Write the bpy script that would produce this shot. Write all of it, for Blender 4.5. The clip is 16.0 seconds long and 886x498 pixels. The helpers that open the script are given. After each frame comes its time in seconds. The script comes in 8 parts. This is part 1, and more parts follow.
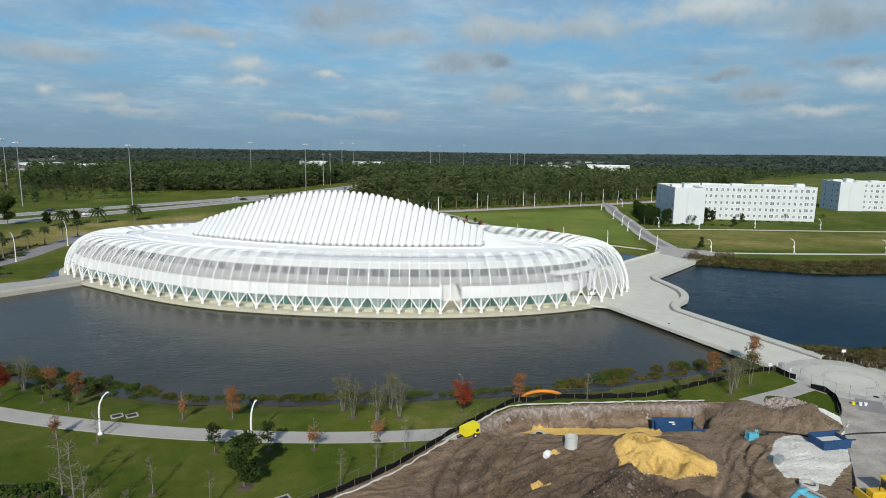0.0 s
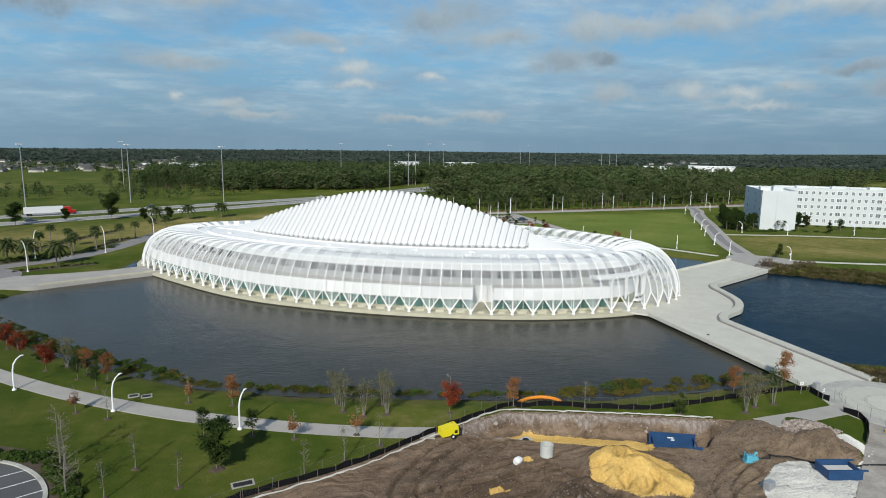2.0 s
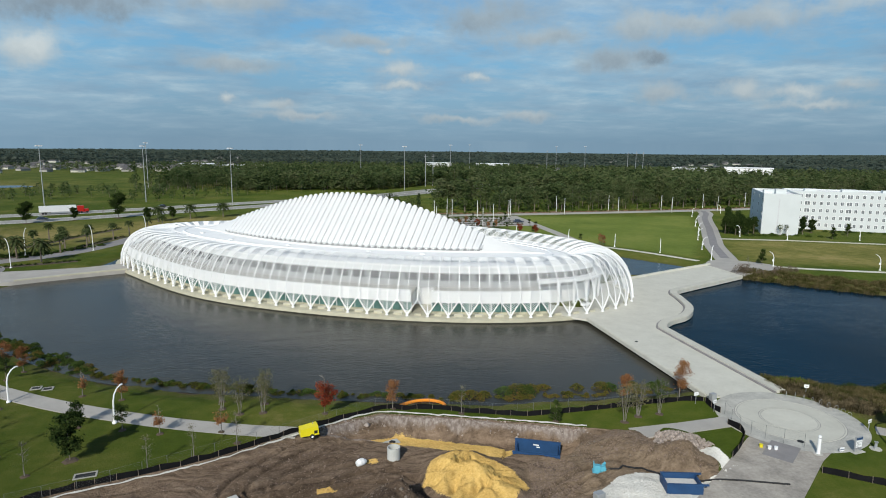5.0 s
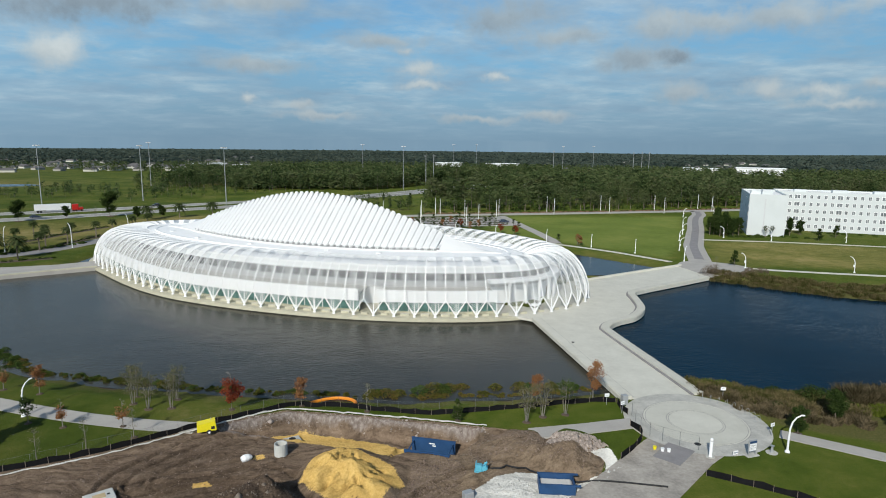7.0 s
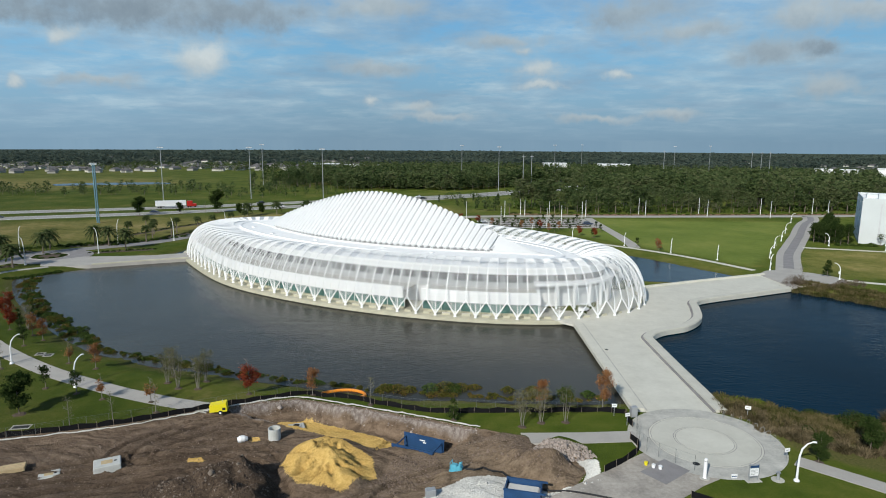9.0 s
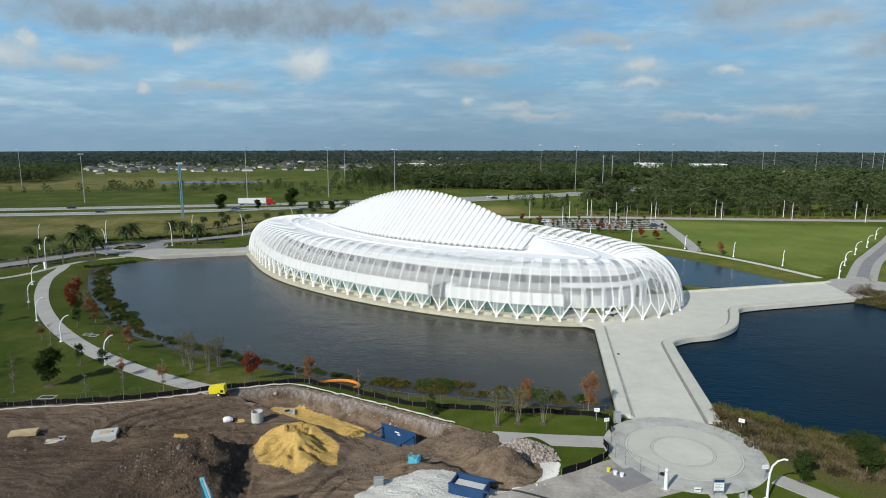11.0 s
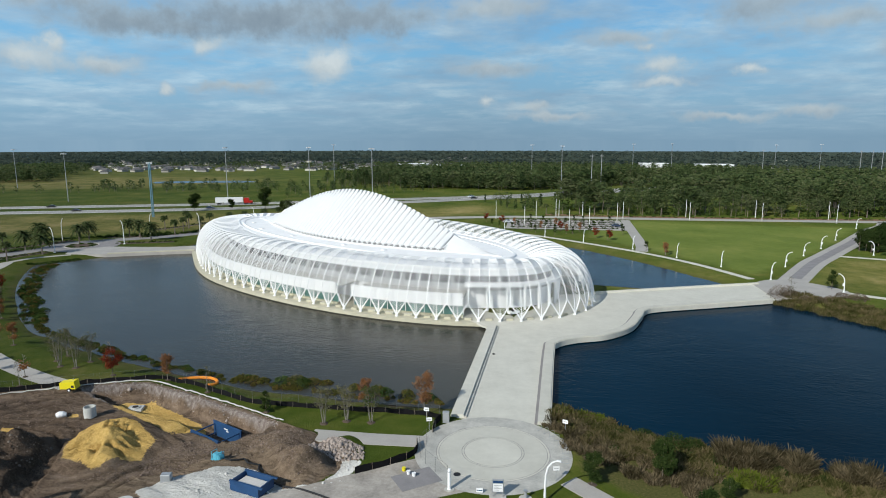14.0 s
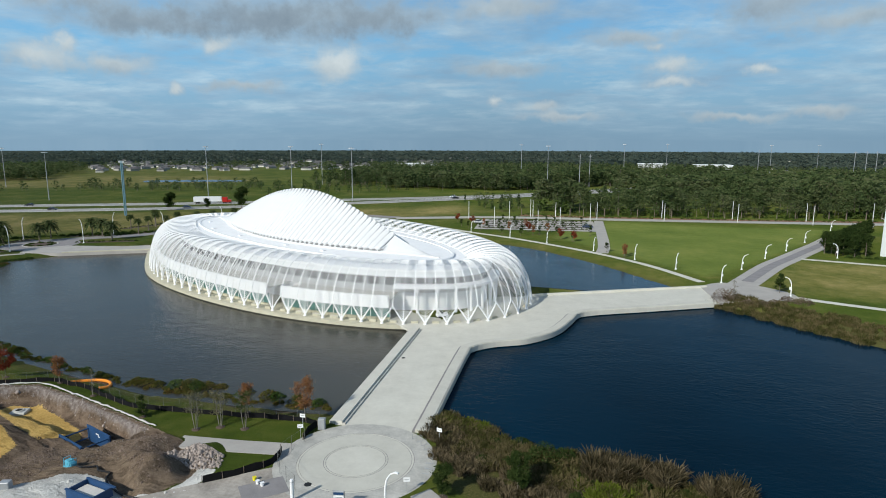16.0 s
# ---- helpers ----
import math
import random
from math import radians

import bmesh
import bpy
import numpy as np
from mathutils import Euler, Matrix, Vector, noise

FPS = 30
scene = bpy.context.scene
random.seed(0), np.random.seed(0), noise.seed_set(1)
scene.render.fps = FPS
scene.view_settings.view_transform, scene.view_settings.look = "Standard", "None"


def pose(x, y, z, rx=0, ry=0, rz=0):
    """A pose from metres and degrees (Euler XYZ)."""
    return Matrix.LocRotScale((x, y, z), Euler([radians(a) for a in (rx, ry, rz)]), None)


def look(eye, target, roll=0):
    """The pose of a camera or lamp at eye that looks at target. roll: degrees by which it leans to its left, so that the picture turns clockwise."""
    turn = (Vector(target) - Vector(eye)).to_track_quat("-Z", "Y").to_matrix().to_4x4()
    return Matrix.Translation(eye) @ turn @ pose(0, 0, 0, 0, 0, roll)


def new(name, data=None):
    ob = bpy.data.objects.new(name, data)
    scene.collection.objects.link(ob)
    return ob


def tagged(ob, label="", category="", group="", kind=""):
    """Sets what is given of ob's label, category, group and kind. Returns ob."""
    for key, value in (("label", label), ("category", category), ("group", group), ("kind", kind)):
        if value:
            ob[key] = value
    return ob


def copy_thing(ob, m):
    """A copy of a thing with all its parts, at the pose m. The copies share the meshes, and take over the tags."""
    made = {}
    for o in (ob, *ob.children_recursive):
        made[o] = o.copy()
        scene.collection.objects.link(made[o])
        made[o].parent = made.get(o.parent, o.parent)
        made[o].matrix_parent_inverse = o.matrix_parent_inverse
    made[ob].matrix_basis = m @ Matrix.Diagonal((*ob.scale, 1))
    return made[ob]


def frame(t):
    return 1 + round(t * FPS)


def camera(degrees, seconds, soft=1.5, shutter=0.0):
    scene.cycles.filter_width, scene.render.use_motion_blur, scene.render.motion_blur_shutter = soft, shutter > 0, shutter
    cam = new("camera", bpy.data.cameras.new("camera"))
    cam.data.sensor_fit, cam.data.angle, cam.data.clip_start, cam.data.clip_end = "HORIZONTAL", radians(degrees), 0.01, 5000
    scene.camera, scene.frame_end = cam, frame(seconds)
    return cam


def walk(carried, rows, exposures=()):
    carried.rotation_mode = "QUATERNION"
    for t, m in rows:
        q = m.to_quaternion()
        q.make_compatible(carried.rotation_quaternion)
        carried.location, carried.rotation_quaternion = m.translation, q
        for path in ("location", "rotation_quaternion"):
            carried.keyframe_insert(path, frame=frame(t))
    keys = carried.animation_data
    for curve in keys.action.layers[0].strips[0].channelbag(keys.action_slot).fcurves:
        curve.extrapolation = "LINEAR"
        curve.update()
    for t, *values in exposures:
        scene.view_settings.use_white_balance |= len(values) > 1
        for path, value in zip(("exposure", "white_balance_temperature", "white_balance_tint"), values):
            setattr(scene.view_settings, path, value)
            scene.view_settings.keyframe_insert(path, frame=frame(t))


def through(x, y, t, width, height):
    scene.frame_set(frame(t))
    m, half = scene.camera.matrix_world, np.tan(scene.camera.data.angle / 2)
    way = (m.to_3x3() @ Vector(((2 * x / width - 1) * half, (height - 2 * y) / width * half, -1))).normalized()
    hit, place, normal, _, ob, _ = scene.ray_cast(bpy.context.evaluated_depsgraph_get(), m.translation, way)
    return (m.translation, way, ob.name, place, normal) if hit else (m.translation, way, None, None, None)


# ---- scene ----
cam = camera(71.0, 16.0, soft=1.0)
METRES, EYE, TILT, LEAN, TURN = 126.94, 36.3, 0.0, 0.0, -25.1
ROWS = [
    (0.0, 0.0, 0.0, 0.0, 0.16, -9.71, -0.94),
    (0.5, 0.0284, 0.0006, 0.0003, 1.97, -9.73, -0.88),
    (1.0, 0.0568, 0.0019, 0.0008, 4.62, -9.74, -0.81),
    (1.5, 0.0852, 0.0037, 0.0014, 7.33, -9.75, -0.77),
    (2.0, 0.1145, 0.0068, 0.0019, 9.38, -9.78, -0.7),
    (2.5, 0.1441, 0.0111, 0.003, 10.74, -9.78, -0.67),
    (3.0, 0.1737, 0.0154, 0.0043, 11.46, -9.78, -0.65),
    (3.5, 0.2033, 0.0201, 0.0052, 12.02, -9.77, -0.67),
    (6.0, 0.353, 0.0515, 0.0086, 14.19, -9.8, -0.65),
    (6.5, 0.3831, 0.0582, 0.0086, 14.59, -9.81, -0.68),
    (7.0, 0.4137, 0.0656, 0.009, 15.15, -9.81, -0.66),
    (7.5, 0.4443, 0.0738, 0.0095, 15.93, -9.81, -0.66),
    (8.0, 0.4737, 0.0824, 0.0101, 17.42, -9.83, -0.6),
    (8.5, 0.5019, 0.0915, 0.0106, 20.77, -9.85, -0.48),
    (9.0, 0.5294, 0.1015, 0.0108, 25.67, -9.86, -0.34),
    (11.5, 0.6672, 0.1681, 0.0085, 34.83, -9.87, 0.0),
    (12.0, 0.6947, 0.186, 0.008, 35.27, -9.87, 0.03),
    (12.5, 0.7221, 0.2056, 0.0077, 35.67, -9.87, 0.04),
    (13.0, 0.7496, 0.2263, 0.0075, 35.81, -9.87, 0.03),
    (13.5, 0.776, 0.2474, 0.0071, 35.86, -9.86, -0.02),
    (14.0, 0.8022, 0.2704, 0.0068, 36.05, -9.85, 0.01),
    (14.5, 0.8275, 0.2938, 0.0073, 36.2, -9.86, -0.03),
    (15.0, 0.8523, 0.3178, 0.0073, 36.44, -9.84, -0.1),
    (15.5, 0.876, 0.3416, 0.0065, 36.54, -9.85, -0.1),
    (16.0, 0.8984, 0.3665, 0.0055, 36.78, -9.86, -0.14),
]
walk(cam, [(t, pose(0, 0, EYE, TILT, LEAN, TURN) @ pose(METRES * x, METRES * y, METRES * z, 90 + pitch, roll, yaw)) for t, x, y, z, yaw, pitch, roll in ROWS], [(0.0, -0.03, 6450, 6.0), (8.0, -0.02, 6450, 6.0), (11.5, 0.04, 6400, 6.0), (16.0, 0.05, 6350, 6.0)])

# ---- world, sun ----
SUN_AZ, SUN_EL = math.atan2(-0.485, -0.875), radians(33)
sun_dir = Vector((math.cos(SUN_EL) * math.sin(SUN_AZ), math.cos(SUN_EL) * math.cos(SUN_AZ), math.sin(SUN_EL)))
sun = new("sun", bpy.data.lights.new("sun", "SUN"))
sun.data.energy, sun.data.angle, sun.data.color = 4.05, radians(0.6), (1.0, 0.95, 0.87)
sun.matrix_world = look((0, 0, 300), Vector((0, 0, 300)) - sun_dir * 100)

world = bpy.data.worlds.new("sky")
scene.world = world
world.use_nodes = True


class Nodes:
    """A thin layer over a node tree."""

    def __init__(self, tree):
        self.tree = tree
        tree.nodes.clear()

    def add(self, kind, ins=()):
        n = self.tree.nodes.new(kind)
        for k, v in dict(ins).items():
            self.put(n.inputs[k], v)
        return n

    def put(self, socket, v):
        if hasattr(v, "is_output"):
            self.tree.links.new(v, socket)
        else:
            socket.default_value = v

    def math(self, op, a, b=0.0, c=0.0, clamp=False):
        n = self.add("ShaderNodeMath", {0: a, 1: b, 2: c})
        n.operation, n.use_clamp = op, clamp
        return n.outputs[0]

    def ramp(self, fac, stops, mode="LINEAR"):
        n = self.add("ShaderNodeValToRGB", {0: fac})
        e = n.color_ramp.elements
        n.color_ramp.interpolation = mode
        while len(e) < len(stops):
            e.new(0.5)
        for el, (p, col) in zip(e, stops):
            el.position = p
            el.color = (col, col, col, 1) if isinstance(col, (int, float)) else (*col, 1)
        return n.outputs[0]

    def mix(self, fac, a, b, kind="MIX"):
        n = self.add("ShaderNodeMix")
        n.data_type, n.blend_type = "RGBA", kind
        self.put(n.inputs[0], fac)
        for i, v in ((6, a), (7, b)):
            self.put(n.inputs[i], (*v, 1) if isinstance(v, tuple) and len(v) == 3 else v)
        return n.outputs[2]

    def noise(self, vec, scale, detail=3.0, rough=0.55, dist=0.0):
        n = self.add("ShaderNodeTexNoise", {"Scale": scale, "Detail": detail, "Roughness": rough, "Distortion": dist})
        if vec is not None:
            self.put(n.inputs["Vector"], vec)
        return n.outputs[0]


def build_sky():
    n = Nodes(world.node_tree)
    tex = n.add("ShaderNodeTexSky")
    tex.sky_type, tex.sun_disc, tex.sun_elevation, tex.sun_rotation = "NISHITA", False, SUN_EL, SUN_AZ
    tex.altitude, tex.air_density, tex.dust_density, tex.ozone_density = 30, 1.0, 0.6, 2.0
    sky = tex.outputs[0]
    d = n.add("ShaderNodeTexCoord").outputs["Generated"]
    xyz = n.add("ShaderNodeSeparateXYZ", {0: d})
    x, y, z = xyz.outputs
    up = n.math("MAXIMUM", z, 0.0)
    low = n.math("ADD", up, 0.13)
    flat = n.add("ShaderNodeCombineXYZ", {0: n.math("DIVIDE", x, low), 1: n.math("DIVIDE", y, low), 2: 0.0}).outputs[0]
    big = n.noise(flat, 1.25, 7.0, 0.6, 0.3)
    grain = n.noise(flat, 5.0, 6.0, 0.65, 0.2)
    body = n.math("ADD", n.math("MULTIPLY", big, 0.72), n.math("MULTIPLY", grain, 0.28))
    cover = n.ramp(body, ((0.40, 0.0), (0.50, 0.6), (0.60, 1.0)))
    thick = n.ramp(n.noise(flat, 1.7, 5.0, 0.6, 0.1), ((0.35, (3.0, 4.2, 5.6)), (0.52, (4.4, 5.7, 6.9)), (0.66, (6.4, 7.6, 8.3))))
    haze = n.ramp(up, ((0.0, (2.35, 3.65, 4.95)), (0.05, (2.6, 4.4, 6.1)), (0.13, (2.3, 5.1, 7.9)), (0.24, (1.5, 4.5, 8.5))))
    blue = n.mix(n.ramp(up, ((0.0, 0.0), (0.25, 0.25), (0.6, 1.0))), haze, sky)
    high = n.ramp(up, ((0.01, 0.1), (0.05, 0.55), (0.14, 0.7), (0.28, 0.75), (0.5, 0.3)))
    out = n.mix(n.math("MULTIPLY", cover, high), blue, thick)
    out = n.mix(1.0, out, n.ramp(n.math("MULTIPLY_ADD", x, 0.5, 0.5), ((0.25, 1.12), (0.42, 0.98), (0.6, 1.04), (0.88, 0.95))), "MULTIPLY")
    # single heaped clouds that stand out of the field: azimuth from north, elevation, half width, half height (degrees)
    az = n.math("MULTIPLY", n.math("ARCTAN2", x, y), 180 / math.pi)
    el = n.math("MULTIPLY", n.math("ARCSINE", z), 180 / math.pi)
    wob = n.noise(d, 26.0, 5.0, 0.62)
    wob2 = n.noise(d, 9.0, 3.0, 0.6)
    shift = n.add("ShaderNodeVectorMath", {0: d, 1: (3.1, 1.7, 5.3)})
    shift.operation = "ADD"
    wa_, we_ = n.noise(d, 17.0, 4.0, 0.6), n.noise(shift.outputs[0], 22.0, 4.0, 0.6)
    az = n.math("ADD", az, n.math("MULTIPLY", n.math("SUBTRACT", wa_, 0.5), 4.4))
    el = n.math("ADD", el, n.math("MULTIPLY", n.math("SUBTRACT", we_, 0.5), 2.0))
    ragged = n.math("ADD", n.math("MULTIPLY_ADD", wob, 1.5, -0.75), n.math("MULTIPLY_ADD", wob2, 0.7, -0.35))
    shade = n.math("MULTIPLY_ADD", wob, 0.5, 0.53)
    over, lit = 0.0, 5.0
    for a0, e0, wa, he, bright in CLOUDS:
        da = n.math("MULTIPLY_ADD", az, 1 / wa, -a0 / wa)
        de = n.math("MULTIPLY_ADD", el, 1 / he, -e0 / he)
        r = n.math("ADD", n.math("SQRT", n.math("MULTIPLY_ADD", da, da, n.math("MULTIPLY", de, de))), ragged)
        m = n.add("ShaderNodeMapRange", {"Value": r, "From Min": 1.45, "From Max": 0.1, "To Min": 0.0, "To Max": 0.93})
        m.interpolation_type = "SMOOTHSTEP"
        m = m.outputs[0]
        tone = n.math("MULTIPLY_ADD", de, 0.13 * bright, n.math("MULTIPLY", shade, bright))
        lit = n.math("MULTIPLY_ADD", m, n.math("SUBTRACT", tone, lit), lit)
        over = n.math("MULTIPLY_ADD", m, n.math("SUBTRACT", 1.0, over), over)
    heap = n.ramp(n.math("MULTIPLY", lit, 0.1), ((0.25, (2.2, 2.85, 3.6)), (0.45, (4.0, 4.85, 5.6)), (0.7, (6.6, 7.2, 7.5)), (1.0, (9.7, 10.0, 10.0))))
    out = n.mix(over, out, heap)
    bg = n.add("ShaderNodeBackground", {"Color": out, "Strength": 0.085})
    n.tree.links.new(bg.outputs[0], n.add("ShaderNodeOutputWorld").inputs[0])


CLOUDS = (
    (-27.0, 10.0, 10.0, 2.1, 4.2), (-37.0, 9.2, 7.0, 1.4, 4.5), (-19.0, 10.6, 7.0, 1.7, 4.6), (-45.0, 11.0, 8.0, 1.3, 6.4), (15.5, 10.7, 5.0, 1.6, 5.6),
    (56.0, 9.8, 5.0, 2.0, 5.4), (27.0, 7.0, 3.6, 1.1, 5.6), (51.3, 4.6, 2.8, 0.7, 5.2), (57.0, 6.5, 3.5, 0.6, 4.8), (48.5, 5.8, 2.5, 0.5, 5.0),
    (-7.0, 11.3, 5.0, 1.2, 7.0), (-6.1, 6.3, 4.0, 0.8, 6.2), (4.5, 8.6, 4.5, 0.7, 6.6), (20.0, 9.0, 4.0, 0.9, 6.4), (29.9, 7.2, 1.6, 0.6, 4.1),
    (7.9, 6.2, 2.4, 0.8, 8.8), (8.1, 4.9, 2.7, 0.42, 8.8), (14.0, 5.65, 1.3, 0.5, 8.6), (-21.0, 6.7, 2.5, 1.45, 10.0), (-34.2, 4.2, 0.9, 0.55, 8.6),
    (-43.7, 6.3, 2.4, 1.0, 8.8), (-42.4, 7.3, 1.1, 0.6, 9.0), (-39.2, 6.0, 3.2, 0.75, 8.0), (-30.7, 7.7, 1.5, 0.75, 8.8), (-7.0, 3.4, 0.8, 0.45, 8.4),
    (-3.0, 3.0, 2.4, 0.5, 7.0), (-1.2, 2.2, 4.0, 0.42, 7.0), (13.0, 2.0, 4.0, 0.38, 6.8), (19.5, 2.3, 2.8, 0.42, 7.0), (6.3, 7.8, 1.4, 0.5, 7.6),
    (28.8, 9.8, 3.0, 1.3, 7.4), (33.0, 9.7, 3.0, 1.1, 7.2), (38.0, 10.0, 4.0, 1.3, 7.0), (47.5, 11.0, 5.5, 1.3, 9.0), (31.0, 4.2, 3.0, 0.8, 6.8),
    (36.8, 4.6, 2.3, 0.9, 8.4), (40.8, 4.2, 2.0, 0.78, 8.4), (42.0, 3.2, 3.5, 0.42, 7.8), (44.6, 4.6, 1.8, 0.6, 6.8), (58.6, 5.1, 2.6, 0.9, 9.0),
    (55.5, 3.0, 4.0, 0.5, 7.6), (-29.1, 4.4, 3.0, 0.5, 6.6),
)
build_sky()

# ---- materials ----
def surface(name, build, rough=0.6, metal=0.0, spec=0.5):
    """A material whose colour (and bump, roughness) come from build(nodes, object coordinates)."""
    m = bpy.data.materials.new(name)
    m.use_nodes = True
    n = Nodes(m.node_tree)
    pos = n.add("ShaderNodeNewGeometry").outputs["Position"]
    shader = n.add("ShaderNodeBsdfPrincipled", {"Roughness": rough, "Metallic": metal, "Specular IOR Level": spec})
    got = build(n, pos)
    for key, v in got.items():
        n.put(shader.inputs[key], (*v, 1) if isinstance(v, tuple) and len(v) == 3 else v)
    n.tree.links.new(shader.outputs[0], n.add("ShaderNodeOutputMaterial").inputs[0])
    return m


def bump(n, height, strength=0.3, distance=0.05):
    return n.add("ShaderNodeBump", {"Strength": strength, "Distance": distance, "Height": height}).outputs[0]


def plain(name, col, var=0.12, scale=1.5, fine=12.0, rough=0.6, metal=0.0, spec=0.4, relief=0.15, island=0.0):
    """Paint, concrete, cloth: one colour with stains at a large and a small scale."""
    def build(n, pos):
        a = n.noise(pos, scale, 4.0, 0.6)
        b = n.noise(pos, fine, 3.0, 0.6)
        f = n.math("ADD", n.math("MULTIPLY", a, 0.65), n.math("MULTIPLY", b, 0.35))
        lo = tuple(c * (1 - var) for c in col)
        hi = tuple(min(1.0, c * (1 + var)) for c in col)
        c = n.ramp(f, ((0.3, lo), (0.7, hi)))
        if island:
            r = n.add("ShaderNodeNewGeometry").outputs["Random Per Island"]
            c = n.mix(1.0, c, n.ramp(r, ((0.0, 1 - island), (1.0, 1 + island))), "MULTIPLY")
        return {"Base Color": c, "Normal": bump(n, b, relief, 0.03)}
    return surface(name, build, rough, metal, spec)


def leafy(name, cols, rough=0.6, big=0.05, through=0.25, single=0.5):
    """Foliage: colours that change from clump to clump and over the stand, and let some light through."""
    m = bpy.data.materials.new(name)
    m.use_nodes = True
    n = Nodes(m.node_tree)
    geo = n.add("ShaderNodeNewGeometry")
    info = n.add("ShaderNodeObjectInfo").outputs["Random"]
    f = n.math("ADD", n.math("MULTIPLY", geo.outputs["Random Per Island"], single), n.math("MULTIPLY_ADD", n.noise(geo.outputs["Position"], big, 3.0), 1.5 * (1.05 - single), -0.25 * (1.05 - single)))
    f = n.math("ADD", f, n.math("MULTIPLY", n.math("SUBTRACT", info, 0.5), 0.2))
    k = len(cols) - 1
    c = n.ramp(f, tuple((0.2 + 0.6 * i / k, col) for i, col in enumerate(cols)))
    a = n.add("ShaderNodeBsdfDiffuse", {"Color": c, "Roughness": rough})
    b = n.add("ShaderNodeBsdfTranslucent", {"Color": c})
    mixed = n.add("ShaderNodeMixShader", {0: through, 1: a.outputs[0], 2: b.outputs[0]})
    n.tree.links.new(mixed.outputs[0], n.add("ShaderNodeOutputMaterial").inputs[0])
    return m


def build_ground(n, pos):
    zone = n.add("ShaderNodeVertexColor")
    zone.layer_name = "zone"
    soil, sand, chalk = n.add("ShaderNodeSeparateColor", {0: zone.outputs[0]}).outputs
    other = n.add("ShaderNodeVertexColor")
    other.layer_name = "cover"
    dry, mud, rough_grass = n.add("ShaderNodeSeparateColor", {0: other.outputs[0]}).outputs
    wear = n.add("ShaderNodeVertexColor")
    wear.layer_name = "wear"
    track, cutface, scrub = n.add("ShaderNodeSeparateColor", {0: wear.outputs[0]}).outputs
    n1, n2, n3 = n.noise(pos, 0.045, 4.0, 0.6), n.noise(pos, 0.35, 5.0, 0.65), n.noise(pos, 3.5, 5.0, 0.7)
    n4 = n.noise(pos, 14.0, 3.0, 0.7)
    f = n.math("ADD", n.math("MULTIPLY", n1, 0.5), n.math("ADD", n.math("MULTIPLY", n2, 0.3), n.math("MULTIPLY", n3, 0.2)))
    grass = n.ramp(f, ((0.34, (0.023, 0.040, 0.004)), (0.46, (0.045, 0.066, 0.008)), (0.55, (0.071, 0.084, 0.015)), (0.64, (0.122, 0.112, 0.036))))
    turf = n.ramp(f, ((0.34, (0.062, 0.090, 0.016)), (0.5, (0.088, 0.116, 0.024)), (0.62, (0.125, 0.142, 0.036))))
    grass = n.mix(wear.outputs[1], grass, turf)
    straw = n.ramp(f, ((0.36, (0.092, 0.094, 0.024)), (0.5, (0.138, 0.124, 0.040)), (0.62, (0.212, 0.174, 0.074))))
    c = n.mix(n.math("MULTIPLY", dry, n.ramp(n.math("MULTIPLY_ADD", n2, 0.5, n.math("MULTIPLY", n1, 0.6)), ((0.36, 0.45), (0.6, 1.0)))), grass, straw)
    reed = n.ramp(n3, ((0.3, (0.036, 0.044, 0.012)), (0.55, (0.072, 0.070, 0.024)), (0.75, (0.13, 0.105, 0.048))))
    c = n.mix(scrub, c, n.ramp(n1, ((0.35, (0.020, 0.030, 0.022)), (0.65, (0.045, 0.056, 0.036)))))
    edge = n.math("ADD", n.math("MULTIPLY_ADD", n3, 0.5, -0.25), n.math("MULTIPLY_ADD", n2, 0.7, -0.35))
    cut = lambda v, w=0.12: n.ramp(n.math("ADD", v, edge), ((0.5 - w, 0.0), (0.5 + w, 1.0)))
    c = n.mix(cut(rough_grass, 0.3), c, reed)
    c = n.mix(cut(mud), c, n.ramp(n2, ((0.3, (0.055, 0.045, 0.030)), (0.7, (0.10, 0.085, 0.058)))))
    warp = n.add("ShaderNodeVectorMath", {0: pos, 1: n.add("ShaderNodeCombineXYZ", {0: n.math("MULTIPLY", n2, 6.0), 1: n.math("MULTIPLY", n1, 14.0)}).outputs[0]})
    warp.operation = "ADD"
    squeeze = n.add("ShaderNodeMapping", {"Vector": warp.outputs[0], "Scale": (0.25, 1.9, 1.0), "Rotation": (0, 0, 0.5)}).outputs[0]
    rut = n.noise(squeeze, 0.9, 4.0, 0.6)
    dirt = n.ramp(n.math("ADD", n.math("MULTIPLY", rut, 0.52), n.math("ADD", n.math("MULTIPLY", n2, 0.2), n.math("MULTIPLY", n3, 0.28))),
                  ((0.32, (0.046, 0.032, 0.022)), (0.45, (0.143, 0.102, 0.072)), (0.57, (0.242, 0.177, 0.128)), (0.68, (0.35, 0.270, 0.205))))
    # paler sandy brown mixed in by the zone layer's alpha
    dirt = n.mix(n.math("MULTIPLY", zone.outputs[1], 0.4), dirt, n.ramp(n.math("MULTIPLY_ADD", rut, 0.5, n.math("MULTIPLY", n3, 0.5)), ((0.34, (0.10, 0.076, 0.050)), (0.5, (0.22, 0.17, 0.115)), (0.66, (0.36, 0.285, 0.20)))))
    # darker brown mixed in by the cover layer's alpha
    dirt = n.mix(n.math("MULTIPLY", other.outputs[1], 0.85), dirt, n.ramp(n.math("MULTIPLY_ADD", n2, 0.4, n.math("MULTIPLY", n3, 0.6)), ((0.34, (0.026, 0.018, 0.012)), (0.5, (0.075, 0.053, 0.038)), (0.66, (0.165, 0.121, 0.088)))))
    dirt = n.mix(n.math("MULTIPLY", track, 0.5), dirt, n.ramp(n3, ((0.3, (0.016, 0.011, 0.007)), (0.7, (0.046, 0.033, 0.022)))))
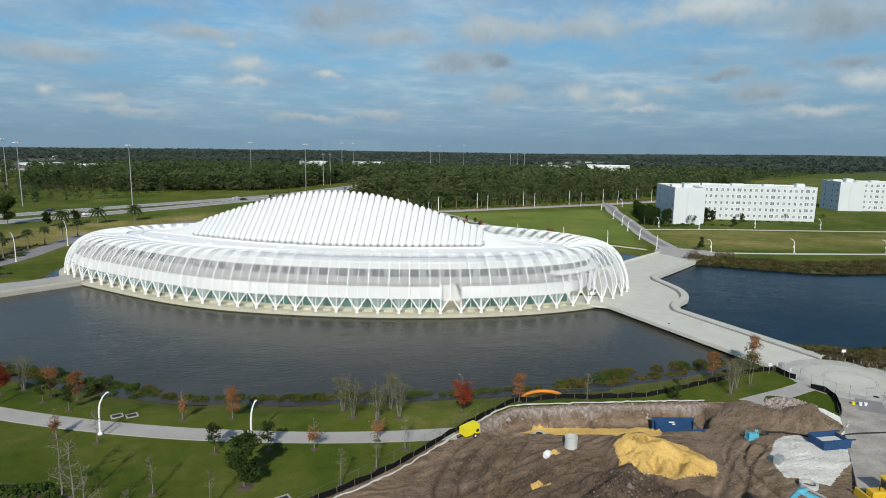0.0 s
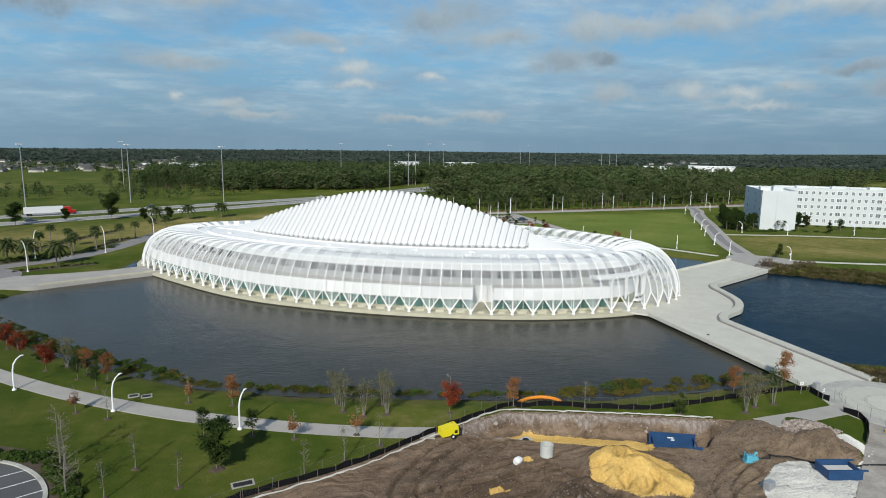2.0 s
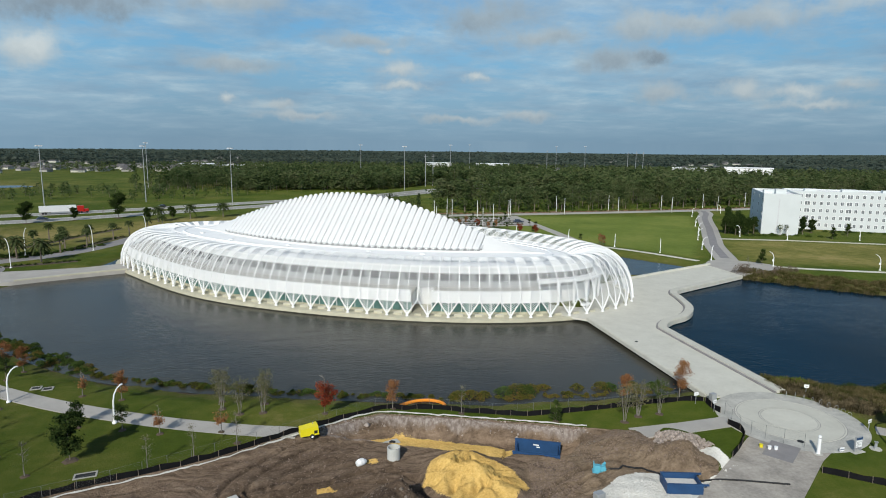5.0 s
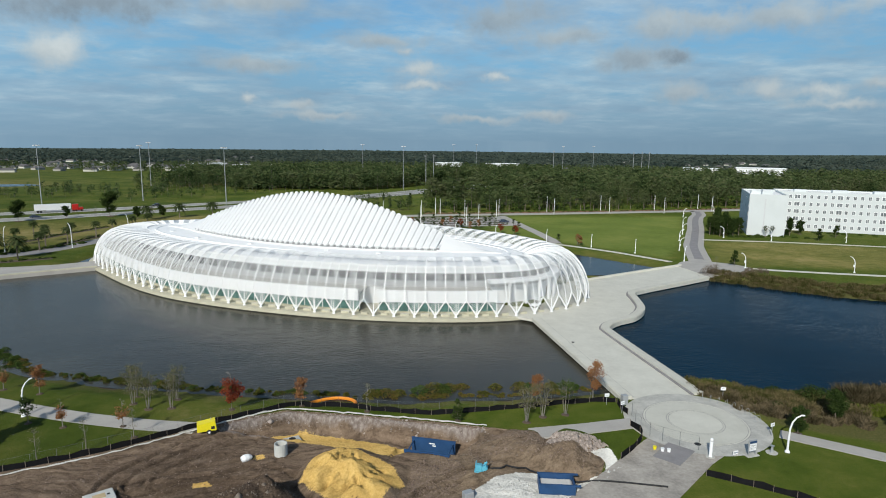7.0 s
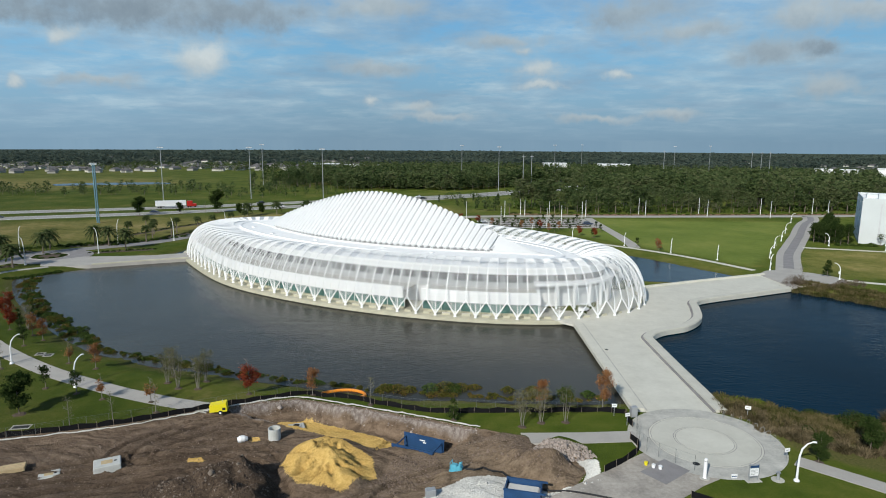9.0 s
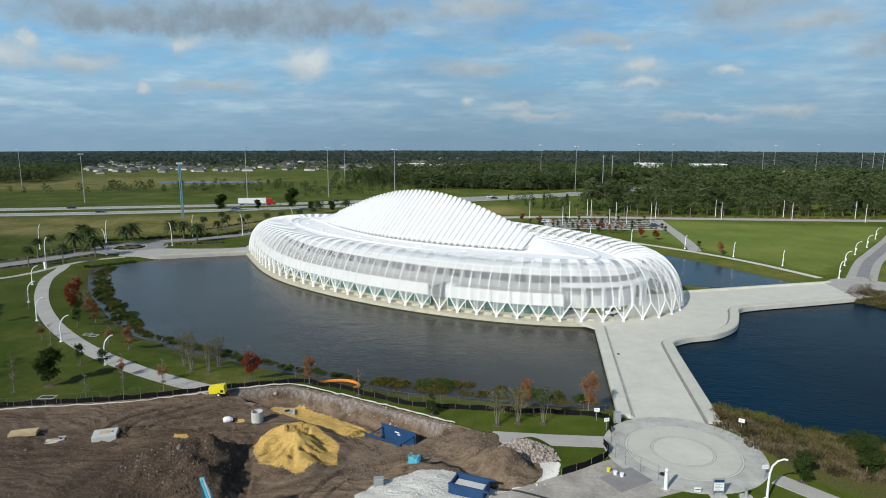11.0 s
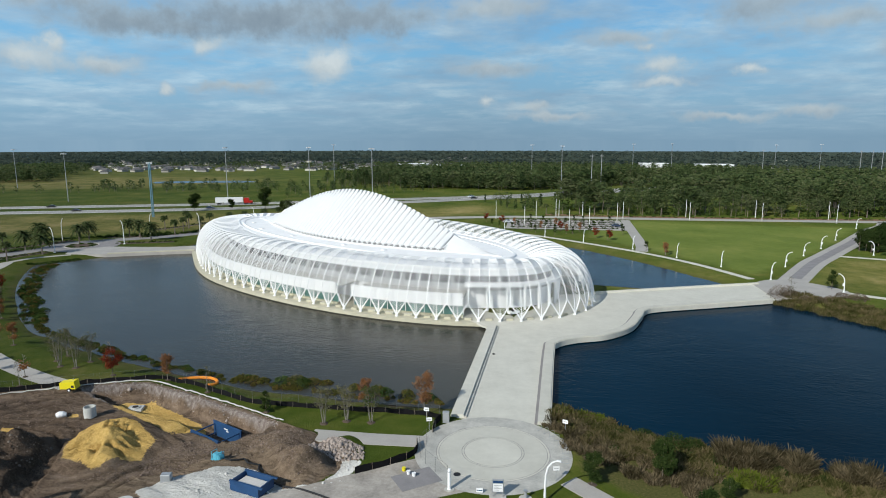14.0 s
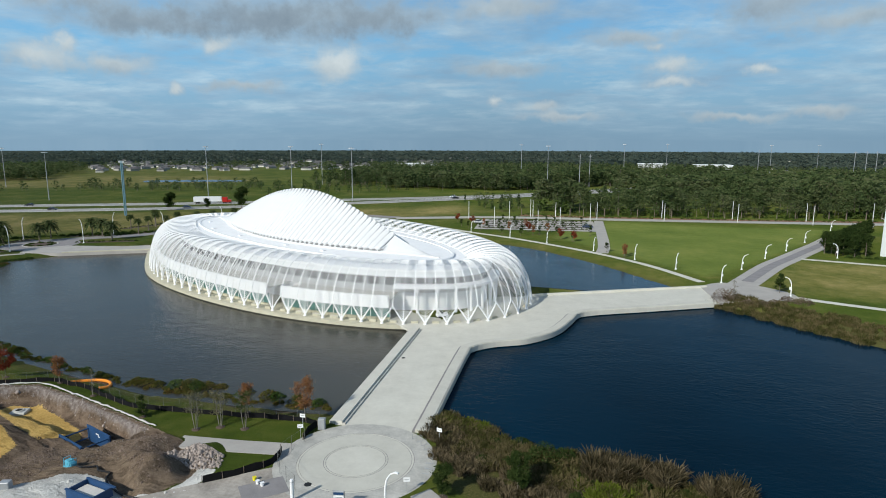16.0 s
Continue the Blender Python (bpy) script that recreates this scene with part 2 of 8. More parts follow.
    c = n.mix(cut(soil, 0.06), c, dirt)
    tall = n.add("ShaderNodeMapping", {"Vector": pos, "Scale": (1.6, 1.6, 0.25)}).outputs[0]
    rock = n.ramp(n.noise(tall, 1.3, 5.0, 0.65), ((0.3, (0.12, 0.092, 0.076)), (0.5, (0.255, 0.212, 0.188)), (0.68, (0.41, 0.365, 0.335))))
    c = n.mix(cut(cutface, 0.2), c, rock)
    yellow = n.ramp(n.math("MULTIPLY_ADD", n3, 0.6, n.math("MULTIPLY", n2, 0.4)), ((0.3, (0.42, 0.255, 0.075)), (0.5, (0.62, 0.415, 0.135)), (0.68, (0.76, 0.55, 0.21))))
    c = n.mix(cut(sand, 0.05), c, yellow)
    white = n.ramp(n.math("MULTIPLY_ADD", n3, 0.6, n.math("MULTIPLY", n2, 0.4)), ((0.35, (0.50, 0.49, 0.46)), (0.65, (0.72, 0.71, 0.68))))
    c = n.mix(cut(chalk, 0.05), c, white)
    h = n.math("ADD", n.math("MULTIPLY", n3, 0.6), n.math("ADD", n.math("MULTIPLY", n4, 0.3), n.math("MULTIPLY", n.math("MULTIPLY", rut, soil), 1.2)))
    return {"Base Color": c, "Normal": bump(n, h, 0.8, n.math("MULTIPLY_ADD", soil, 0.3, 0.2)), "Diffuse Roughness": 1.0}


def build_deck(n, pos):
    a, b = n.noise(pos, 0.25, 4.0, 0.6), n.noise(pos, 5.0, 4.0, 0.7)
    w = n.noise(pos, 1.1, 5.0, 0.65, 0.5)
    f = n.math("ADD", n.math("MULTIPLY", a, 0.5), n.math("ADD", n.math("MULTIPLY", b, 0.2), n.math("MULTIPLY", w, 0.3)))
    c = n.ramp(f, ((0.36, (0.52, 0.50, 0.435)), (0.5, (0.575, 0.555, 0.485)), (0.64, (0.625, 0.605, 0.53))))
    r = n.add("ShaderNodeObjectInfo").outputs["Random"]
    c = n.mix(1.0, c, n.ramp(r, ((0.0, 0.93), (1.0, 1.07))), "MULTIPLY")
    return {"Base Color": c, "Normal": bump(n, b, 0.15, 0.02)}


def water_material(name, col, gloss, spec=0.5, chop=0.6):
    def build(n, pos):
        s = n.add("ShaderNodeMapping", {"Vector": pos, "Scale": (0.55, 1.0, 1.0), "Rotation": (0, 0, 0.25)}).outputs[0]
        waves = n.add("ShaderNodeTexNoise", {"Vector": s, "Scale": 1.5, "Detail": 3.0, "Roughness": 0.55, "Distortion": 0.6}).outputs[0]
        swell = n.noise(s, 0.25, 2.0)
        calm = n.ramp(n.noise(pos, 0.03, 3.0), ((0.38, 0.35), (0.62, 1.0)))
        h = n.math("ADD", n.math("MULTIPLY", waves, 0.7), n.math("MULTIPLY", swell, 0.8))
        tint = n.noise(pos, 0.02, 3.0)
        c = n.ramp(tint, ((0.35, tuple(v * 0.8 for v in col)), (0.65, tuple(v * 1.25 for v in col))))
        return {"Base Color": c, "Normal": bump(n, n.math("MULTIPLY", h, calm), chop, 0.16), "IOR": 1.33}
    return surface(name, build, gloss, 0.0, spec)


def glass_material(name, col, rough=0.08):
    return surface(name, lambda n, pos: {"Base Color": n.ramp(n.noise(pos, 0.6, 2.0), ((0.3, tuple(v * 0.7 for v in col)), (0.7, tuple(v * 1.3 for v in col))))}, rough, 0.0, 0.8)


M_GROUND = surface("ground", build_ground, 0.95, 0.0, 0.1)
M_DECK = surface("pale concrete", build_deck, 0.75, 0.0, 0.3)
M_BASE = plain("weathered beige concrete", (0.50, 0.47, 0.36), 0.16, 0.4, 6.0, 0.8)
M_WET = plain("wet stained concrete", (0.04, 0.038, 0.028), 0.3, 0.8, 5.0, 0.45)
M_SILLWALL = plain("mid grey sill wall", (0.36, 0.365, 0.37), 0.12, 0.4, 4.0, 0.5, relief=0.05)
M_BLIND = plain("grey window blinds", (0.23, 0.235, 0.24), 0.15, 0.5, 4.0, 0.45, relief=0.05)
M_CURB = plain("grey stained concrete", (0.45, 0.435, 0.395), 0.3, 0.55, 4.0, 0.85)
M_WALKWAY = plain("walkway concrete", (0.40, 0.375, 0.345), 0.14, 0.3, 5.0, 0.85)
M_ASPHALT = plain("asphalt", (0.105, 0.103, 0.105), 0.2, 0.2, 8.0, 0.9)
M_HIGHWAY = plain("worn highway concrete", (0.32, 0.305, 0.285), 0.12, 0.05, 1.0, 0.9)
M_DRIVE = plain("drive concrete with soil stains", (0.36, 0.325, 0.285), 0.42, 0.3, 2.5, 0.9)
M_WIRE = plain("dull wire", (0.14, 0.145, 0.14), 0.1, 1.0, 6.0, 0.6)
M_PAVER = plain("grey violet pavers", (0.25, 0.235, 0.235), 0.22, 0.4, 9.0, 0.9)
M_WHITE = plain("white painted steel", (0.84, 0.84, 0.84), 0.03, 0.3, 4.0, 0.45, relief=0.03)
M_LOUVRE = plain("white aluminium louvre", (0.70, 0.70, 0.70), 0.035, 0.25, 3.0, 0.4, relief=0.02)
M_ROOF = plain("white roof membrane", (0.90, 0.90, 0.90), 0.05, 0.25, 2.0, 0.7, relief=0.05)
M_STUCCO = plain("white stucco", (0.82, 0.825, 0.83), 0.04, 0.2, 3.0, 0.8, relief=0.1)
M_TERRACE = plain("terrace paving", (0.36, 0.345, 0.31), 0.12, 0.5, 5.0, 0.85)
M_WINDOW = glass_material("dark window glass", (0.035, 0.04, 0.045))
M_HALLGLASS = glass_material("grey hall window glass", (0.19, 0.205, 0.215), 0.15)
M_GALLERY = glass_material("dark gallery glass", (0.040, 0.042, 0.045), 0.12)
# pale stucco made darker to paint the weaker sun on the hall fronts
M_HALLWALL_DIM = plain("pale grey green hall render, dimmed for weak sun", (0.60, 0.63, 0.63), 0.05, 0.15, 3.0, 0.85, relief=0.1)
M_TEAL = glass_material("green tinted glass", (0.10, 0.20, 0.18))
M_SKYLIGHT = plain("pale skylight blinds", (0.55, 0.56, 0.57), 0.1, 0.5, 4.0, 0.5)
M_WATER_W = water_material("murky lake water", (0.047, 0.045, 0.036), 0.24, 0.28, 0.6)
M_WATER_E = water_material("blue lake water", (0.0011, 0.0140, 0.0290), 0.12, 0.05, 0.7)
M_WATER_N = water_material("open blue lake water", (0.0012, 0.016, 0.030), 0.12, 0.3, 0.6)
M_BARK = plain("grey brown bark", (0.19, 0.155, 0.125), 0.3, 3.0, 20.0, 0.9, relief=0.5)
M_BARK_PALE = plain("pale bark", (0.21, 0.19, 0.165), 0.25, 3.0, 20.0, 0.9, relief=0.4)
M_STRAW = plain("pine straw", (0.21, 0.115, 0.07), 0.3, 0.8, 8.0, 0.95, relief=0.5)
M_MULCH = plain("bark mulch", (0.085, 0.062, 0.045), 0.3, 2.0, 12.0, 0.95, relief=0.6)
M_OAK = leafy("dark oak leaves", ((0.018, 0.034, 0.010), (0.034, 0.056, 0.016), (0.058, 0.080, 0.024)), big=0.6)
M_GREEN = leafy("green leaves", ((0.035, 0.055, 0.014), (0.062, 0.090, 0.024), (0.10, 0.125, 0.035)), big=0.5)
M_RED = leafy("red autumn leaves", ((0.10, 0.020, 0.012), (0.20, 0.038, 0.020), (0.28, 0.075, 0.034)), big=0.5)
M_RUST = leafy("rust autumn leaves", ((0.16, 0.070, 0.030), (0.27, 0.120, 0.050), (0.35, 0.185, 0.085)), big=0.5)
M_TAN = leafy("faded tan leaves", ((0.075, 0.085, 0.035), (0.14, 0.135, 0.065), (0.21, 0.185, 0.10)), big=0.5)
M_PALM = leafy("palm fronds", ((0.030, 0.045, 0.016), (0.055, 0.075, 0.028), (0.095, 0.11, 0.05)), big=0.4, through=0.15)
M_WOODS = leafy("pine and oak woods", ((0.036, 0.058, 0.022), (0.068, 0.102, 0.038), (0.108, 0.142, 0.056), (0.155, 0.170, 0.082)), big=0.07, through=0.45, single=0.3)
# leaf colour greyed and blued to paint the haze over distant trees
M_FAR_HAZE = leafy("far woods with haze tint", ((0.055, 0.078, 0.068), (0.080, 0.105, 0.085), (0.118, 0.136, 0.104)), big=0.006, through=0.45, single=0.25)
M_TWIG = leafy("bare brown twigs", ((0.10, 0.072, 0.052), (0.165, 0.125, 0.095), (0.22, 0.18, 0.13)), big=0.5)
M_SHRUB = leafy("waterside shrubs", ((0.040, 0.048, 0.012), (0.080, 0.090, 0.020), (0.12, 0.115, 0.030), (0.17, 0.105, 0.036)), big=0.35)
M_TAN_REED = leafy("tall dry reeds", ((0.022, 0.020, 0.010), (0.056, 0.047, 0.025), (0.105, 0.086, 0.050), (0.20, 0.158, 0.098)), big=0.5, single=0.28)
M_FRESH = leafy("fresh yellow green grass", ((0.050, 0.070, 0.010), (0.10, 0.13, 0.018), (0.16, 0.185, 0.035)), big=0.5, single=0.28)
M_REED = leafy("dry reeds", ((0.017, 0.021, 0.006), (0.041, 0.046, 0.014), (0.084, 0.080, 0.029), (0.165, 0.132, 0.068)), big=0.55, single=0.28)
M_HEDGE = leafy("palmetto hedge", ((0.025, 0.050, 0.012), (0.055, 0.090, 0.022), (0.09, 0.125, 0.035)), big=0.4)
M_FENCE = plain("black silt fabric", (0.010, 0.010, 0.011), 0.3, 1.0, 6.0, 0.9, spec=0.08, relief=0.4)
M_POLE = plain("galvanised steel", (0.40, 0.41, 0.42), 0.1, 1.0, 8.0, 0.5, 0.4)
M_TEALPOLE = plain("teal painted mast", (0.13, 0.24, 0.29), 0.08, 1.0, 6.0, 0.5)
M_BLUE = plain("blue painted steel", (0.020, 0.062, 0.155), 0.25, 0.8, 8.0, 0.5, relief=0.2)
M_CYAN = plain("light blue machine paint", (0.11, 0.40, 0.52), 0.12, 1.0, 8.0, 0.45)
M_YELLOW = plain("bright yellow paint", (0.78, 0.66, 0.02), 0.06, 1.0, 8.0, 0.45)
M_CATYELLOW = plain("worn yellow machine paint", (0.70, 0.43, 0.03), 0.1, 1.0, 8.0, 0.5)
M_BLACK = plain("black rubber", (0.02, 0.02, 0.021), 0.2, 2.0, 10.0, 0.7)
M_PRECAST = plain("precast concrete", (0.50, 0.50, 0.475), 0.14, 0.8, 7.0, 0.85)
M_ORANGE = plain("orange floating boom", (0.78, 0.26, 0.02), 0.1, 1.0, 8.0, 0.6)
M_TIMBER = plain("raw timber", (0.50, 0.38, 0.22), 0.2, 1.0, 10.0, 0.8)
M_RUBBLE = plain("broken limestone rubble", (0.32, 0.27, 0.24), 0.25, 1.0, 8.0, 0.95, island=0.3)
M_CLOD = plain("brown soil clods", (0.185, 0.137, 0.108), 0.25, 0.3, 4.0, 0.95, island=0.35)
M_CLODDARK = plain("dark soil clods", (0.070, 0.049, 0.035), 0.3, 0.3, 4.0, 0.95, island=0.4)
M_SLABEDGE = plain("white fabric edging", (0.58, 0.56, 0.53), 0.12, 1.0, 6.0, 0.8)
M_ROOFTILE = plain("far roofs", (0.105, 0.10, 0.10), 0.3, 0.02, 0.3, 0.9, island=0.5)
M_PAINTS = [plain("car paint " + k, c, 0.03, 1.0, 5.0, 0.3) for k, c in (("white", (0.75, 0.75, 0.75)), ("dark blue", (0.03, 0.045, 0.08)), ("silver", (0.42, 0.43, 0.44)), ("black", (0.02, 0.02, 0.022)), ("red", (0.42, 0.02, 0.015)))]

# ---- mesh helpers ----
class Geo:
    """Vertices and faces of one mesh in the making."""

    def __init__(self):
        self.v, self.f = [], []

    def add(self, verts, faces):
        k = len(self.v)
        self.v.extend(tuple(p) for p in verts)
        self.f.extend(tuple(i + k for i in fc) for fc in faces)
        return self

    def box(self, x0, y0, z0, x1, y1, z1, m=None, bevel=0.0):
        b = bevel
        if b:
            ring = lambda z, e: [(x0 + e, y0 + b, z), (x0 + b, y0 + e, z), (x1 - b, y0 + e, z), (x1 - e, y0 + b, z), (x1 - e, y1 - b, z), (x1 - b, y1 - e, z), (x0 + b, y1 - e, z), (x0 + e, y1 - b, z)]
            v = ring(z0, 0) + ring(z1 - b, 0) + ring(z1, b)
            f = [tuple(range(7, -1, -1)), tuple(range(16, 24))]
            for k in (0, 8):
                f += [(k + i, k + (i + 1) % 8, k + 8 + (i + 1) % 8, k + 8 + i) for i in range(8)]
        else:
            v = [(x, y, z) for z in (z0, z1) for x, y in ((x0, y0), (x1, y0), (x1, y1), (x0, y1))]
            f = [(3, 2, 1, 0), (4, 5, 6, 7)] + [(i, (i + 1) % 4, 4 + (i + 1) % 4, 4 + i) for i in range(4)]
        if m is not None:
            v = [tuple(m @ Vector(p)) for p in v]
        return self.add(v, f)

    def prism(self, poly, z0, z1):
        n = len(poly)
        v = [(x, y, z0) for x, y in poly] + [(x, y, z1) for x, y in poly]
        f = [tuple(range(n - 1, -1, -1)), tuple(range(n, 2 * n))] + [(i, (i + 1) % n, n + (i + 1) % n, n + i) for i in range(n)]
        return self.add(v, f)

    def tube(self, pts, radii, sides=6, cap=True, up=(0, 0, 1), flat=1.0):
        """A tube along pts; flat squeezes it along its second axis."""
        pts = [Vector(p) for p in pts]
        if not hasattr(radii, "__len__"):
            radii = [radii] * len(pts)
        v = []
        for i, p in enumerate(pts):
            t = (pts[min(i + 1, len(pts) - 1)] - pts[max(i - 1, 0)]).normalized()
            a = t.cross(Vector(up))
            a = a.normalized() if a.length > 1e-4 else Vector((1, 0, 0))
            b = t.cross(a)
            for k in range(sides):
                w = 2 * math.pi * (k + 0.5) / sides
                v.append(p + a * (radii[i] * math.cos(w)) + b * (radii[i] * flat * math.sin(w)))
        f = [(i * sides + k, i * sides + (k + 1) % sides, (i + 1) * sides + (k + 1) % sides, (i + 1) * sides + k) for i in range(len(pts) - 1) for k in range(sides)]
        if cap:
            f += [tuple(range(sides - 1, -1, -1)), tuple(range((len(pts) - 1) * sides, len(pts) * sides))]
        return self.add(v, f)

    def mesh(self, name, material, smooth=False):
        me = bpy.data.meshes.new(name)
        me.from_pydata(self.v, [], self.f)
        me.materials.append(material)
        if smooth:
            me.polygons.foreach_set("use_smooth", [True] * len(me.polygons))
        me.update()
        return me


def part(name, geo, material, parent, label="", smooth=False):
    me = geo if isinstance(geo, bpy.types.Mesh) else geo.mesh(name, material, smooth)
    ob = new(name, me)
    ob.parent = parent
    return tagged(ob, label)


def thing(name, label, category, m=None, group="", kind="", geo=None, material=None, smooth=False):
    ob = new(name, geo.mesh(name, material, smooth) if geo else None)
    if m is not None:
        ob.matrix_basis = m
    return tagged(ob, label, category, group, kind)


def strip(line, width, z0, z1, closed=False):
    """A slab along a line in plan."""
    left, right = offset_line(line, width / 2), offset_line(line, -width / 2)
    g = Geo()
    n = len(line)
    v = [(x, y, z) for z in (z0, z1) for l in (left, right) for x, y in l]
    f = []
    for i in range(n - 1):
        a, b = i, i + 1
        f += [(2 * n + a, 3 * n + a, 3 * n + b, 2 * n + b), (a, b, 2 * n + b, 2 * n + a), (n + b, n + a, 3 * n + a, 3 * n + b), (b, a, n + a, n + b)]
    f += [(0, 2 * n, 3 * n, n), (n - 1, 2 * n - 1, 4 * n - 1, 3 * n - 1)]
    return g.add(v, f)


def offset_line(line, d):
    p = np.array(line, float)
    t = np.gradient(p, axis=0)
    t /= np.linalg.norm(t, axis=1)[:, None]
    return [tuple(q) for q in p + d * np.stack([-t[:, 1], t[:, 0]], 1)]


def smooth_line(pts, step=1.5):
    """A rounded line through points (Catmull-Rom)."""
    p = np.array(pts, float)
    p = np.vstack([2 * p[0] - p[1], p, 2 * p[-1] - p[-2]])
    out = []
    for i in range(1, len(p) - 2):
        k = max(2, int(np.linalg.norm(p[i + 1] - p[i]) / step))
        for t in np.linspace(0, 1, k, endpoint=False):
            out.append(0.5 * (2 * p[i] + (p[i + 1] - p[i - 1]) * t + (2 * p[i - 1] - 5 * p[i] + 4 * p[i + 1] - p[i + 2]) * t * t + (3 * p[i] - p[i - 1] - 3 * p[i + 1] + p[i + 2]) * t ** 3))
    out.append(p[-2])
    return [tuple(q) for q in out]


def signed(poly, x, y):
    """Distance to the edge of a polygon, positive inside."""
    p = np.array(poly, float)
    q = np.roll(p, -1, 0)
    best, inside = np.full(x.shape, 1e9), np.zeros(x.shape, bool)
    for (ax, ay), (bx, by) in zip(p, q):
        ex, ey = bx - ax, by - ay
        t = np.clip(((x - ax) * ex + (y - ay) * ey) / (ex * ex + ey * ey), 0, 1)
        best = np.minimum(best, np.hypot(x - ax - t * ex, y - ay - t * ey))
        cross = (ay > y) != (by > y)
        with np.errstate(divide="ignore", invalid="ignore"):
            inside ^= cross & (x < (bx - ax) * (y - ay) / (by - ay if by != ay else 1e-9) + ax)
    return np.where(inside, best, -best)


def step01(v, a, b):
    t = np.clip((v - a) / (b - a), 0, 1)
    return t * t * (3 - 2 * t)


def value_noise(x, y, scale, seed):
    """Smooth noise in -1..1 over the plan."""
    r = np.random.RandomState(seed).rand(64, 64) * 2 - 1
    u, v = x / scale, y / scale
    i, j = np.floor(u).astype(int), np.floor(v).astype(int)
    fu, fv = u - i, v - j
    fu, fv = fu * fu * (3 - 2 * fu), fv * fv * (3 - 2 * fv)
    g = lambda a, b: r[a % 64, b % 64]
    return (g(i, j) * (1 - fu) + g(i + 1, j) * fu) * (1 - fv) + (g(i, j + 1) * (1 - fu) + g(i + 1, j + 1) * fu) * fv


def fall(x, y):
    """Far off the land sinks gently away, least towards the east."""
    east = np.clip((np.degrees(np.arctan2(x - 80, y - 60)) - 30) / 32, 0, 1)
    return -0.0085 * (1 - 0.8 * east * east * (3 - 2 * east)) * np.maximum(0.0, np.hypot(x - 80, y - 60) - 420)


# ---- plan ----
WATER = -0.9
LAKE_W = smooth_line([(-14, 181), (-18.2, 178.9), (-28.3, 174.4), (-37, 170.0), (-41, 167.6), (-44.5, 162.5), (-50, 156.8), (-54.2, 151.8), (-51.3, 145.4), (-40.2, 130.4), (-27.7, 116.6), (-11.7, 101.4), (-3.1, 94.4), (1.5, 91.0), (7.1, 88.2), (11.6, 86), (18.2, 83.5), (23.5, 82.1), (31.5, 79.2), (39.6, 77), (46, 75.2), (52.9, 73.6), (62.2, 71.2), (70.3, 71.2), (76, 70.6), (87, 70.6), (95, 71)], 3.0) + [(95, 112), (60, 140), (10, 175)]
LAKE_E = smooth_line([(104, 76.5), (106.9, 75.6), (111.7, 71.5), (116.5, 68.2), (120.6, 67.0), (125, 66.3), (131, 64.5), (136.5, 61.8), (142.6, 59.6), (158, 52), (190, 40), (250, 30), (290, 60), (270, 100), (230, 108), (201.1, 111.5), (185, 116.5), (176, 123.5), (166, 134), (157, 143), (150, 152)], 3.0) + [(110, 135), (100, 110)]
LAKE_N = smooth_line([(156, 150), (151, 161), (145, 170.5), (135, 186), (121.7, 202.5), (109.7, 214.5), (94.2, 223.8), (70, 236), (40, 243), (10, 240), (-12, 228), (-24, 208), (-28, 190)], 3.0) + [(20, 190), (80, 160)]
SITE = [(-30, 40), (9, 57.2), (21.8, 61), (32.4, 66), (37, 67.9), (44.2, 69.9), (52.6, 67.4), (65.8, 62.5), (71.5, 60.2), (76, 58.2), (79.5, 57.4), (82.5, 55.4), (84, 53.0), (82.4, 49.5), (80.5, 46.5), (79.0, 43.4), (72, 36), (66, 20), (50, -60), (-60, -60)]
PIT = [(35.5, 65.6), (37.5, 67.2), (44.2, 69.2), (52.6, 66.7), (65.0, 62.0), (70.0, 60.0), (69.6, 57.0), (65.6, 55.2), (59.0, 57.6), (52, 59.5), (46, 61.0), (40, 63)]
SAND = [(46.8, 50.5), (48.3, 54.0), (52, 55.3), (57, 53), (58.2, 48.5), (54.8, 44.6), (50, 46)]
SAND_PIT = [(40.8, 63.2), (42.5, 66.4), (46, 67.4), (52.5, 64.9), (59, 61.2), (60.3, 57.6), (57, 55.6), (51.5, 58.0), (46, 60.4)]
CHALK = [(62.5, 42.0), (65, 46.0), (69, 48.2), (72.8, 48.6), (75.2, 47.8), (77.5, 46.0), (81.0, 47.0), (82.5, 50.0), (82.0, 53.0), (84.4, 52.8), (84.2, 50.0), (82.4, 46.6), (80.5, 44.4), (76.0, 41.8), (71, 40.5), (66, 39)]
DRY_E = [(170, 160), (176, 157), (260, 138), (330, 120), (330, 158), (290, 161), (212, 206), (192, 203), (180, 180)]
DRY_FAR = [(-700, 400), (-330, 400), (-235, 455), (-190, 500), (-150, 560), (-250, 620), (-400, 600), (-800, 560)]
DRY_W = [(-300, 180), (-80, 200), (-60, 215), (-30, 235), (10, 262), (60, 300), (90, 320), (60, 350), (0, 315), (-60, 290), (-100, 272), (-300, 215)]


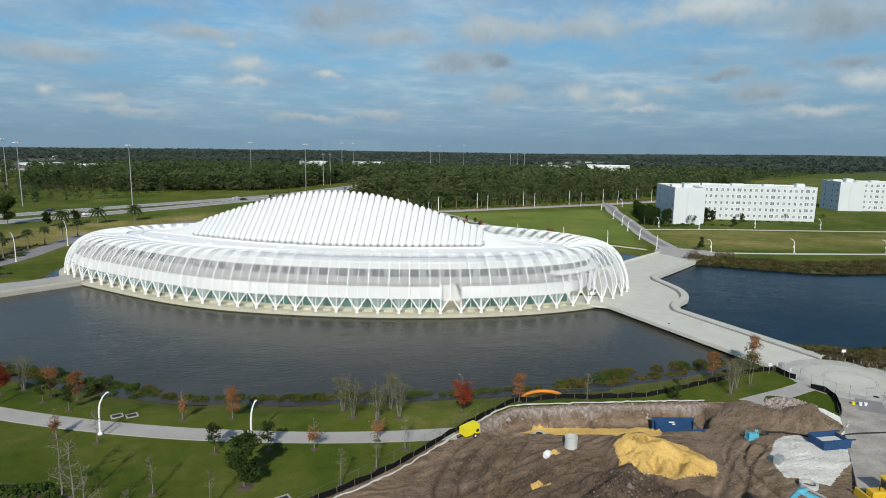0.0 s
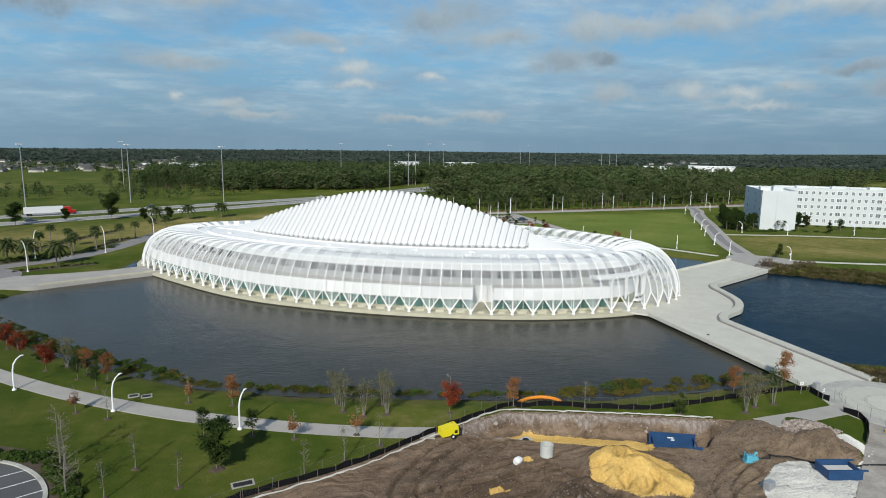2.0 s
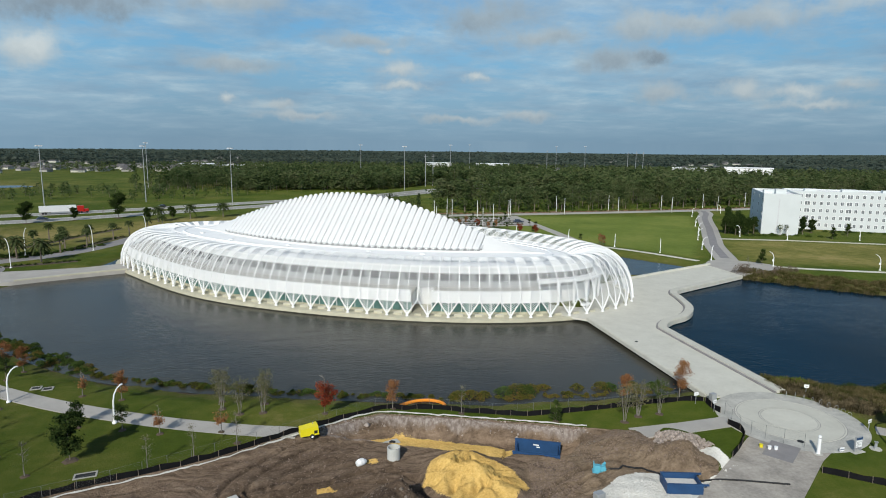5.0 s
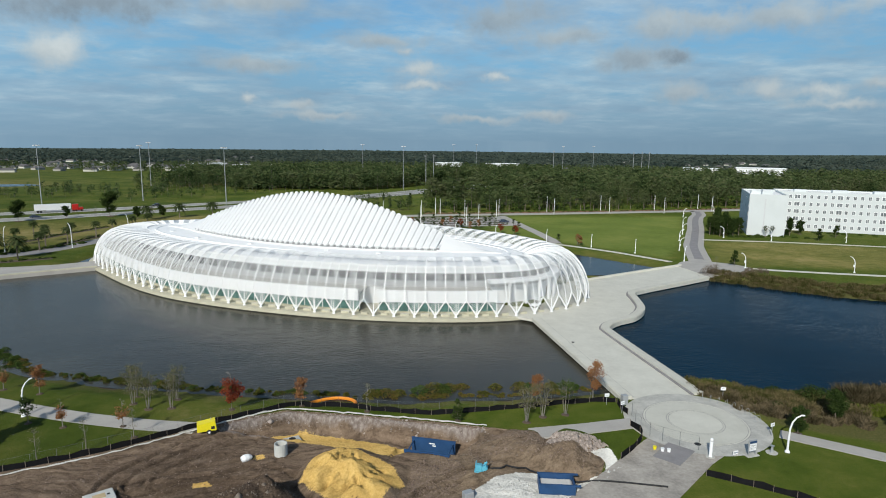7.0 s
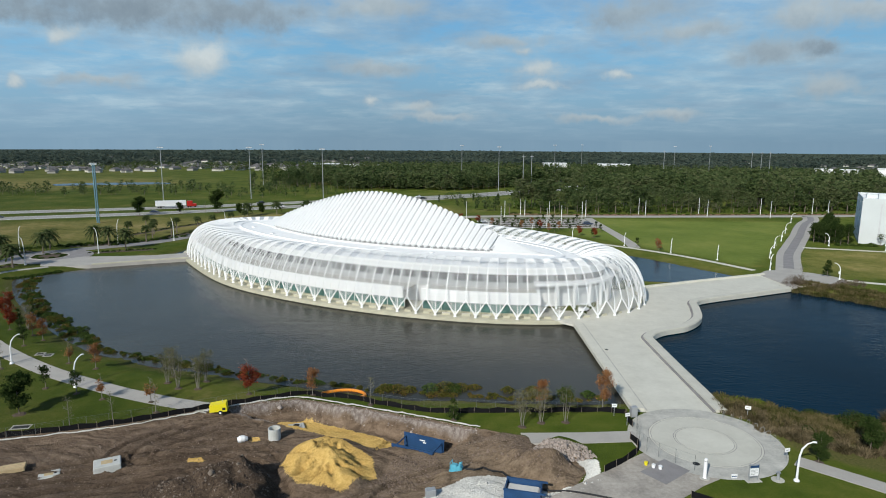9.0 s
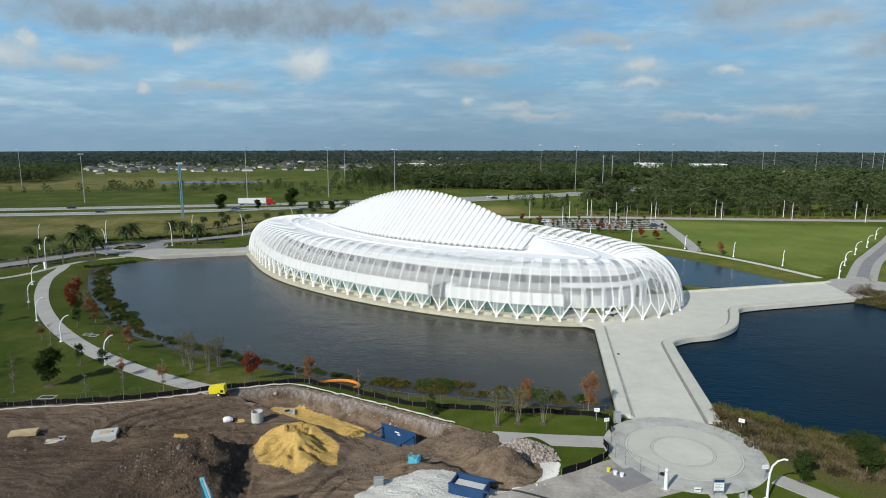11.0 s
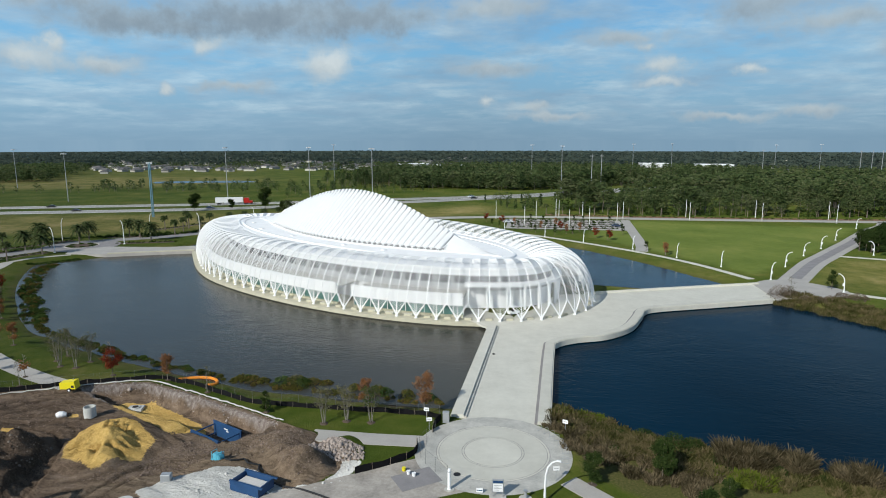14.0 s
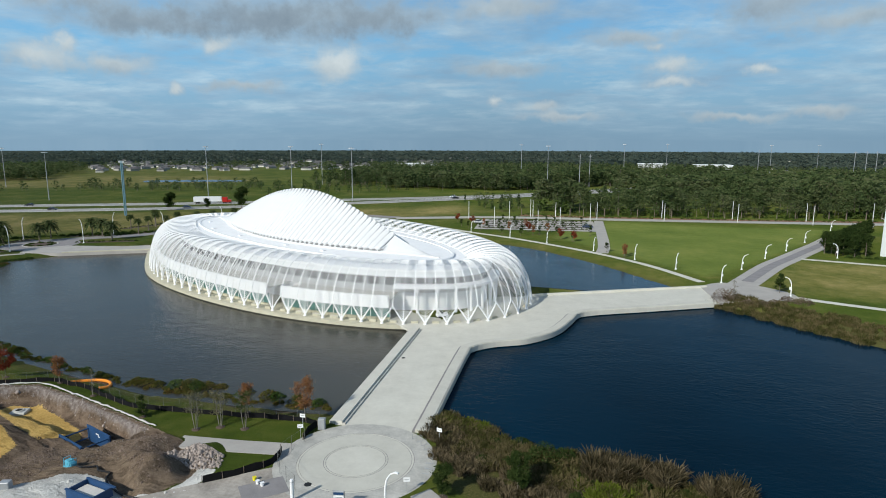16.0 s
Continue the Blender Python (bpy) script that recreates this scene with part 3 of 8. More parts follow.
def heights(x, y):
    """The lie of the land."""
    z = 0.05 * value_noise(x, y, 17.0, 1) * np.clip(1 - np.hypot(x - 60, y - 100) / 500, 0, 1)
    lake = np.maximum(np.maximum(signed(LAKE_W, x, y), signed(LAKE_E, x, y)), signed(LAKE_N, x, y))
    lake = lake + 0.8 * value_noise(x, y, 4.0, 7) + 0.5 * value_noise(x, y, 1.7, 8)
    z = np.where(lake > 0, WATER - np.clip(lake * 0.3, 0, 1.6), z + (WATER - z) * (1 - step01(-lake, 0.0, 5.5)))
    site = signed(SITE, x, y)
    k = step01(site, 0, 2.5)
    rough = 0.08 * value_noise(x, y, 2.6, 2) + 0.05 * value_noise(x, y, 1.1, 3) + 0.35 * value_noise(x, y, 7.0, 4) + 0.06 * value_noise(x, y, 0.64, 20)
    rough = rough + 0.06 * np.sin((x * 0.35 + y * 1.0) * 2.6 + 3 * value_noise(x, y, 9.0, 14)) * step01(value_noise(x, y, 14.0, 15), -0.2, 0.4)
    z = z + k * (rough - 0.35)
    pit = signed(PIT, x, y) + 0.5 * value_noise(x, y, 2.0, 5)
    south = step01(0.36 * (x - 40) + (y - 62.5), -1.5, 2.0)
    z = z - 2.1 * (step01(pit, 0.1, 1.5) * south + step01(pit, 0.0, 3.6) * (1 - south))
    c, s = math.cos(math.radians(-23.5)), math.sin(math.radians(-23.5))
    bu, bv = (x - 62.6) * c + (y - 57.75) * s, -(x - 62.6) * s + (y - 57.75) * c
    z = np.where(np.maximum(np.abs(bu) / 2.8, np.abs(bv) / 1.7) < 1, np.minimum(z, -2.3 + 0.2 * value_noise(x, y, 1.3, 16)), z)
    z = np.where((np.abs(bu) < 3.9) & (bv < 1.9) & (bv > -4.2), np.minimum(z, -0.8 + 0.2 * value_noise(x, y, 1.3, 16)), z)
    near = (x > 5) & (x < 92) & (y > 30) & (y < 72)
    for line in TRACKS:
        d = np.full(x.shape, 9.0)
        d[near] = np.abs(signed_line(line, x[near], y[near]))
        z = z - 0.26 * np.exp(-((d - 0.95) / 0.25) ** 2) + 0.14 * np.exp(-((d - 1.42) / 0.24) ** 2)
    for mx, my, r, h, pw in MOUNDS:
        d = np.hypot(x - mx, y - my)
        if h > 2 and mx < 48:  # heaps steepened to the north-east so that side falls into shade
            d = d + 0.45 * np.maximum(0.0, 0.75 * (x - mx) + 0.66 * (y - my))
        d = d + 0.35 * value_noise(x, y, 1.5, 6) + 0.6 * value_noise(x, y, 3.5, 9)
        z = z + h * np.clip(1 - d / r, 0, 1) ** pw
    sandy = np.clip(signed(SAND, x[near], y[near]) / 1.5, 0, 1)
    crease = 0.55 * np.abs(value_noise(x[near] * 0.8 + y[near] * 0.5, y[near] - x[near] * 0.7, 2.2, 17)) + 0.25 * np.abs(value_noise(x[near], y[near], 0.9, 18))
    ang, far_out = np.arctan2(y[near] - 50.4, x[near] - 52.4), np.hypot(x[near] - 52.4, y[near] - 50.4)
    gully = np.abs(value_noise(ang * 4.6 + 0.8 * value_noise(x[near], y[near], 2.0, 23), 0.35 * far_out, 0.8, 22)) * np.clip(far_out / 2.5, 0, 1)
    z[near] = z[near] - sandy * (crease * 0.8 + 1.25 * gully)
    return z + fall(x, y), lake, site


SWEEP = smooth_line([(2, 36), (12, 42), (21.7, 46.0), (29, 48.2), (35, 50.4), (39.6, 51.7), (43.5, 50.8), (46.4, 48.0), (48.6, 44), (50.6, 38)], 1.0)
HOOK = smooth_line([(38, 65), (32, 61.5), (28.2, 57.6), (26.0, 54.4), (26.2, 51.8), (29.5, 50.6), (36, 52.4), (41, 54.2)], 1.0)
TRACKS = [SWEEP, HOOK] + [smooth_line(l, 1.0) for l in (
    [(2, 39), (12, 44.5), (22, 48.3), (30, 50.6), (37, 53.2), (43, 53.4), (46, 51)], [(2, 33), (14, 40), (24, 44.6), (31, 47.0), (36, 48.2)], [(4, 42.5), (13, 47), (21, 50), (28, 53), (36, 55.4), (43, 56)],
    [(37, 62.5), (33, 59.4), (30, 56.2), (28.6, 53.6), (30.5, 52.2), (36, 53.6)], [(40, 61.5), (36, 58.6), (32.5, 55.6), (31.5, 53.8)], [(8, 36), (18, 41), (27, 45.4), (34, 46.4)],
    [(58, 40), (60, 46), (64, 49.5), (70, 52)], [(50, 40), (56, 43), (62, 47), (66, 48.5)])]


def signed_line(line, x, y):
    p = np.array(line)
    best = np.full(x.shape, 1e9)
    for (ax, ay), (bx, by) in zip(p, p[1:]):
        ex, ey = bx - ax, by - ay
        t = np.clip(((x - ax) * ex + (y - ay) * ey) / (ex * ex + ey * ey), 0, 1)
        best = np.minimum(best, np.hypot(x - ax - t * ex, y - ay - t * ey))
    return best


MOUNDS = ((52.4, 50.4, 6.4, 3.0, 0.9), (50.5, 53.0, 4.4, 1.0, 1.0), (55.5, 47.2, 4.5, 1.0, 1.0), (78.7, 49.9, 3.4, 3.1, 1.05), (69.5, 45.0, 6.0, 0.7, 0.8),
          (43.8, 46.2, 5.0, 3.7, 0.8), (40.5, 43.4, 4.4, 2.6, 0.8), (46.2, 40.4, 4.8, 3.3, 0.8), (36.5, 44.0, 3.8, 1.4, 0.9), (73.2, 55.0, 4.6, 1.8, 0.8), (75.3, 51.6, 2.6, 0.9, 0.9), (69.0, 57.4, 3.0, 0.8, 0.8), (80.5, 55.0, 3.2, 0.8, 0.8))


LAND = {}


def ground_z(x, y):
    """The height of the sheet at a place."""
    xs, ys, z = LAND["xs"], LAND["ys"], LAND["z"]
    i, j = np.searchsorted(xs, x) - 1, np.searchsorted(ys, y) - 1
    u, v = (x - xs[i]) / (xs[i + 1] - xs[i]), (y - ys[j]) / (ys[j + 1] - ys[j])
    return float((z[j, i] * (1 - u) + z[j, i + 1] * u) * (1 - v) + (z[j + 1, i] * (1 - u) + z[j + 1, i + 1] * u) * v)


def build_ground_sheet():
    def axis(a, b, c, d, lo, hi):
        fine = np.arange(b, c, 0.25)
        mid = np.concatenate([np.arange(a, b, 1.3), fine, np.arange(c, d, 1.3)])
        out, s = [], 3.0
        v = mid[-1]
        while v < hi:
            v += s
            s *= 1.16
            out.append(v)
        out[-1] = hi
        back, s, v = [], 3.0, mid[0]
        while v > lo:
            v -= s
            s *= 1.16
            back.append(v)
        back[-1] = lo
        return np.concatenate([back[::-1], mid, out])
    xs, ys = axis(-75, 8, 92, 200, -4900, 4900), axis(20, 38, 72, 245, -3000, 4950)
    gx, gy = np.meshgrid(xs, ys)
    x, y = gx.ravel(), gy.ravel()
    z, lake, site = heights(x, y)
    nx, ny = len(xs), len(ys)
    LAND.update(xs=xs, ys=ys, z=z.reshape(ny, nx))
    i = np.arange(nx * ny).reshape(ny, nx)
    quads = np.stack([i[:-1, :-1], i[:-1, 1:], i[1:, 1:], i[1:, :-1]], -1).reshape(-1, 4)
    me = bpy.data.meshes.new("ground")
    me.from_pydata(np.stack([x, y, z], 1).tolist(), [], quads.tolist())
    me.polygons.foreach_set("use_smooth", [True] * len(me.polygons))
    soil = step01(site, -0.8, 0.8)
    sand = np.maximum(step01(signed(SAND, x, y), -1.6, 1.3), step01(signed(SAND_PIT, x, y), -1.3, 1.3))
    for sx, sy, r in ((36.4, 51.7, 0.8), (41.8, 56.8, 0.5)):
        sand = np.maximum(sand, step01(r - np.hypot((x - sx) * 0.7, y - sy), -0.6, 0.6))
    chalk = step01(signed(CHALK, x, y), -0.9, 0.9) * (1 - step01(3.6 - np.hypot(x - 78.7, y - 49.9), -0.3, 0.3))
    wall = step01(signed(PIT, x, y), -0.6, 0.1) * (1 - step01(signed(PIT, x, y), 0.2, 1.2)) * step01(y, 58.5, 60) * 0.8
    dry = np.maximum(0.7 * step01(signed(DRY_E, x, y), -5, 8), step01(signed(DRY_W, x, y), -8, 12))
    dry = np.maximum(dry, 0.95 * step01(signed(DRY_FAR, x, y), -15, 25))
    dry = np.maximum(dry, 0.2 * step01(-lake, -1, 0) * step01(lake, -9, -4) * step01(x + y, 250, 280))
    far = step01(np.hypot(x, y), 420, 600)
    dry = np.maximum(dry, 0.3 * far * step01(value_noise(x, y, 210.0, 11), -0.1, 0.5))
    mud = step01(lake, -0.3, 0.8)
    bank = np.maximum(step01(4.5 - np.abs(lake + 4.0), -1.5, 1.5) * step01(x, 103, 108) * (1 - step01(y, 128, 140)), 0)
    bank = np.maximum(bank, 0.6 * step01(1.5 - np.abs(lake + 0.5), -0.8, 0.8))
    bank = np.maximum(bank, 0.9 * step01(signed([(105, 72), (108.5, 62), (110, 55), (114, 52), (120, 48), (132, 42), (152, 36), (152, 58), (130, 66), (112, 72)], x, y), -1.0, 1.5))
    # soil darker over the tracks and darkest on the heaps
    dark_soil = 0.5 * step01(signed([(0, 34), (8, 47), (20, 53), (26, 60), (36, 63), (44, 58), (48, 50), (46, 40), (30, 34)], x, y), -1.5, 3.0)
    dark_soil = np.maximum(dark_soil, step01(signed([(33, 50), (37, 47.5), (44, 49.5), (48, 47), (50, 42), (50, 36), (30, 34), (28, 44)], x, y), -2.0, 2.5))
    dark_soil = np.maximum(dark_soil, 0.3 * step01(signed([(66, 52), (66, 57), (71, 59.5), (78, 57.5), (82, 51), (78, 46.5), (74, 50)], x, y), -1.0, 1.5))
    track = np.zeros_like(x)
    near = (x > 5) & (x < 92) & (y > 30) & (y < 72)
    for line in TRACKS:
        d = np.abs(signed_line(line, x[near], y[near]))
        track[near] = np.maximum(track[near], np.exp(-((d - 0.95) / 0.27) ** 2) * (0.8 + 0.35 * value_noise(x[near], y[near], 3.0, 19)))
    lawn = step01(signed([(118, 236), (136, 209), (150, 189), (160, 172), (180, 198), (200, 228), (233, 284), (140, 290), (118, 262)], x, y), -2.0, 3.0)
    pale_soil = step01(signed([(55, 38), (58, 50), (62, 55), (70, 58.5), (80, 57), (83, 52), (80, 44), (72, 36), (62, 34)], x, y), -3.0, 3.0)
    one = np.ones_like(x)
    for name, cols in (("zone", (soil, sand, chalk)), ("cover", (dry, mud, bank)), ("wear", (track, wall, step01(np.hypot(x, y), 900, 1500)))):
        at = me.color_attributes.new(name, "FLOAT_COLOR", "POINT")
        at.data.foreach_set("color", np.stack([*cols, {"wear": lawn, "zone": pale_soil, "cover": dark_soil}.get(name, one)], 1).ravel().astype(np.float32))
    me.materials.append(M_GROUND)
    tagged(new("ground", me), "mown grass, bare building soil and lake banks", "ground", kind="structure")


build_ground_sheet()
for nm, poly, mat, lab in (("water_west", LAKE_W, M_WATER_W, "murky grey lake water, lightly rippled"), ("water_east", LAKE_E, M_WATER_E, "deep blue lake water with small ripples"), ("water_north", LAKE_N, M_WATER_N, "blue lake water behind the building")):
    cx, cy = np.mean(np.array(poly), 0)
    g = Geo()
    k = len(poly)
    big = [(cx + (px - cx) * 1.0, cy + (py - cy) * 1.0) for px, py in poly]
    out = offset_line(big + [big[0]], 0)[:-1]
    g.add([(px, py, WATER) for px, py in out], [tuple(range(k))])
    thing(nm, lab, "lake", geo=g, material=mat, kind="structure")


# ---- the domed building: plan ----
CEN, AXIS = Vector((45.8, 165.7, 0.0)), math.radians(-32.7)
LONG, SHORT = 78.0, 39.0
EU = Vector((math.cos(AXIS), math.sin(AXIS), 0))
EW = Vector((-math.sin(AXIS), math.cos(AXIS), 0))
_a = np.linspace(0, 2 * np.pi, 4001)
_s = np.concatenate([[0], np.cumsum(np.hypot(np.diff(LONG * np.cos(_a)), np.diff(SHORT * np.sin(_a))))])
ROUND = _s[-1]
FEET = 84


def rim(s, d=0.0, z=0.0):
    """The point d inside the oval of the feet, s of the way round (0 at the east tip, going to the north)."""
    a = float(np.interp((s % 1.0) * ROUND, _s, _a))
    u, w = LONG * math.cos(a), SHORT * math.sin(a)
    # the oval is flatter on its south-west shoulder
    off = abs((math.degrees(a) + 180) % 360 - 180 + 130) / 33
    if off < 1:
        d += 2.8 * math.cos(off * math.pi / 2) ** 2 * (1 - 0.5 * min(1.0, max(0.0, d / 16)))
    nu, nw = math.cos(a) / LONG, math.sin(a) / SHORT
    k = math.hypot(nu, nw)
    u, w = u - d * nu / k, w - d * nw / k
    p = CEN + EU * u + EW * w
    return Vector((p.x, p.y, z))


def inward(s):
    return (rim(s, 1.0) - rim(s, 0.0)).normalized()


def ring_poly(d, n=168):
    return [rim(i / n, d)[:2] for i in range(n)]


def ring_wall(d0, d1, z0, z1, s0=0.0, s1=1.0, n=168):
    """A curved wall between two offsets, with ends unless it closes."""
    k = max(2, int(round(n * (s1 - s0))))
    closed = s1 - s0 > 0.999
    ss = [s0 + (s1 - s0) * i / k for i in range(k if closed else k + 1)]
    v = []
    for s in ss:
        v += [rim(s, d0, z0), rim(s, d1, z0), rim(s, d1, z1), rim(s, d0, z1)]
    f, m = [], len(ss)
    for i in range(m if closed else m - 1):
        j = (i + 1) % m
        f += [(4 * i + a, 4 * i + (a + 1) % 4, 4 * j + (a + 1) % 4, 4 * j + a) for a in range(4)]
    if not closed:
        f += [(0, 3, 2, 1), (4 * m - 4, 4 * m - 3, 4 * m - 2, 4 * m - 1)]
    return Geo().add(v, f)


# ---- decks, bridges, circle ----
g = Geo().prism(ring_poly(-1.5), -2.6, -0.12)
g.prism(ring_poly(-1.2), -0.12, -0.05)
terrace = thing("building_terrace", "beige concrete plinth ring round the domed building, water stained", "plinth", geo=g, material=M_BASE, kind="structure")
part("waterline_band", ring_wall(-1.56, -1.3, -1.4, WATER + 0.2), M_WET, terrace, "dark wet concrete at the waterline")

BULGE = smooth_line([(106.0, 66.3), (106.0, 96), (106.6, 100.7), (110.0, 104.1), (115.8, 107.2), (121.0, 113.5), (123.9, 121.8), (125.4, 127.0), (129.2, 130.2), (141.7, 136.0), (150.7, 140.2), (156.2, 142.8)], 1.0)
deck = BULGE + [(163, 148.5), (170, 150.5), (174.5, 156), (171.5, 162.5), (165, 165.5), (158, 161), (112.5, 141.5), (104, 134), (90, 125), (84, 117), (92.8, 108.5), (92.8, 66.3)]
g = Geo().prism(deck, -0.42, -0.03)
thing("plaza_deck", "pale concrete plaza and bridge deck over the lake", "deck", geo=g, material=M_DECK, kind="structure")
for px, py in ((94.5, 72), (105, 72), (94.5, 84), (105, 84), (94.5, 96), (105, 96), (120, 118), (135, 140), (148, 146), (133, 134), (146, 139)):
    thing("bridge_pier", "round concrete pier under the bridge deck", "pier", group="bridge piers", geo=Geo().tube([(px, py, -3), (px, py, -0.4)], 0.6, 12), material=M_CURB)

sideW = smooth_line([(93.6, 66.6), (93.6, 90), (93.6, 109.4)], 1.0)
sideE = offset_line(BULGE, 0.8)
sideN = smooth_line([(113.5, 141.2), (135, 150.8), (158, 160.6)], 1.5)
for nm, line, w, lab in (("bridge_parapet", sideW, 1.6, "broad low pale concrete parapet along the bridge"), ("bridge_parapet", sideE, 1.6, "broad low concrete parapet that curves round the plaza"), ("bridge_parapet", sideN, 0.7, "narrow concrete parapet of the far bridge")):
    ob = thing(nm, lab, "parapet", group="bridge parapets", kind="structure")
    part("coping", strip(line, w, -0.025, 0.42), M_DECK, ob)
    if w > 1:
        part("step", strip(offset_line(line, 1.0 if line is sideE else -1.0), 0.4, -0.026, 0.16), M_PAVER if line is sideE else M_CURB, ob, "low grey concrete step")
        part("fascia", strip(offset_line(line, -0.9 if line is sideE else 0.9), 0.2, -0.72 if line is sideE else -0.36, 0.3), M_DECK, ob)

thing("bridge_apron", "pale concrete apron where the bridge meets the campus road", "paving", geo=Geo().prism(smooth_line([(157.5, 143.6), (164, 146.8), (171, 148.6), (176.2, 151.5), (177.6, 156), (175, 161), (170, 165.5), (162.5, 166.5), (156.5, 161)], 1.5), -0.35, 0.07), material=M_WALKWAY, kind="structure")

# the round end of the bridge
CIR = (99.4, 57.9)


def disc(r, z0, z1, n=72, r0=0.0, c=CIR):
    g = Geo()
    if r0 == 0:
        return g.prism([(c[0] + r * math.cos(2 * math.pi * i / n), c[1] + r * math.sin(2 * math.pi * i / n)) for i in range(n)], z0, z1)
    v = []
    for i in range(n):
        ca, sa = math.cos(2 * math.pi * i / n), math.sin(2 * math.pi * i / n)
        v += [(c[0] + q * ca, c[1] + q * sa, z) for q, z in ((r0, z0), (r, z0), (r, z1), (r0, z1))]
    f = [(4 * i + a, 4 * ((i + 1) % n) + a, 4 * ((i + 1) % n) + (a + 1) % 4, 4 * i + (a + 1) % 4) for i in range(n) for a in range(4)]
    return g.add(v, f)


circle = thing("round_plaza", "round grey concrete plaza with two inlaid rings", "plaza", kind="structure")
part("outer_paving", disc(9.5, -0.6, 0.02, r0=6.9), M_CURB, circle, "worn darker grey outer paving")
part("outer_joint", disc(6.9, -0.6, 0.008, r0=6.83), M_PAVER, circle, "dark joint ring")
part("middle_paving", disc(6.83, -0.6, 0.02, r0=6.6), M_DECK, circle)
part("middle_joint", disc(6.6, -0.6, 0.008, r0=6.54), M_PAVER, circle)
part("ring_paving", disc(6.54, -0.6, 0.02, r0=3.8), M_DECK, circle)
part("inner_joint", disc(3.8, -0.6, 0.008, r0=3.73), M_PAVER, circle)
part("inner_band", disc(3.73, -0.6, 0.02, r0=3.52), M_DECK, circle)
part("core_joint", disc(3.52, -0.6, 0.008, r0=3.46), M_PAVER, circle)
part("core_paving", disc(3.46, -0.6, 0.02), M_DECK, circle)

# ---- walks, drives, roads ----
def slab(name, line, w, mat, label, cat, top=0.06, base=-0.25):
    return thing(name, label, cat, geo=strip(line, w, base, top), material=mat, kind="structure")


PROM = smooth_line([(-61.8, 148), (-58.4, 142), (-51.5, 129), (-36.3, 110.3), (-19, 93.8), (-2, 81.4), (13.5, 73.0), (24.7, 68.4), (33, 65.9)], 1.5)
slab("pavement_promenade", PROM, 3.0, M_WALKWAY, "pale concrete lakeside footpath across the lawn", "path", 0.07)
slab("pavement_link", [(76.0, 57.9), (84, 58.2), (91.0, 58.8)], 2.9, M_WALKWAY, "concrete footpath to the round plaza", "path", 0.05)
slab("pavement_south", smooth_line([(108.4, 52.8), (112.5, 49.2), (117, 45.2), (124, 39), (140, 28)], 1.5), 2.5, M_WALKWAY, "concrete footpath beside the lake shrubs", "path", 0.08)
slab("road_drive", [(96.5, 53.0), (92.5, 50.6), (86.0, 45.6), (70, 33.5)], 8.6, M_DRIVE, "soiled concrete drive to the building site", "drive", 0.012, -0.4)
slab("drive_pavers", [(93.6, 51.6), (89.8, 48.6)], 3.4, M_PAVER, "darker paver panel in the drive", "paving", 0.03)

slab("road_campus", smooth_line([(164, 158), (169.5, 168.5), (182.5, 193), (192, 208), (202.5, 224.5), (211.5, 238.5), (223, 257.5), (235.5, 277), (246, 291), (254, 306)], 2.0), 7.2, M_WALKWAY, "pale paved campus road", "road", 0.05)
slab("road_campus_lane", smooth_line([(170, 169.5), (182.5, 193), (192, 208), (202.5, 224.5), (211.5, 238.5), (223, 257.5), (235.5, 277), (246, 291), (254, 306)], 2.0), 2.9, M_PAVER, "grey paver lane of the campus road", "road", 0.065)
slab("road_north", smooth_line([(40, 283), (80, 296), (110, 299.5), (140, 300.5), (200, 304), (260, 309), (330, 318), (420, 335)], 4.0), 8.0, M_WALKWAY, "pale grey perimeter road along the woods", "road", 0.05)
slab("pavement_field", smooth_line([(60, 262), (82, 245), (100, 233), (117, 219), (133, 204), (147, 186.5), (158, 166.5)], 2.0), 2.2, M_DECK, "pale concrete path between lawn and lake", "path", 0.06)
slab("pavement_park", [(133.8, 206), (135.0, 216), (135.5, 232), (136, 293)], 4.2, M_WALKWAY, "wide concrete walk beside the great lawn", "path", 0.055)
slab("pavement_halls", smooth_line([(196, 208.5), (212, 203.5), (232, 196), (290, 170), (330, 156)], 3.0), 2.2, M_DECK, "concrete walk in front of the halls", "path", 0.06)
slab("pavement_bank", smooth_line([(172, 157), (180, 151.5), (193, 145.5), (228, 131.5), (290, 108)], 3.0), 2.2, M_DECK, "concrete path above the reed bank", "path", 0.06)
slab("parking_lot", [(82, 272), (134, 274)], 34.0, M_WALKWAY, "pale grey parking lot with planted islands", "parking lot", 0.03)

KERB = smooth_line([(-24, 74.2), (-20, 72.8), (-16.6, 71.1), (-14.4, 69.6), (-12.2, 67.3), (-10.7, 65.0), (-9.7, 62.6), (-9.2, 59.5), (-9.2, 54)], 0.8)
lot = thing("corner_parking", "dark asphalt parking corner with a curved kerb", "parking lot", kind="structure")
part("asphalt", Geo().prism(KERB + [(-22, 52), (-34, 66)], -0.3, 0.06), M_ASPHALT, lot)
part("kerb", strip(KERB, 0.45, -0.3, 0.2), M_CURB, lot, "pale concrete kerb")
part("bed", strip(offset_line(KERB, 1.7), 2.8, -0.3, 0.075), M_MULCH, lot, "brown mulch bed behind the kerb")
for k in range(4):
    part("bay_line", strip([(-17.2 + 1.5 * k - 0.1, 66.9 - 2.62 * k), (-12.4 + 1.9 * k + (0.5 if k == 0 else -0.2), 69.0 - 2.45 * k)], 0.13, 0.055, 0.068), M_WHITE, lot, "white bay line")

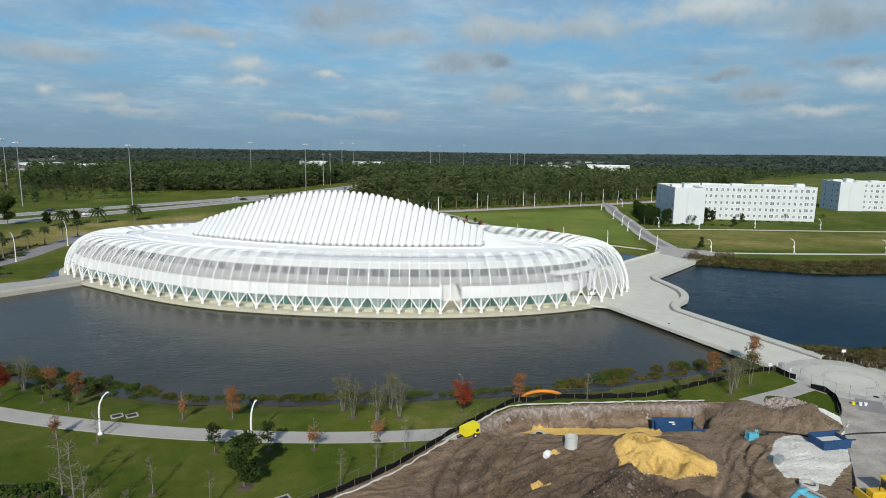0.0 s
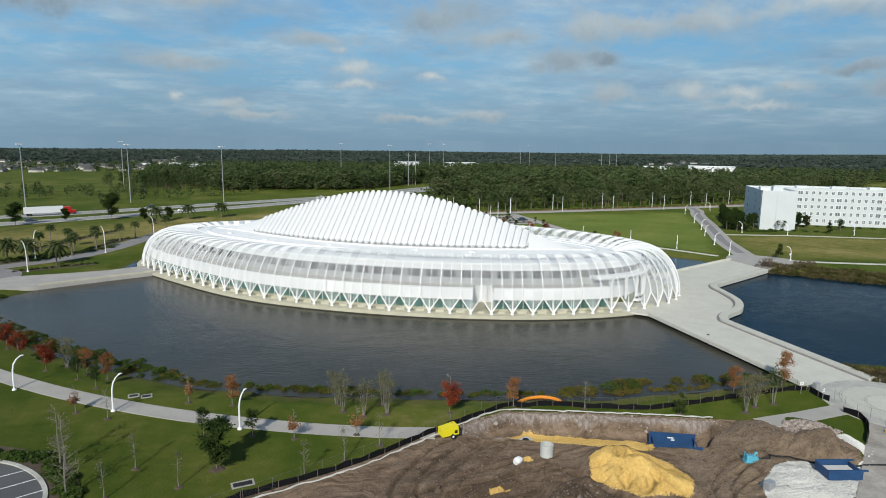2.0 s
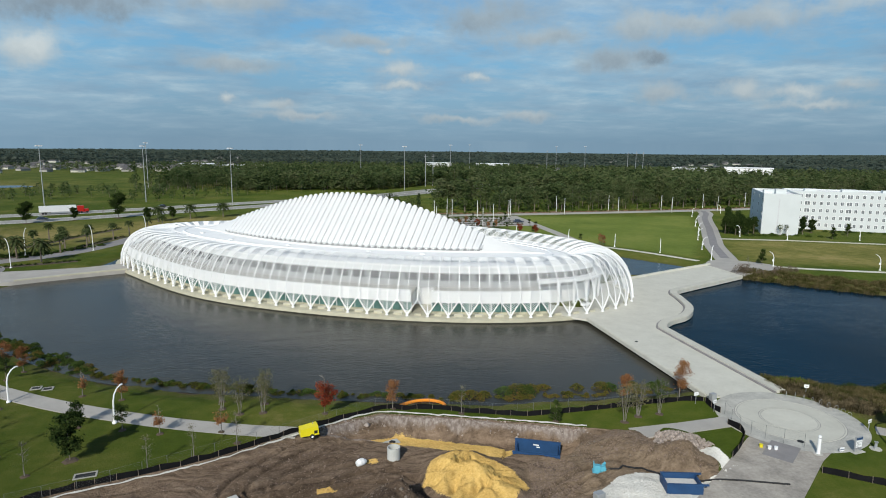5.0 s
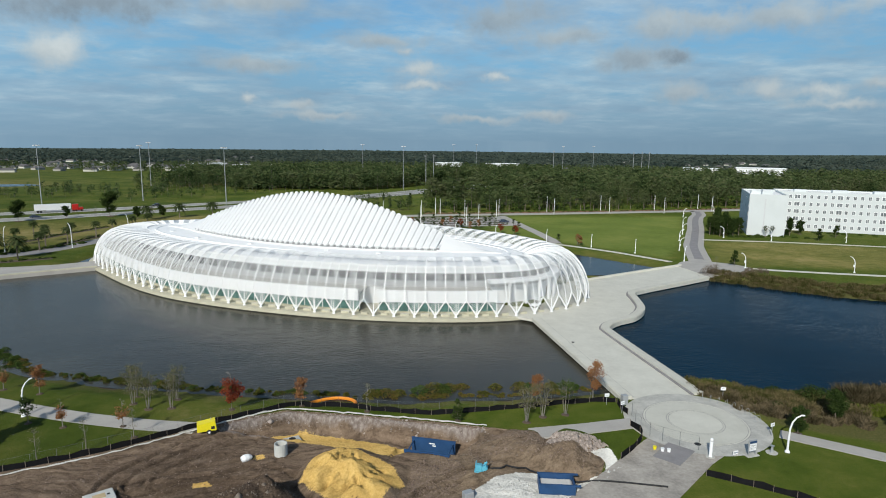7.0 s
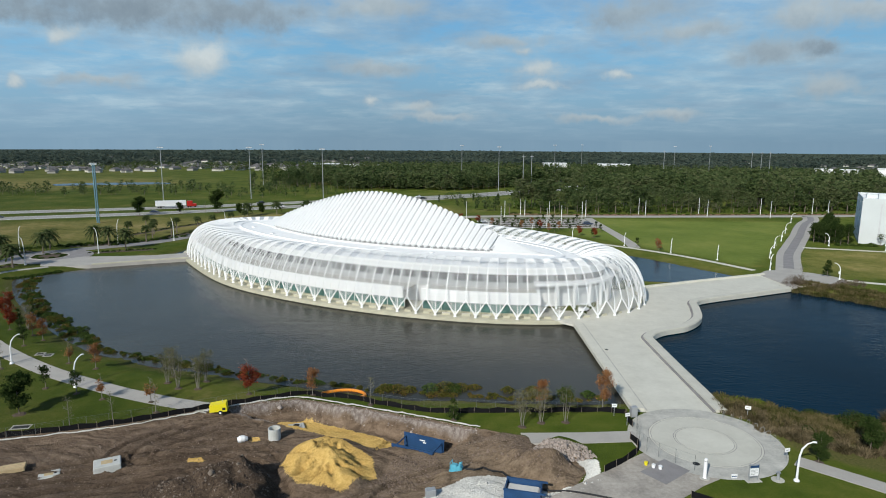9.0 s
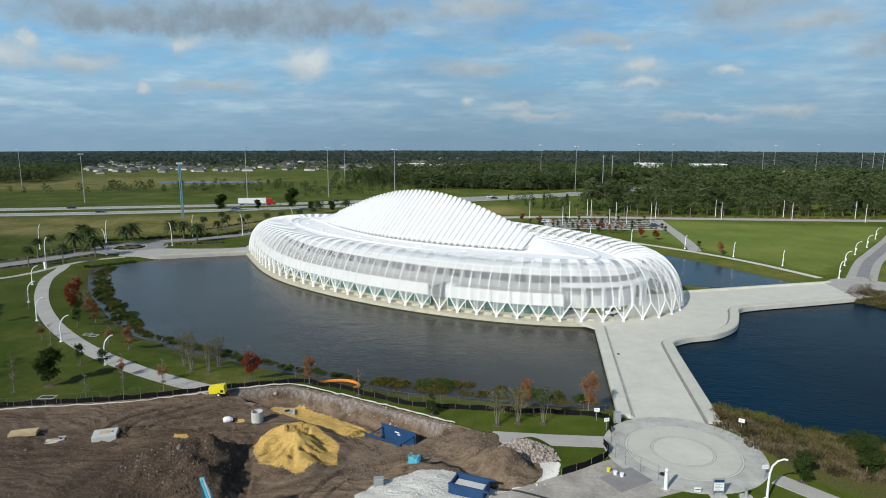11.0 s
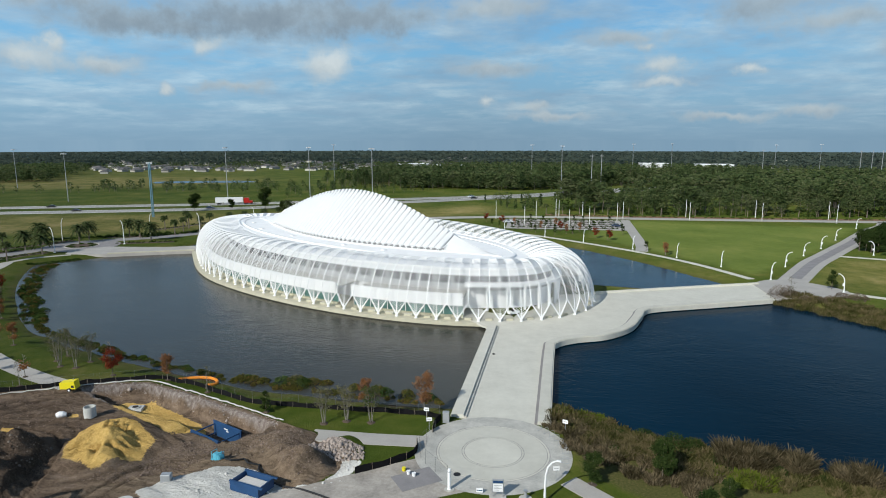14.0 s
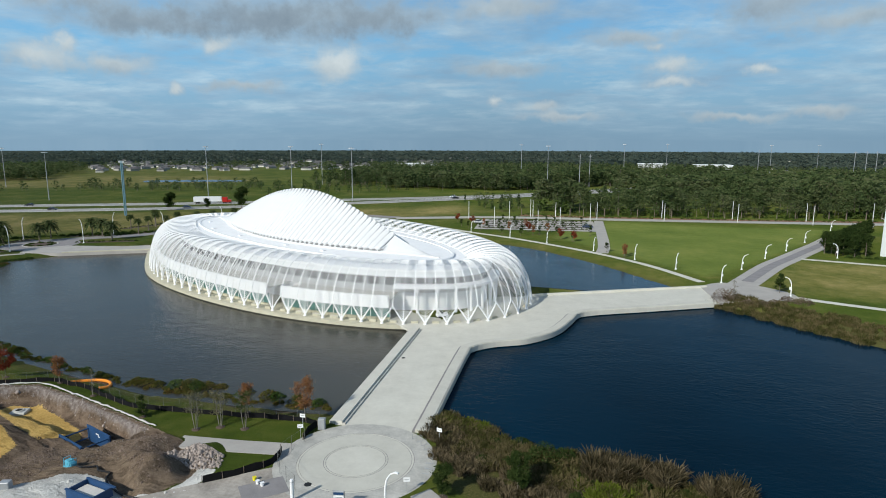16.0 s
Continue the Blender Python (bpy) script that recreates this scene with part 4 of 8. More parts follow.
RA = (-63.0, 180.0)
part_ring = thing("road_roundabout", "paved turning circle with a planted island", "road", kind="structure")
part("carriageway", disc(12.5, -0.3, 0.05, r0=5.6, c=RA), M_PAVER, part_ring)
part("island_kerb", disc(5.6, -0.3, 0.16, r0=5.2, c=RA), M_CURB, part_ring)
part("island_bed", disc(5.2, -0.3, 0.12, c=RA), M_MULCH, part_ring)
slab("road_west", smooth_line([(-150, 82), (-118, 108), (-95, 129), (-82, 144), (-75.5, 156), (-71.5, 168), (-66, 188), (-55, 199), (-45, 207), (-37, 222), (-30, 245), (-20, 270), (10, 290), (40, 286)], 2.0), 7.0, M_PAVER, "grey road past the palm rows", "road", 0.04)
slab("pavement_west", smooth_line([(-130, 76), (-100, 100), (-76, 119), (-66, 128.6), (-63, 136), (-62.6, 145), (-61, 154), (-58.4, 158.4), (-53, 163.5)], 1.5), 2.1, M_WALKWAY, "pale concrete footway beside the road", "path", 0.065)
wd = [(-14, 179.8), (-18.2, 177.7), (-28.3, 173.2), (-37, 168.9), (-42, 166.2), (-47.5, 164.8), (-56, 164.5), (-60, 171), (-52, 180), (-40, 181.5), (-30, 183.5), (-22, 188), (-12, 192), (-5, 184)]
thing("west_deck", "pale concrete landing deck on the west side", "deck", geo=Geo().prism(wd, -2.0, 0.09), material=M_WALKWAY, kind="structure")
slab("west_deck_kerb", smooth_line([(-17.5, 178.6), (-28.1, 173.8), (-36.8, 169.5), (-41.8, 166.8)], 1.5), 0.9, M_BASE, "low concrete parapet at the water", "parapet", 0.42, 0.085)

HWY_S = smooth_line([(-900, 120), (-500, 170), (-300, 222), (-191.6, 258.6), (-139.9, 277.5), (-86.9, 300), (-55, 318), (-18.1, 341), (7.4, 357.5), (38, 379.5), (75, 408), (130, 455), (210, 530), (400, 720)], 6.0)
HWY_N = smooth_line([(-920, 142), (-510, 192), (-310, 246), (-213, 280), (-159.2, 300.5), (-99.8, 324), (-63.8, 341), (-19.4, 366.5), (30, 393), (79, 424), (125, 468), (200, 545), (390, 735)], 6.0)
for nm, ln in (("highway_southbound", HWY_S), ("highway_northbound", HWY_N)):
    road = thing(nm, "light grey concrete motorway carriageway", "highway", kind="structure")
    part("carriageway", strip(ln, 13.0, -0.3, 0.10), M_HIGHWAY, road)
    for ob in list(road.children):
        for vv in ob.data.vertices:
            vv.co.z += float(fall(vv.co.x, vv.co.y))
    for o in (5.4, -5.4):
        part("edge_line", strip(offset_line(ln, o), 0.35, 0.0, 0.115), M_WHITE, road, "white edge line")
        for vv in road.children[-1].data.vertices:
            vv.co.z += float(fall(vv.co.x, vv.co.y))

# ---- the domed building ----
ROOF = 9.4
hall = thing("domed_building", "white oval campus building with louvred dome and trellis arcade", "building", Matrix.Translation((0, 0, 0)))


def bpart(name, g, mat, label="", smooth=False, parent=None):
    return part(name, g, mat, parent or hall, label, smooth)


CUT = 0.8465
BALC = ((0.055, CUT - 0.006), (CUT + 0.006, 0.925))
for a, b in BALC:
    bpart("ground_floor_glass", ring_wall(3.2, 3.35, -0.06, 2.7, a, b), M_TEAL, "green tinted ground floor glazing")
    bpart("balcony_fascia", ring_wall(2.1, 2.6, 2.6, 5.2, a, b), M_STUCCO, "white balcony front")
    bpart("terrace_floor", ring_wall(2.6, 10.4, 3.9, 4.25, a, b), M_TERRACE, "pale terrace paving")
    bpart("plinth_kerb", ring_wall(2.7, 3.5, -0.06, 0.35, a, b), M_BASE)
    k = int(round((b - a) * FEET * 2))
    for i in range(k + 1):
        s = a + (b - a) * i / k
        p, q = rim(s, 3.28, 0.0), inward(s)
        if p.y - p.x * 0.6 > 190:
            continue
        m = Geo().box(-0.06, -0.09, 0.3, 0.06, 0.09, 2.62, pose(p.x, p.y, 0, 0, 0, math.degrees(math.atan2(q.y, q.x)) - 90))
        bpart("mullion", m, M_WHITE)
bpart("east_glass_wall", ring_wall(13.0, 13.2, -0.06, 8.8, -0.076, 0.056), M_WINDOW, "dark glazed entrance wall")
bpart("east_canopy_slab", ring_wall(7.6, 13.0, 5.5, 6.1, -0.076, 0.056), M_STUCCO, "white entrance gallery edge")
for s in (-0.06, -0.045, -0.03, -0.015, 0.0, 0.015, 0.03, 0.045):
    p = rim(s, 8.4)
    bpart("entrance_column", Geo().tube([(p.x, p.y, -0.06), (p.x, p.y, 5.5)], [0.3, 0.45], 10), M_WHITE)
# wall band below the windows drawn in mid grey
bpart("upper_wall_sill", ring_wall(9.9, 10.3, 4.2, 5.75), M_SILLWALL, "mid grey wall below the gallery windows")
bpart("upper_wall_fascia", ring_wall(9.7, 10.3, 7.6, ROOF - 0.05), M_STUCCO, "white upper fascia")
bpart("inner_wall", ring_wall(10.6, 11.0, -0.06, ROOF - 0.3), M_STUCCO, "white inner wall")
pane = Geo().box(-0.86, 0.0, 0.0, 0.86, 0.06, 1.85).mesh("window_pane", M_GALLERY)
blind = Geo().box(-0.86, 0.0, 0.0, 0.86, 0.06, 1.85).mesh("window_pane", M_BLIND)
post = Geo().box(-0.07, -0.05, 0.0, 0.07, 0.1, 1.85).mesh("window_post", M_WHITE)
for i in range(FEET * 2):
    for k, me, nm in ((0.5, pane, "window_pane"), (0.0, post, "window_post")):
        s = (i + k) / (FEET * 2)
        p, q = rim(s, 10.0), inward(s)
        ob = bpart(nm, blind if me is pane and i % 2 else me, None)
        turn = math.degrees(math.atan2(q.y, q.x)) - 90
        wide = nm == "window_pane" and i % 2 == 0
        ob.matrix_basis = pose(p.x, p.y, 5.75, 0, 0, turn) @ Matrix.Translation((0, -0.075 if wide else 0.0, 0))
        if nm == "window_pane":
            w = (rim((i + 1) / (FEET * 2), 10.0) - rim(i / (FEET * 2), 10.0)).length
            ob.scale = (w / 1.76 * (1.34 if wide else 1.0), 1, 1)

bench = Geo().box(-0.95, -0.4, -0.06, 0.95, 0.4, 0.4, bevel=0.08).mesh("terrace_block", M_DECK)
for i in range(FEET):
    s = i / FEET
    p, q = rim(s, 1.25, 0.0), inward(s)
    if 0.08 < s < 0.90 and abs(s - CUT) > 0.012 and p.y - p.x * 0.6 < 190:
        bpart("terrace_block", bench, None, "pale concrete block between the feet").matrix_basis = pose(p.x, p.y, 0, 0, 0, math.degrees(math.atan2(q.y, q.x)) - 90)

# roof
bpart("roof_edge", ring_wall(9.5, 16.5, ROOF - 0.5, ROOF - 0.2), M_ROOF, "white outer roof gutter")
RA_, RB_ = 57.0, 18.6


def oval(u, w, n=120):
    return [tuple((CEN + EU * (u * math.cos(2 * math.pi * i / n)) + EW * (w * math.sin(2 * math.pi * i / n)))[:2]) for i in range(n)]


bpart("roof_slab", Geo().prism(ring_poly(15.8), ROOF - 0.6, ROOF - 0.1), M_ROOF, "white oval roof")
bpart("roof_terrace", Geo().prism(oval(RA_ + 1, RB_ + 1), ROOF - 0.1, ROOF + 0.15), M_ROOF, "raised white roof oval")
lip = Geo()
ring_o, ring_i = oval(RA_ + 1.0, RB_ + 1.0), oval(RA_ + 0.4, RB_ + 0.4)
v = [(x, y, z) for ring, z in ((ring_o, ROOF + 0.15), (ring_o, ROOF + 0.32), (ring_i, ROOF + 0.32), (ring_i, ROOF + 0.15)) for x, y in ring]
lip.add(v, [(a * 120 + i, a * 120 + (i + 1) % 120, (a + 1) * 120 + (i + 1) % 120, (a + 1) * 120 + i) for a in range(3) for i in range(120)])
bpart("roof_lip", lip, M_WHITE, "white rounded roof lip")

# dome
TIP, LOUV = 56.0, 40.0
ridge_z = lambda u: 9.6 + 13.0 * max(0.0, 1 - (u / TIP) ** 2) ** 1.75
base_w = lambda u: 12.8 * max(0.0, 1 - (u / TIP) ** 2) ** 1.4
loc = lambda u, w, z: CEN + EU * u + EW * w + Vector((0, 0, z))
CURB = ROOF + 1.2
for side in (-1, 1):
    us = np.linspace(-LOUV - 0.6, LOUV + 0.6, 60)
    v, n = [], len(us)
    for u in us:
        v += [loc(u, side * (base_w(u) - 0.2), ROOF + 0.1), loc(u, side * (base_w(u) - 0.2), CURB - 0.1), loc(u, 0, ridge_z(u) - 0.7)]
    f = []
    for i in range(n - 1):
        f += [(3 * i, 3 * i + 3, 3 * i + 4, 3 * i + 1), (3 * i + 1, 3 * i + 4, 3 * i + 5, 3 * i + 2)]
    bpart("skylight", Geo().add(v, f), M_SKYLIGHT, "grey glass skylight under the louvres")
    # grey strip added to paint the dark gaps between the struts
    v = [p for u in us for p in (loc(u, side * (base_w(u) - 0.12), ROOF + 0.35), loc(u, side * (base_w(u) - 0.12), CURB - 0.1))]
    bpart("clerestory", Geo().add(v, [(2 * i, 2 * i + 2, 2 * i + 3, 2 * i + 1) for i in range(n - 1)]), M_BLIND, "grey strip for the dark gaps behind the struts")
    # curb
    v = []
    for u in us:
        v += [loc(u, side * (base_w(u) + a), z) for a, z in ((0.5, ROOF + 0.1), (0.5, ROOF + 0.4), (0.0, ROOF + 0.4), (0.0, ROOF + 0.1))]
    bpart("skylight_curb", Geo().add(v, [(4 * i + a, 4 * i + (a + 1) % 4, 4 * i + 4 + (a + 1) % 4, 4 * i + 4 + a) for i in range(n - 1) for a in range(4)]), M_WHITE)
    for end in (-1, 1):
        us2 = np.linspace(LOUV + 0.05, TIP, 24)
        v = []
        for u in us2:
            bw = base_w(u)
            v += [loc(end * u, side * (bw + 0.15), ROOF + 0.45), loc(end * u, side * bw * 0.5, 0.5 * (ROOF + 0.45 + ridge_z(u)) + 0.12), loc(end * u, 0, ridge_z(u) + 0.05), loc(end * u, side * (bw + 0.15), ROOF + 0.15)]
        f = []
        for i in range(len(us2) - 1):
            f += [(4 * i + a, 4 * i + 4 + a, 4 * i + 5 + a, 4 * i + 1 + a) for a in (0, 1)]
            f += [(4 * i + 3, 4 * i + 7, 4 * i + 4, 4 * i)]
        v.append(loc(end * us2[0], 0, ROOF + 0.15))
        f.append((0, 1, 2, len(v) - 1, 3))
        bpart("end_cowl", Geo().add(v, f), M_LOUVRE, "smooth white end cowl of the dome", smooth=False)
NL = 46
for side in (-1, 1):
    for i in range(NL):
        u = -LOUV + 2 * LOUV * (i + 0.5) / NL
        step = LOUV / NL * 0.95
        v = []
        for t, wd_, hh in ((0.0, 0.6, 0.05), (0.02, 0.98, 0.16), (0.35, 1.0, 0.24), (0.8, 1.0, 0.24), (0.94, 0.92, 0.2), (1.0, 0.5, 0.08)):
            for du, dn in ((-0.94, -0.45), (-1, 0.0), (-0.8, hh * 0.5), (0.0, hh), (0.8, hh * 0.5), (1, 0.0), (0.94, -0.45)):
                uu = u + du * step * wd_
                b0, t0 = Vector((side * (base_w(uu) + 0.35), CURB)), Vector((-side * 0.12, ridge_z(uu) + (0.42 if t == 1.0 else 0.3)))
                q = b0.lerp(t0, t) + Vector((side * 0.6, 0.8)) * dn
                v.append(loc(uu, q.x, q.y))
        f = [(7 * r + a, 7 * r + (a + 1) % 7, 7 * r + 7 + (a + 1) % 7, 7 * r + 7 + a) for r in range(5) for a in range(7)]
        f += [tuple(range(6, -1, -1)), tuple(range(35, 42))]
        lv = bpart("louvre", Geo().add(v, f), M_LOUVRE)
        foot = loc(u, side * (base_w(u) + 0.25), ROOF + 0.4)
        st = Geo().tube([foot + EU * 0.35, loc(u, side * (base_w(u) + 0.1), CURB + 0.1)], 0.09, 5).tube([foot - EU * 0.35, loc(u, side * (base_w(u) + 0.1), CURB + 0.1)], 0.09, 5)
        part("strut", st, M_WHITE, lv)

# roof fittings
for u, w in ((-46, -8), (-30, -14.5), (14, -15.5), (28, -13.5), (-10, -16)):
    p = loc(u, w, 0)
    bpart("roof_hatch", Geo().box(-0.6, -0.5, ROOF + 0.15, 0.6, 0.5, ROOF + 0.45, pose(p.x, p.y, 0, 0, 0, -32.7), 0.05), M_WHITE)

# trellis arcade
CREST, HALF, INNER = 11.5, 8.2, 15.6
_arc = [(HALF * (1 - math.cos(a)), 0.25 + (CREST - 0.25) * math.sin(a)) for a in np.linspace(0, math.pi / 2, 60)]
_arc += [(HALF + (INNER - HALF) * k, CREST - 2.0 * k ** 2.2) for k in np.linspace(0.03, 1, 34)]
_arc = np.array(_arc)
_len = np.concatenate([[0], np.cumsum(np.hypot(*np.diff(_arc, axis=0).T))])
ARC = _len[-1]


def vault(s, t, lift=0.0):
    """The point of the arcade's shell t metres up its curve."""
    d, z = float(np.interp(t, _len, _arc[:, 0])), float(np.interp(t, _len, _arc[:, 1]))
    west = min(1.0, max(0.0, (0.1 - math.cos(float(np.interp((s % 1.0) * ROUND, _s, _a)))) / 0.8))
    z -= 1.7 * west * west * (3 - 2 * west) * max(0.0, math.sin(math.pi * min(1.0, d / INNER))) ** 0.7
    return rim(s, d, z + lift)


FORK = 3.3
half = 0.5 / FEET
rib_t = np.concatenate([np.linspace(0, ARC, 26)])
TRELLIS = Geo()
for i in range(FEET):
    s = (i + 0.5) / FEET
    bottom = rim(s, 0, 0)
    foot = Geo().tube([(bottom.x, bottom.y, -0.08), (bottom.x, bottom.y, 0.28)], [0.42, 0.24], 8)
    for e in (-1, 1):
        foot.tube([vault(s + e * half * q, FORK * q + 0.05) for q in (0.0, 0.25, 0.5, 0.75, 1.0)], [0.2, 0.16, 0.14, 0.135, 0.13], 5)
    bpart("forked_foot", foot, M_WHITE, "white forked steel foot")
    inn = inward(s)
    bpart("centre_rib", Geo().tube([vault(s, t) for t in rib_t], np.interp(rib_t, [0, 3, ARC * 0.6, ARC], [0.13, 0.075, 0.07, 0.06]), 4), M_WHITE)
    tt = np.linspace(FORK, ARC, 24)
    bpart("arch_rib", Geo().tube([vault(s + half, t) for t in tt], np.interp(tt, [0, ARC * 0.6, ARC], [0.13, 0.115, 0.09]), 4), M_WHITE)
    for e in (-1, 1):
        rise, t = 1.7, 0.75
        while t < ARC - 0.2:
            q1 = t / (FORK - rise) if t < FORK - rise else 1.0
            t2 = t + rise * q1
            if t2 > ARC:
                q1, t2 = q1 * (ARC - t) / (t2 - t), ARC
            TRELLIS.tube([vault(s, t), vault(s + e * half * q1, t2)], 0.05, 4, cap=False, up=inn)
            t += 0.46
tagged(bpart("trellis", TRELLIS, M_WHITE, "thin white slanting trellis bars"), kind="stuff")
bpart("arcade_rim", Geo().tube([vault(i / 168, ARC) for i in range(168)] + [vault(0, ARC)], 0.14, 6), M_WHITE)
for i in range(FEET):
    s = i / FEET
    p, q = rim(s, 0.95), inward(s)
    if i % 1 == 0:
        bpart("bench_block", Geo().box(-0.75, -0.3, -0.07, 0.75, 0.3, 0.38, pose(p.x, p.y, 0, 0, 0, math.degrees(math.atan2(q.y, q.x)) - 90), 0.08), M_BASE)

# ---- residence halls ----
E1, F1 = Vector((0.866, -0.5, 0)), Vector((0.5, 0.866, 0))


def hall_block(parent, o, w, d, h, name="wall"):
    """A storeyed box from its front left corner, w along the front, d deep, with a parapet."""
    p = [o, o + E1 * w, o + E1 * w + F1 * d, o + F1 * d]
    g = Geo().prism([q[:2] for q in p], -0.1, h - 0.9)
    ins = 0.35
    pi = [o + E1 * ins + F1 * ins, o + E1 * (w - ins) + F1 * ins, o + E1 * (w - ins) + F1 * (d - ins), o + E1 * ins + F1 * (d - ins)]
    part(name, g, M_HALLWALL_DIM, parent)
    pg = Geo()
    v = [(*q[:2], z) for ring, z in ((p, h - 0.9), (p, h), (pi, h), (pi, h - 0.6)) for q in ring]
    pg.add(v, [(4 * a + i, 4 * a + (i + 1) % 4, 4 * a + 4 + (i + 1) % 4, 4 * a + 4 + i) for a in range(3) for i in range(4)])
    part("parapet", pg, M_HALLWALL_DIM, parent)
    part("roof", Geo().prism([q[:2] for q in pi], h - 0.95, h - 0.7), M_ROOF, parent)


win_pane = Geo().box(-0.5, -0.03, -0.65, 0.5, 0.03, 0.65).mesh("pane", M_HALLGLASS)
win_frame = Geo()
for bx in ((-0.62, -0.06, -0.78, -0.5, 0.05, 0.78), (0.5, -0.06, -0.78, 0.62, 0.05, 0.78), (-0.5, -0.06, 0.65, 0.5, 0.05, 0.78), (-0.5, -0.1, -0.78, 0.5, 0.05, -0.65), (-0.03, -0.05, -0.65, 0.03, 0.0, 0.65)):
    win_frame.box(*bx)
win_frame = win_frame.mesh("window_frame", M_WHITE)


def hall_window(parent, p, along, wide=False):
    m = pose(p.x, p.y, p.z, 0, 0, math.degrees(math.atan2(along.y, along.x)))
    w = part("window", win_frame, None, parent)
    w.matrix_basis = m @ Matrix.Diagonal((2.0, 1, 1.2, 1) if wide else (1.1, 1, 1.12, 1))
    q = part("pane", win_pane, None, w)
    return w


def residence(o, block_w, block_d, set_back, main_w, main_d, label, cols, h=17.3):
    ob = thing("residence_hall", label, "apartment building")
    hall_block(ob, o, block_w, block_d, h)
    m0 = o + E1 * (block_w + 0.003) + F1 * set_back
    hall_block(ob, m0, main_w, main_d, h)
    for k in range(5):
        z = 2.2 + 3.25 * k
        for c in range(cols):
            x = 2.2 + (main_w - 4) * c / (cols - 1)
            p = m0 + E1 * x - F1 * 0.02
            hall_window(ob, Vector((p.x, p.y, z)), E1, wide=c % 6 == 2)
        for c in (0, 2, 5):
            p = o - E1 * 0.02 + F1 * (2.5 + c * (block_d - 5) / 6)
            hall_window(ob, Vector((p.x, p.y, z)), F1)
    # stair slit and door in the plain end wall, roof upstands
    p = o + E1 * (block_w * 0.43) - F1 * 0.03
    g = Geo().box(-0.25, -0.02, 0.4, 0.25, 0.04, h - 2, pose(p.x, p.y, 0, 0, 0, -30))
    part("stair_slit", g, M_SKYLIGHT, ob, "narrow grey stair window")
    for x, y, w, d, up in ((block_w * 0.5, 6, 4, 4, 1.7), (block_w * 0.3, 14, 5, 4, 0.8), (block_w + main_w * 0.15, set_back + 5, 5, 3, 0.8), (block_w + main_w * 0.4, set_back + 5, 6, 3, 0.9), (block_w + main_w * 0.65, set_back + 6, 5, 3, 0.8), (block_w + main_w * 0.9, set_back + 6, 4, 3, 1.4)):
        p = o + E1 * x + F1 * y
        part("roof_plant", Geo().box(-w / 2, -d / 2, h - 0.8, w / 2, d / 2, h + up, pose(p.x, p.y, 0, 0, 0, -30)), M_HALLWALL_DIM, ob)
    return ob


residence(Vector((223.2, 219.6, 0)), 14.2, 34.0, 25.0, 62.0, 17.0, "white five-storey residence hall with a blank end wall", 22)
residence(Vector((371, 236, 0)), 14.0, 22.0, 3.0, 60.0, 17.0, "white five-storey residence hall among palms", 18)

# ---- woods ----
rng = np.random.RandomState(5)


def clumps(centres, sizes, squash=0.75):
    """Leaf clumps: a bent pair of triangles at each centre, turned at random."""
    n = len(centres)
    a = rng.normal(size=(n, 3))
    a /= np.linalg.norm(a, axis=1)[:, None]
    b = np.cross(a, rng.normal(size=(n, 3)))
    b /= np.linalg.norm(b, axis=1)[:, None]
    c = np.cross(a, b)
    s = sizes[:, None]
    k = lambda lo, hi: rng.uniform(lo, hi, (n, 1))
    v = np.stack([centres - a * s * k(0.5, 0.9), centres + b * s * k(0.3, 0.7) + c * s * 0.15, centres + a * s * k(0.5, 0.9), centres - b * s * k(0.3, 0.7) + c * s * 0.15], 1)
    v[:, :, 2] = centres[:, None, 2] + (v[:, :, 2] - centres[:, None, 2]) * squash
    return v.reshape(-1, 3), np.arange(4 * n).reshape(-1, 4)


def stuff(name, label, category, verts, faces, material):
    me = bpy.data.meshes.new(name)
    me.vertices.add(len(verts))
    me.vertices.foreach_set("co", np.asarray(verts, np.float32).ravel())
    k = faces.shape[1]
    me.loops.add(faces.size)
    me.loops.foreach_set("vertex_index", faces.astype(np.int32).ravel())
    me.polygons.add(len(faces))
    me.polygons.foreach_set("loop_start", np.arange(0, faces.size, k, dtype=np.int32))
    me.update(calc_edges=True)
    me.materials.append(material)
    return tagged(new(name, me), label, category, kind="stuff")


def trunks(pts, heights_, radius, lean=0.03):
    n = len(pts)
    top = np.stack([pts[:, 0] + rng.normal(size=n) * heights_ * lean, pts[:, 1] + rng.normal(size=n) * heights_ * lean, heights_ + fall(pts[:, 0], pts[:, 1])], 1)
    base = np.stack([pts[:, 0], pts[:, 1], np.full(n, -0.2) + fall(pts[:, 0], pts[:, 1])], 1)
    v = []
    for q, r in ((base, radius), (top, radius * 0.4)):
        for ang in (0, 2.1, 4.2):
            v.append(q + np.stack([r * math.cos(ang), r * math.sin(ang), np.zeros(n)], 1))
    v = np.stack(v, 1).reshape(-1, 3)
    i = np.arange(n)[:, None] * 6
    f = np.concatenate([i + np.array([a, (a + 1) % 3, 3 + (a + 1) % 3, 3 + a]) for a in range(3)])
    return v, f


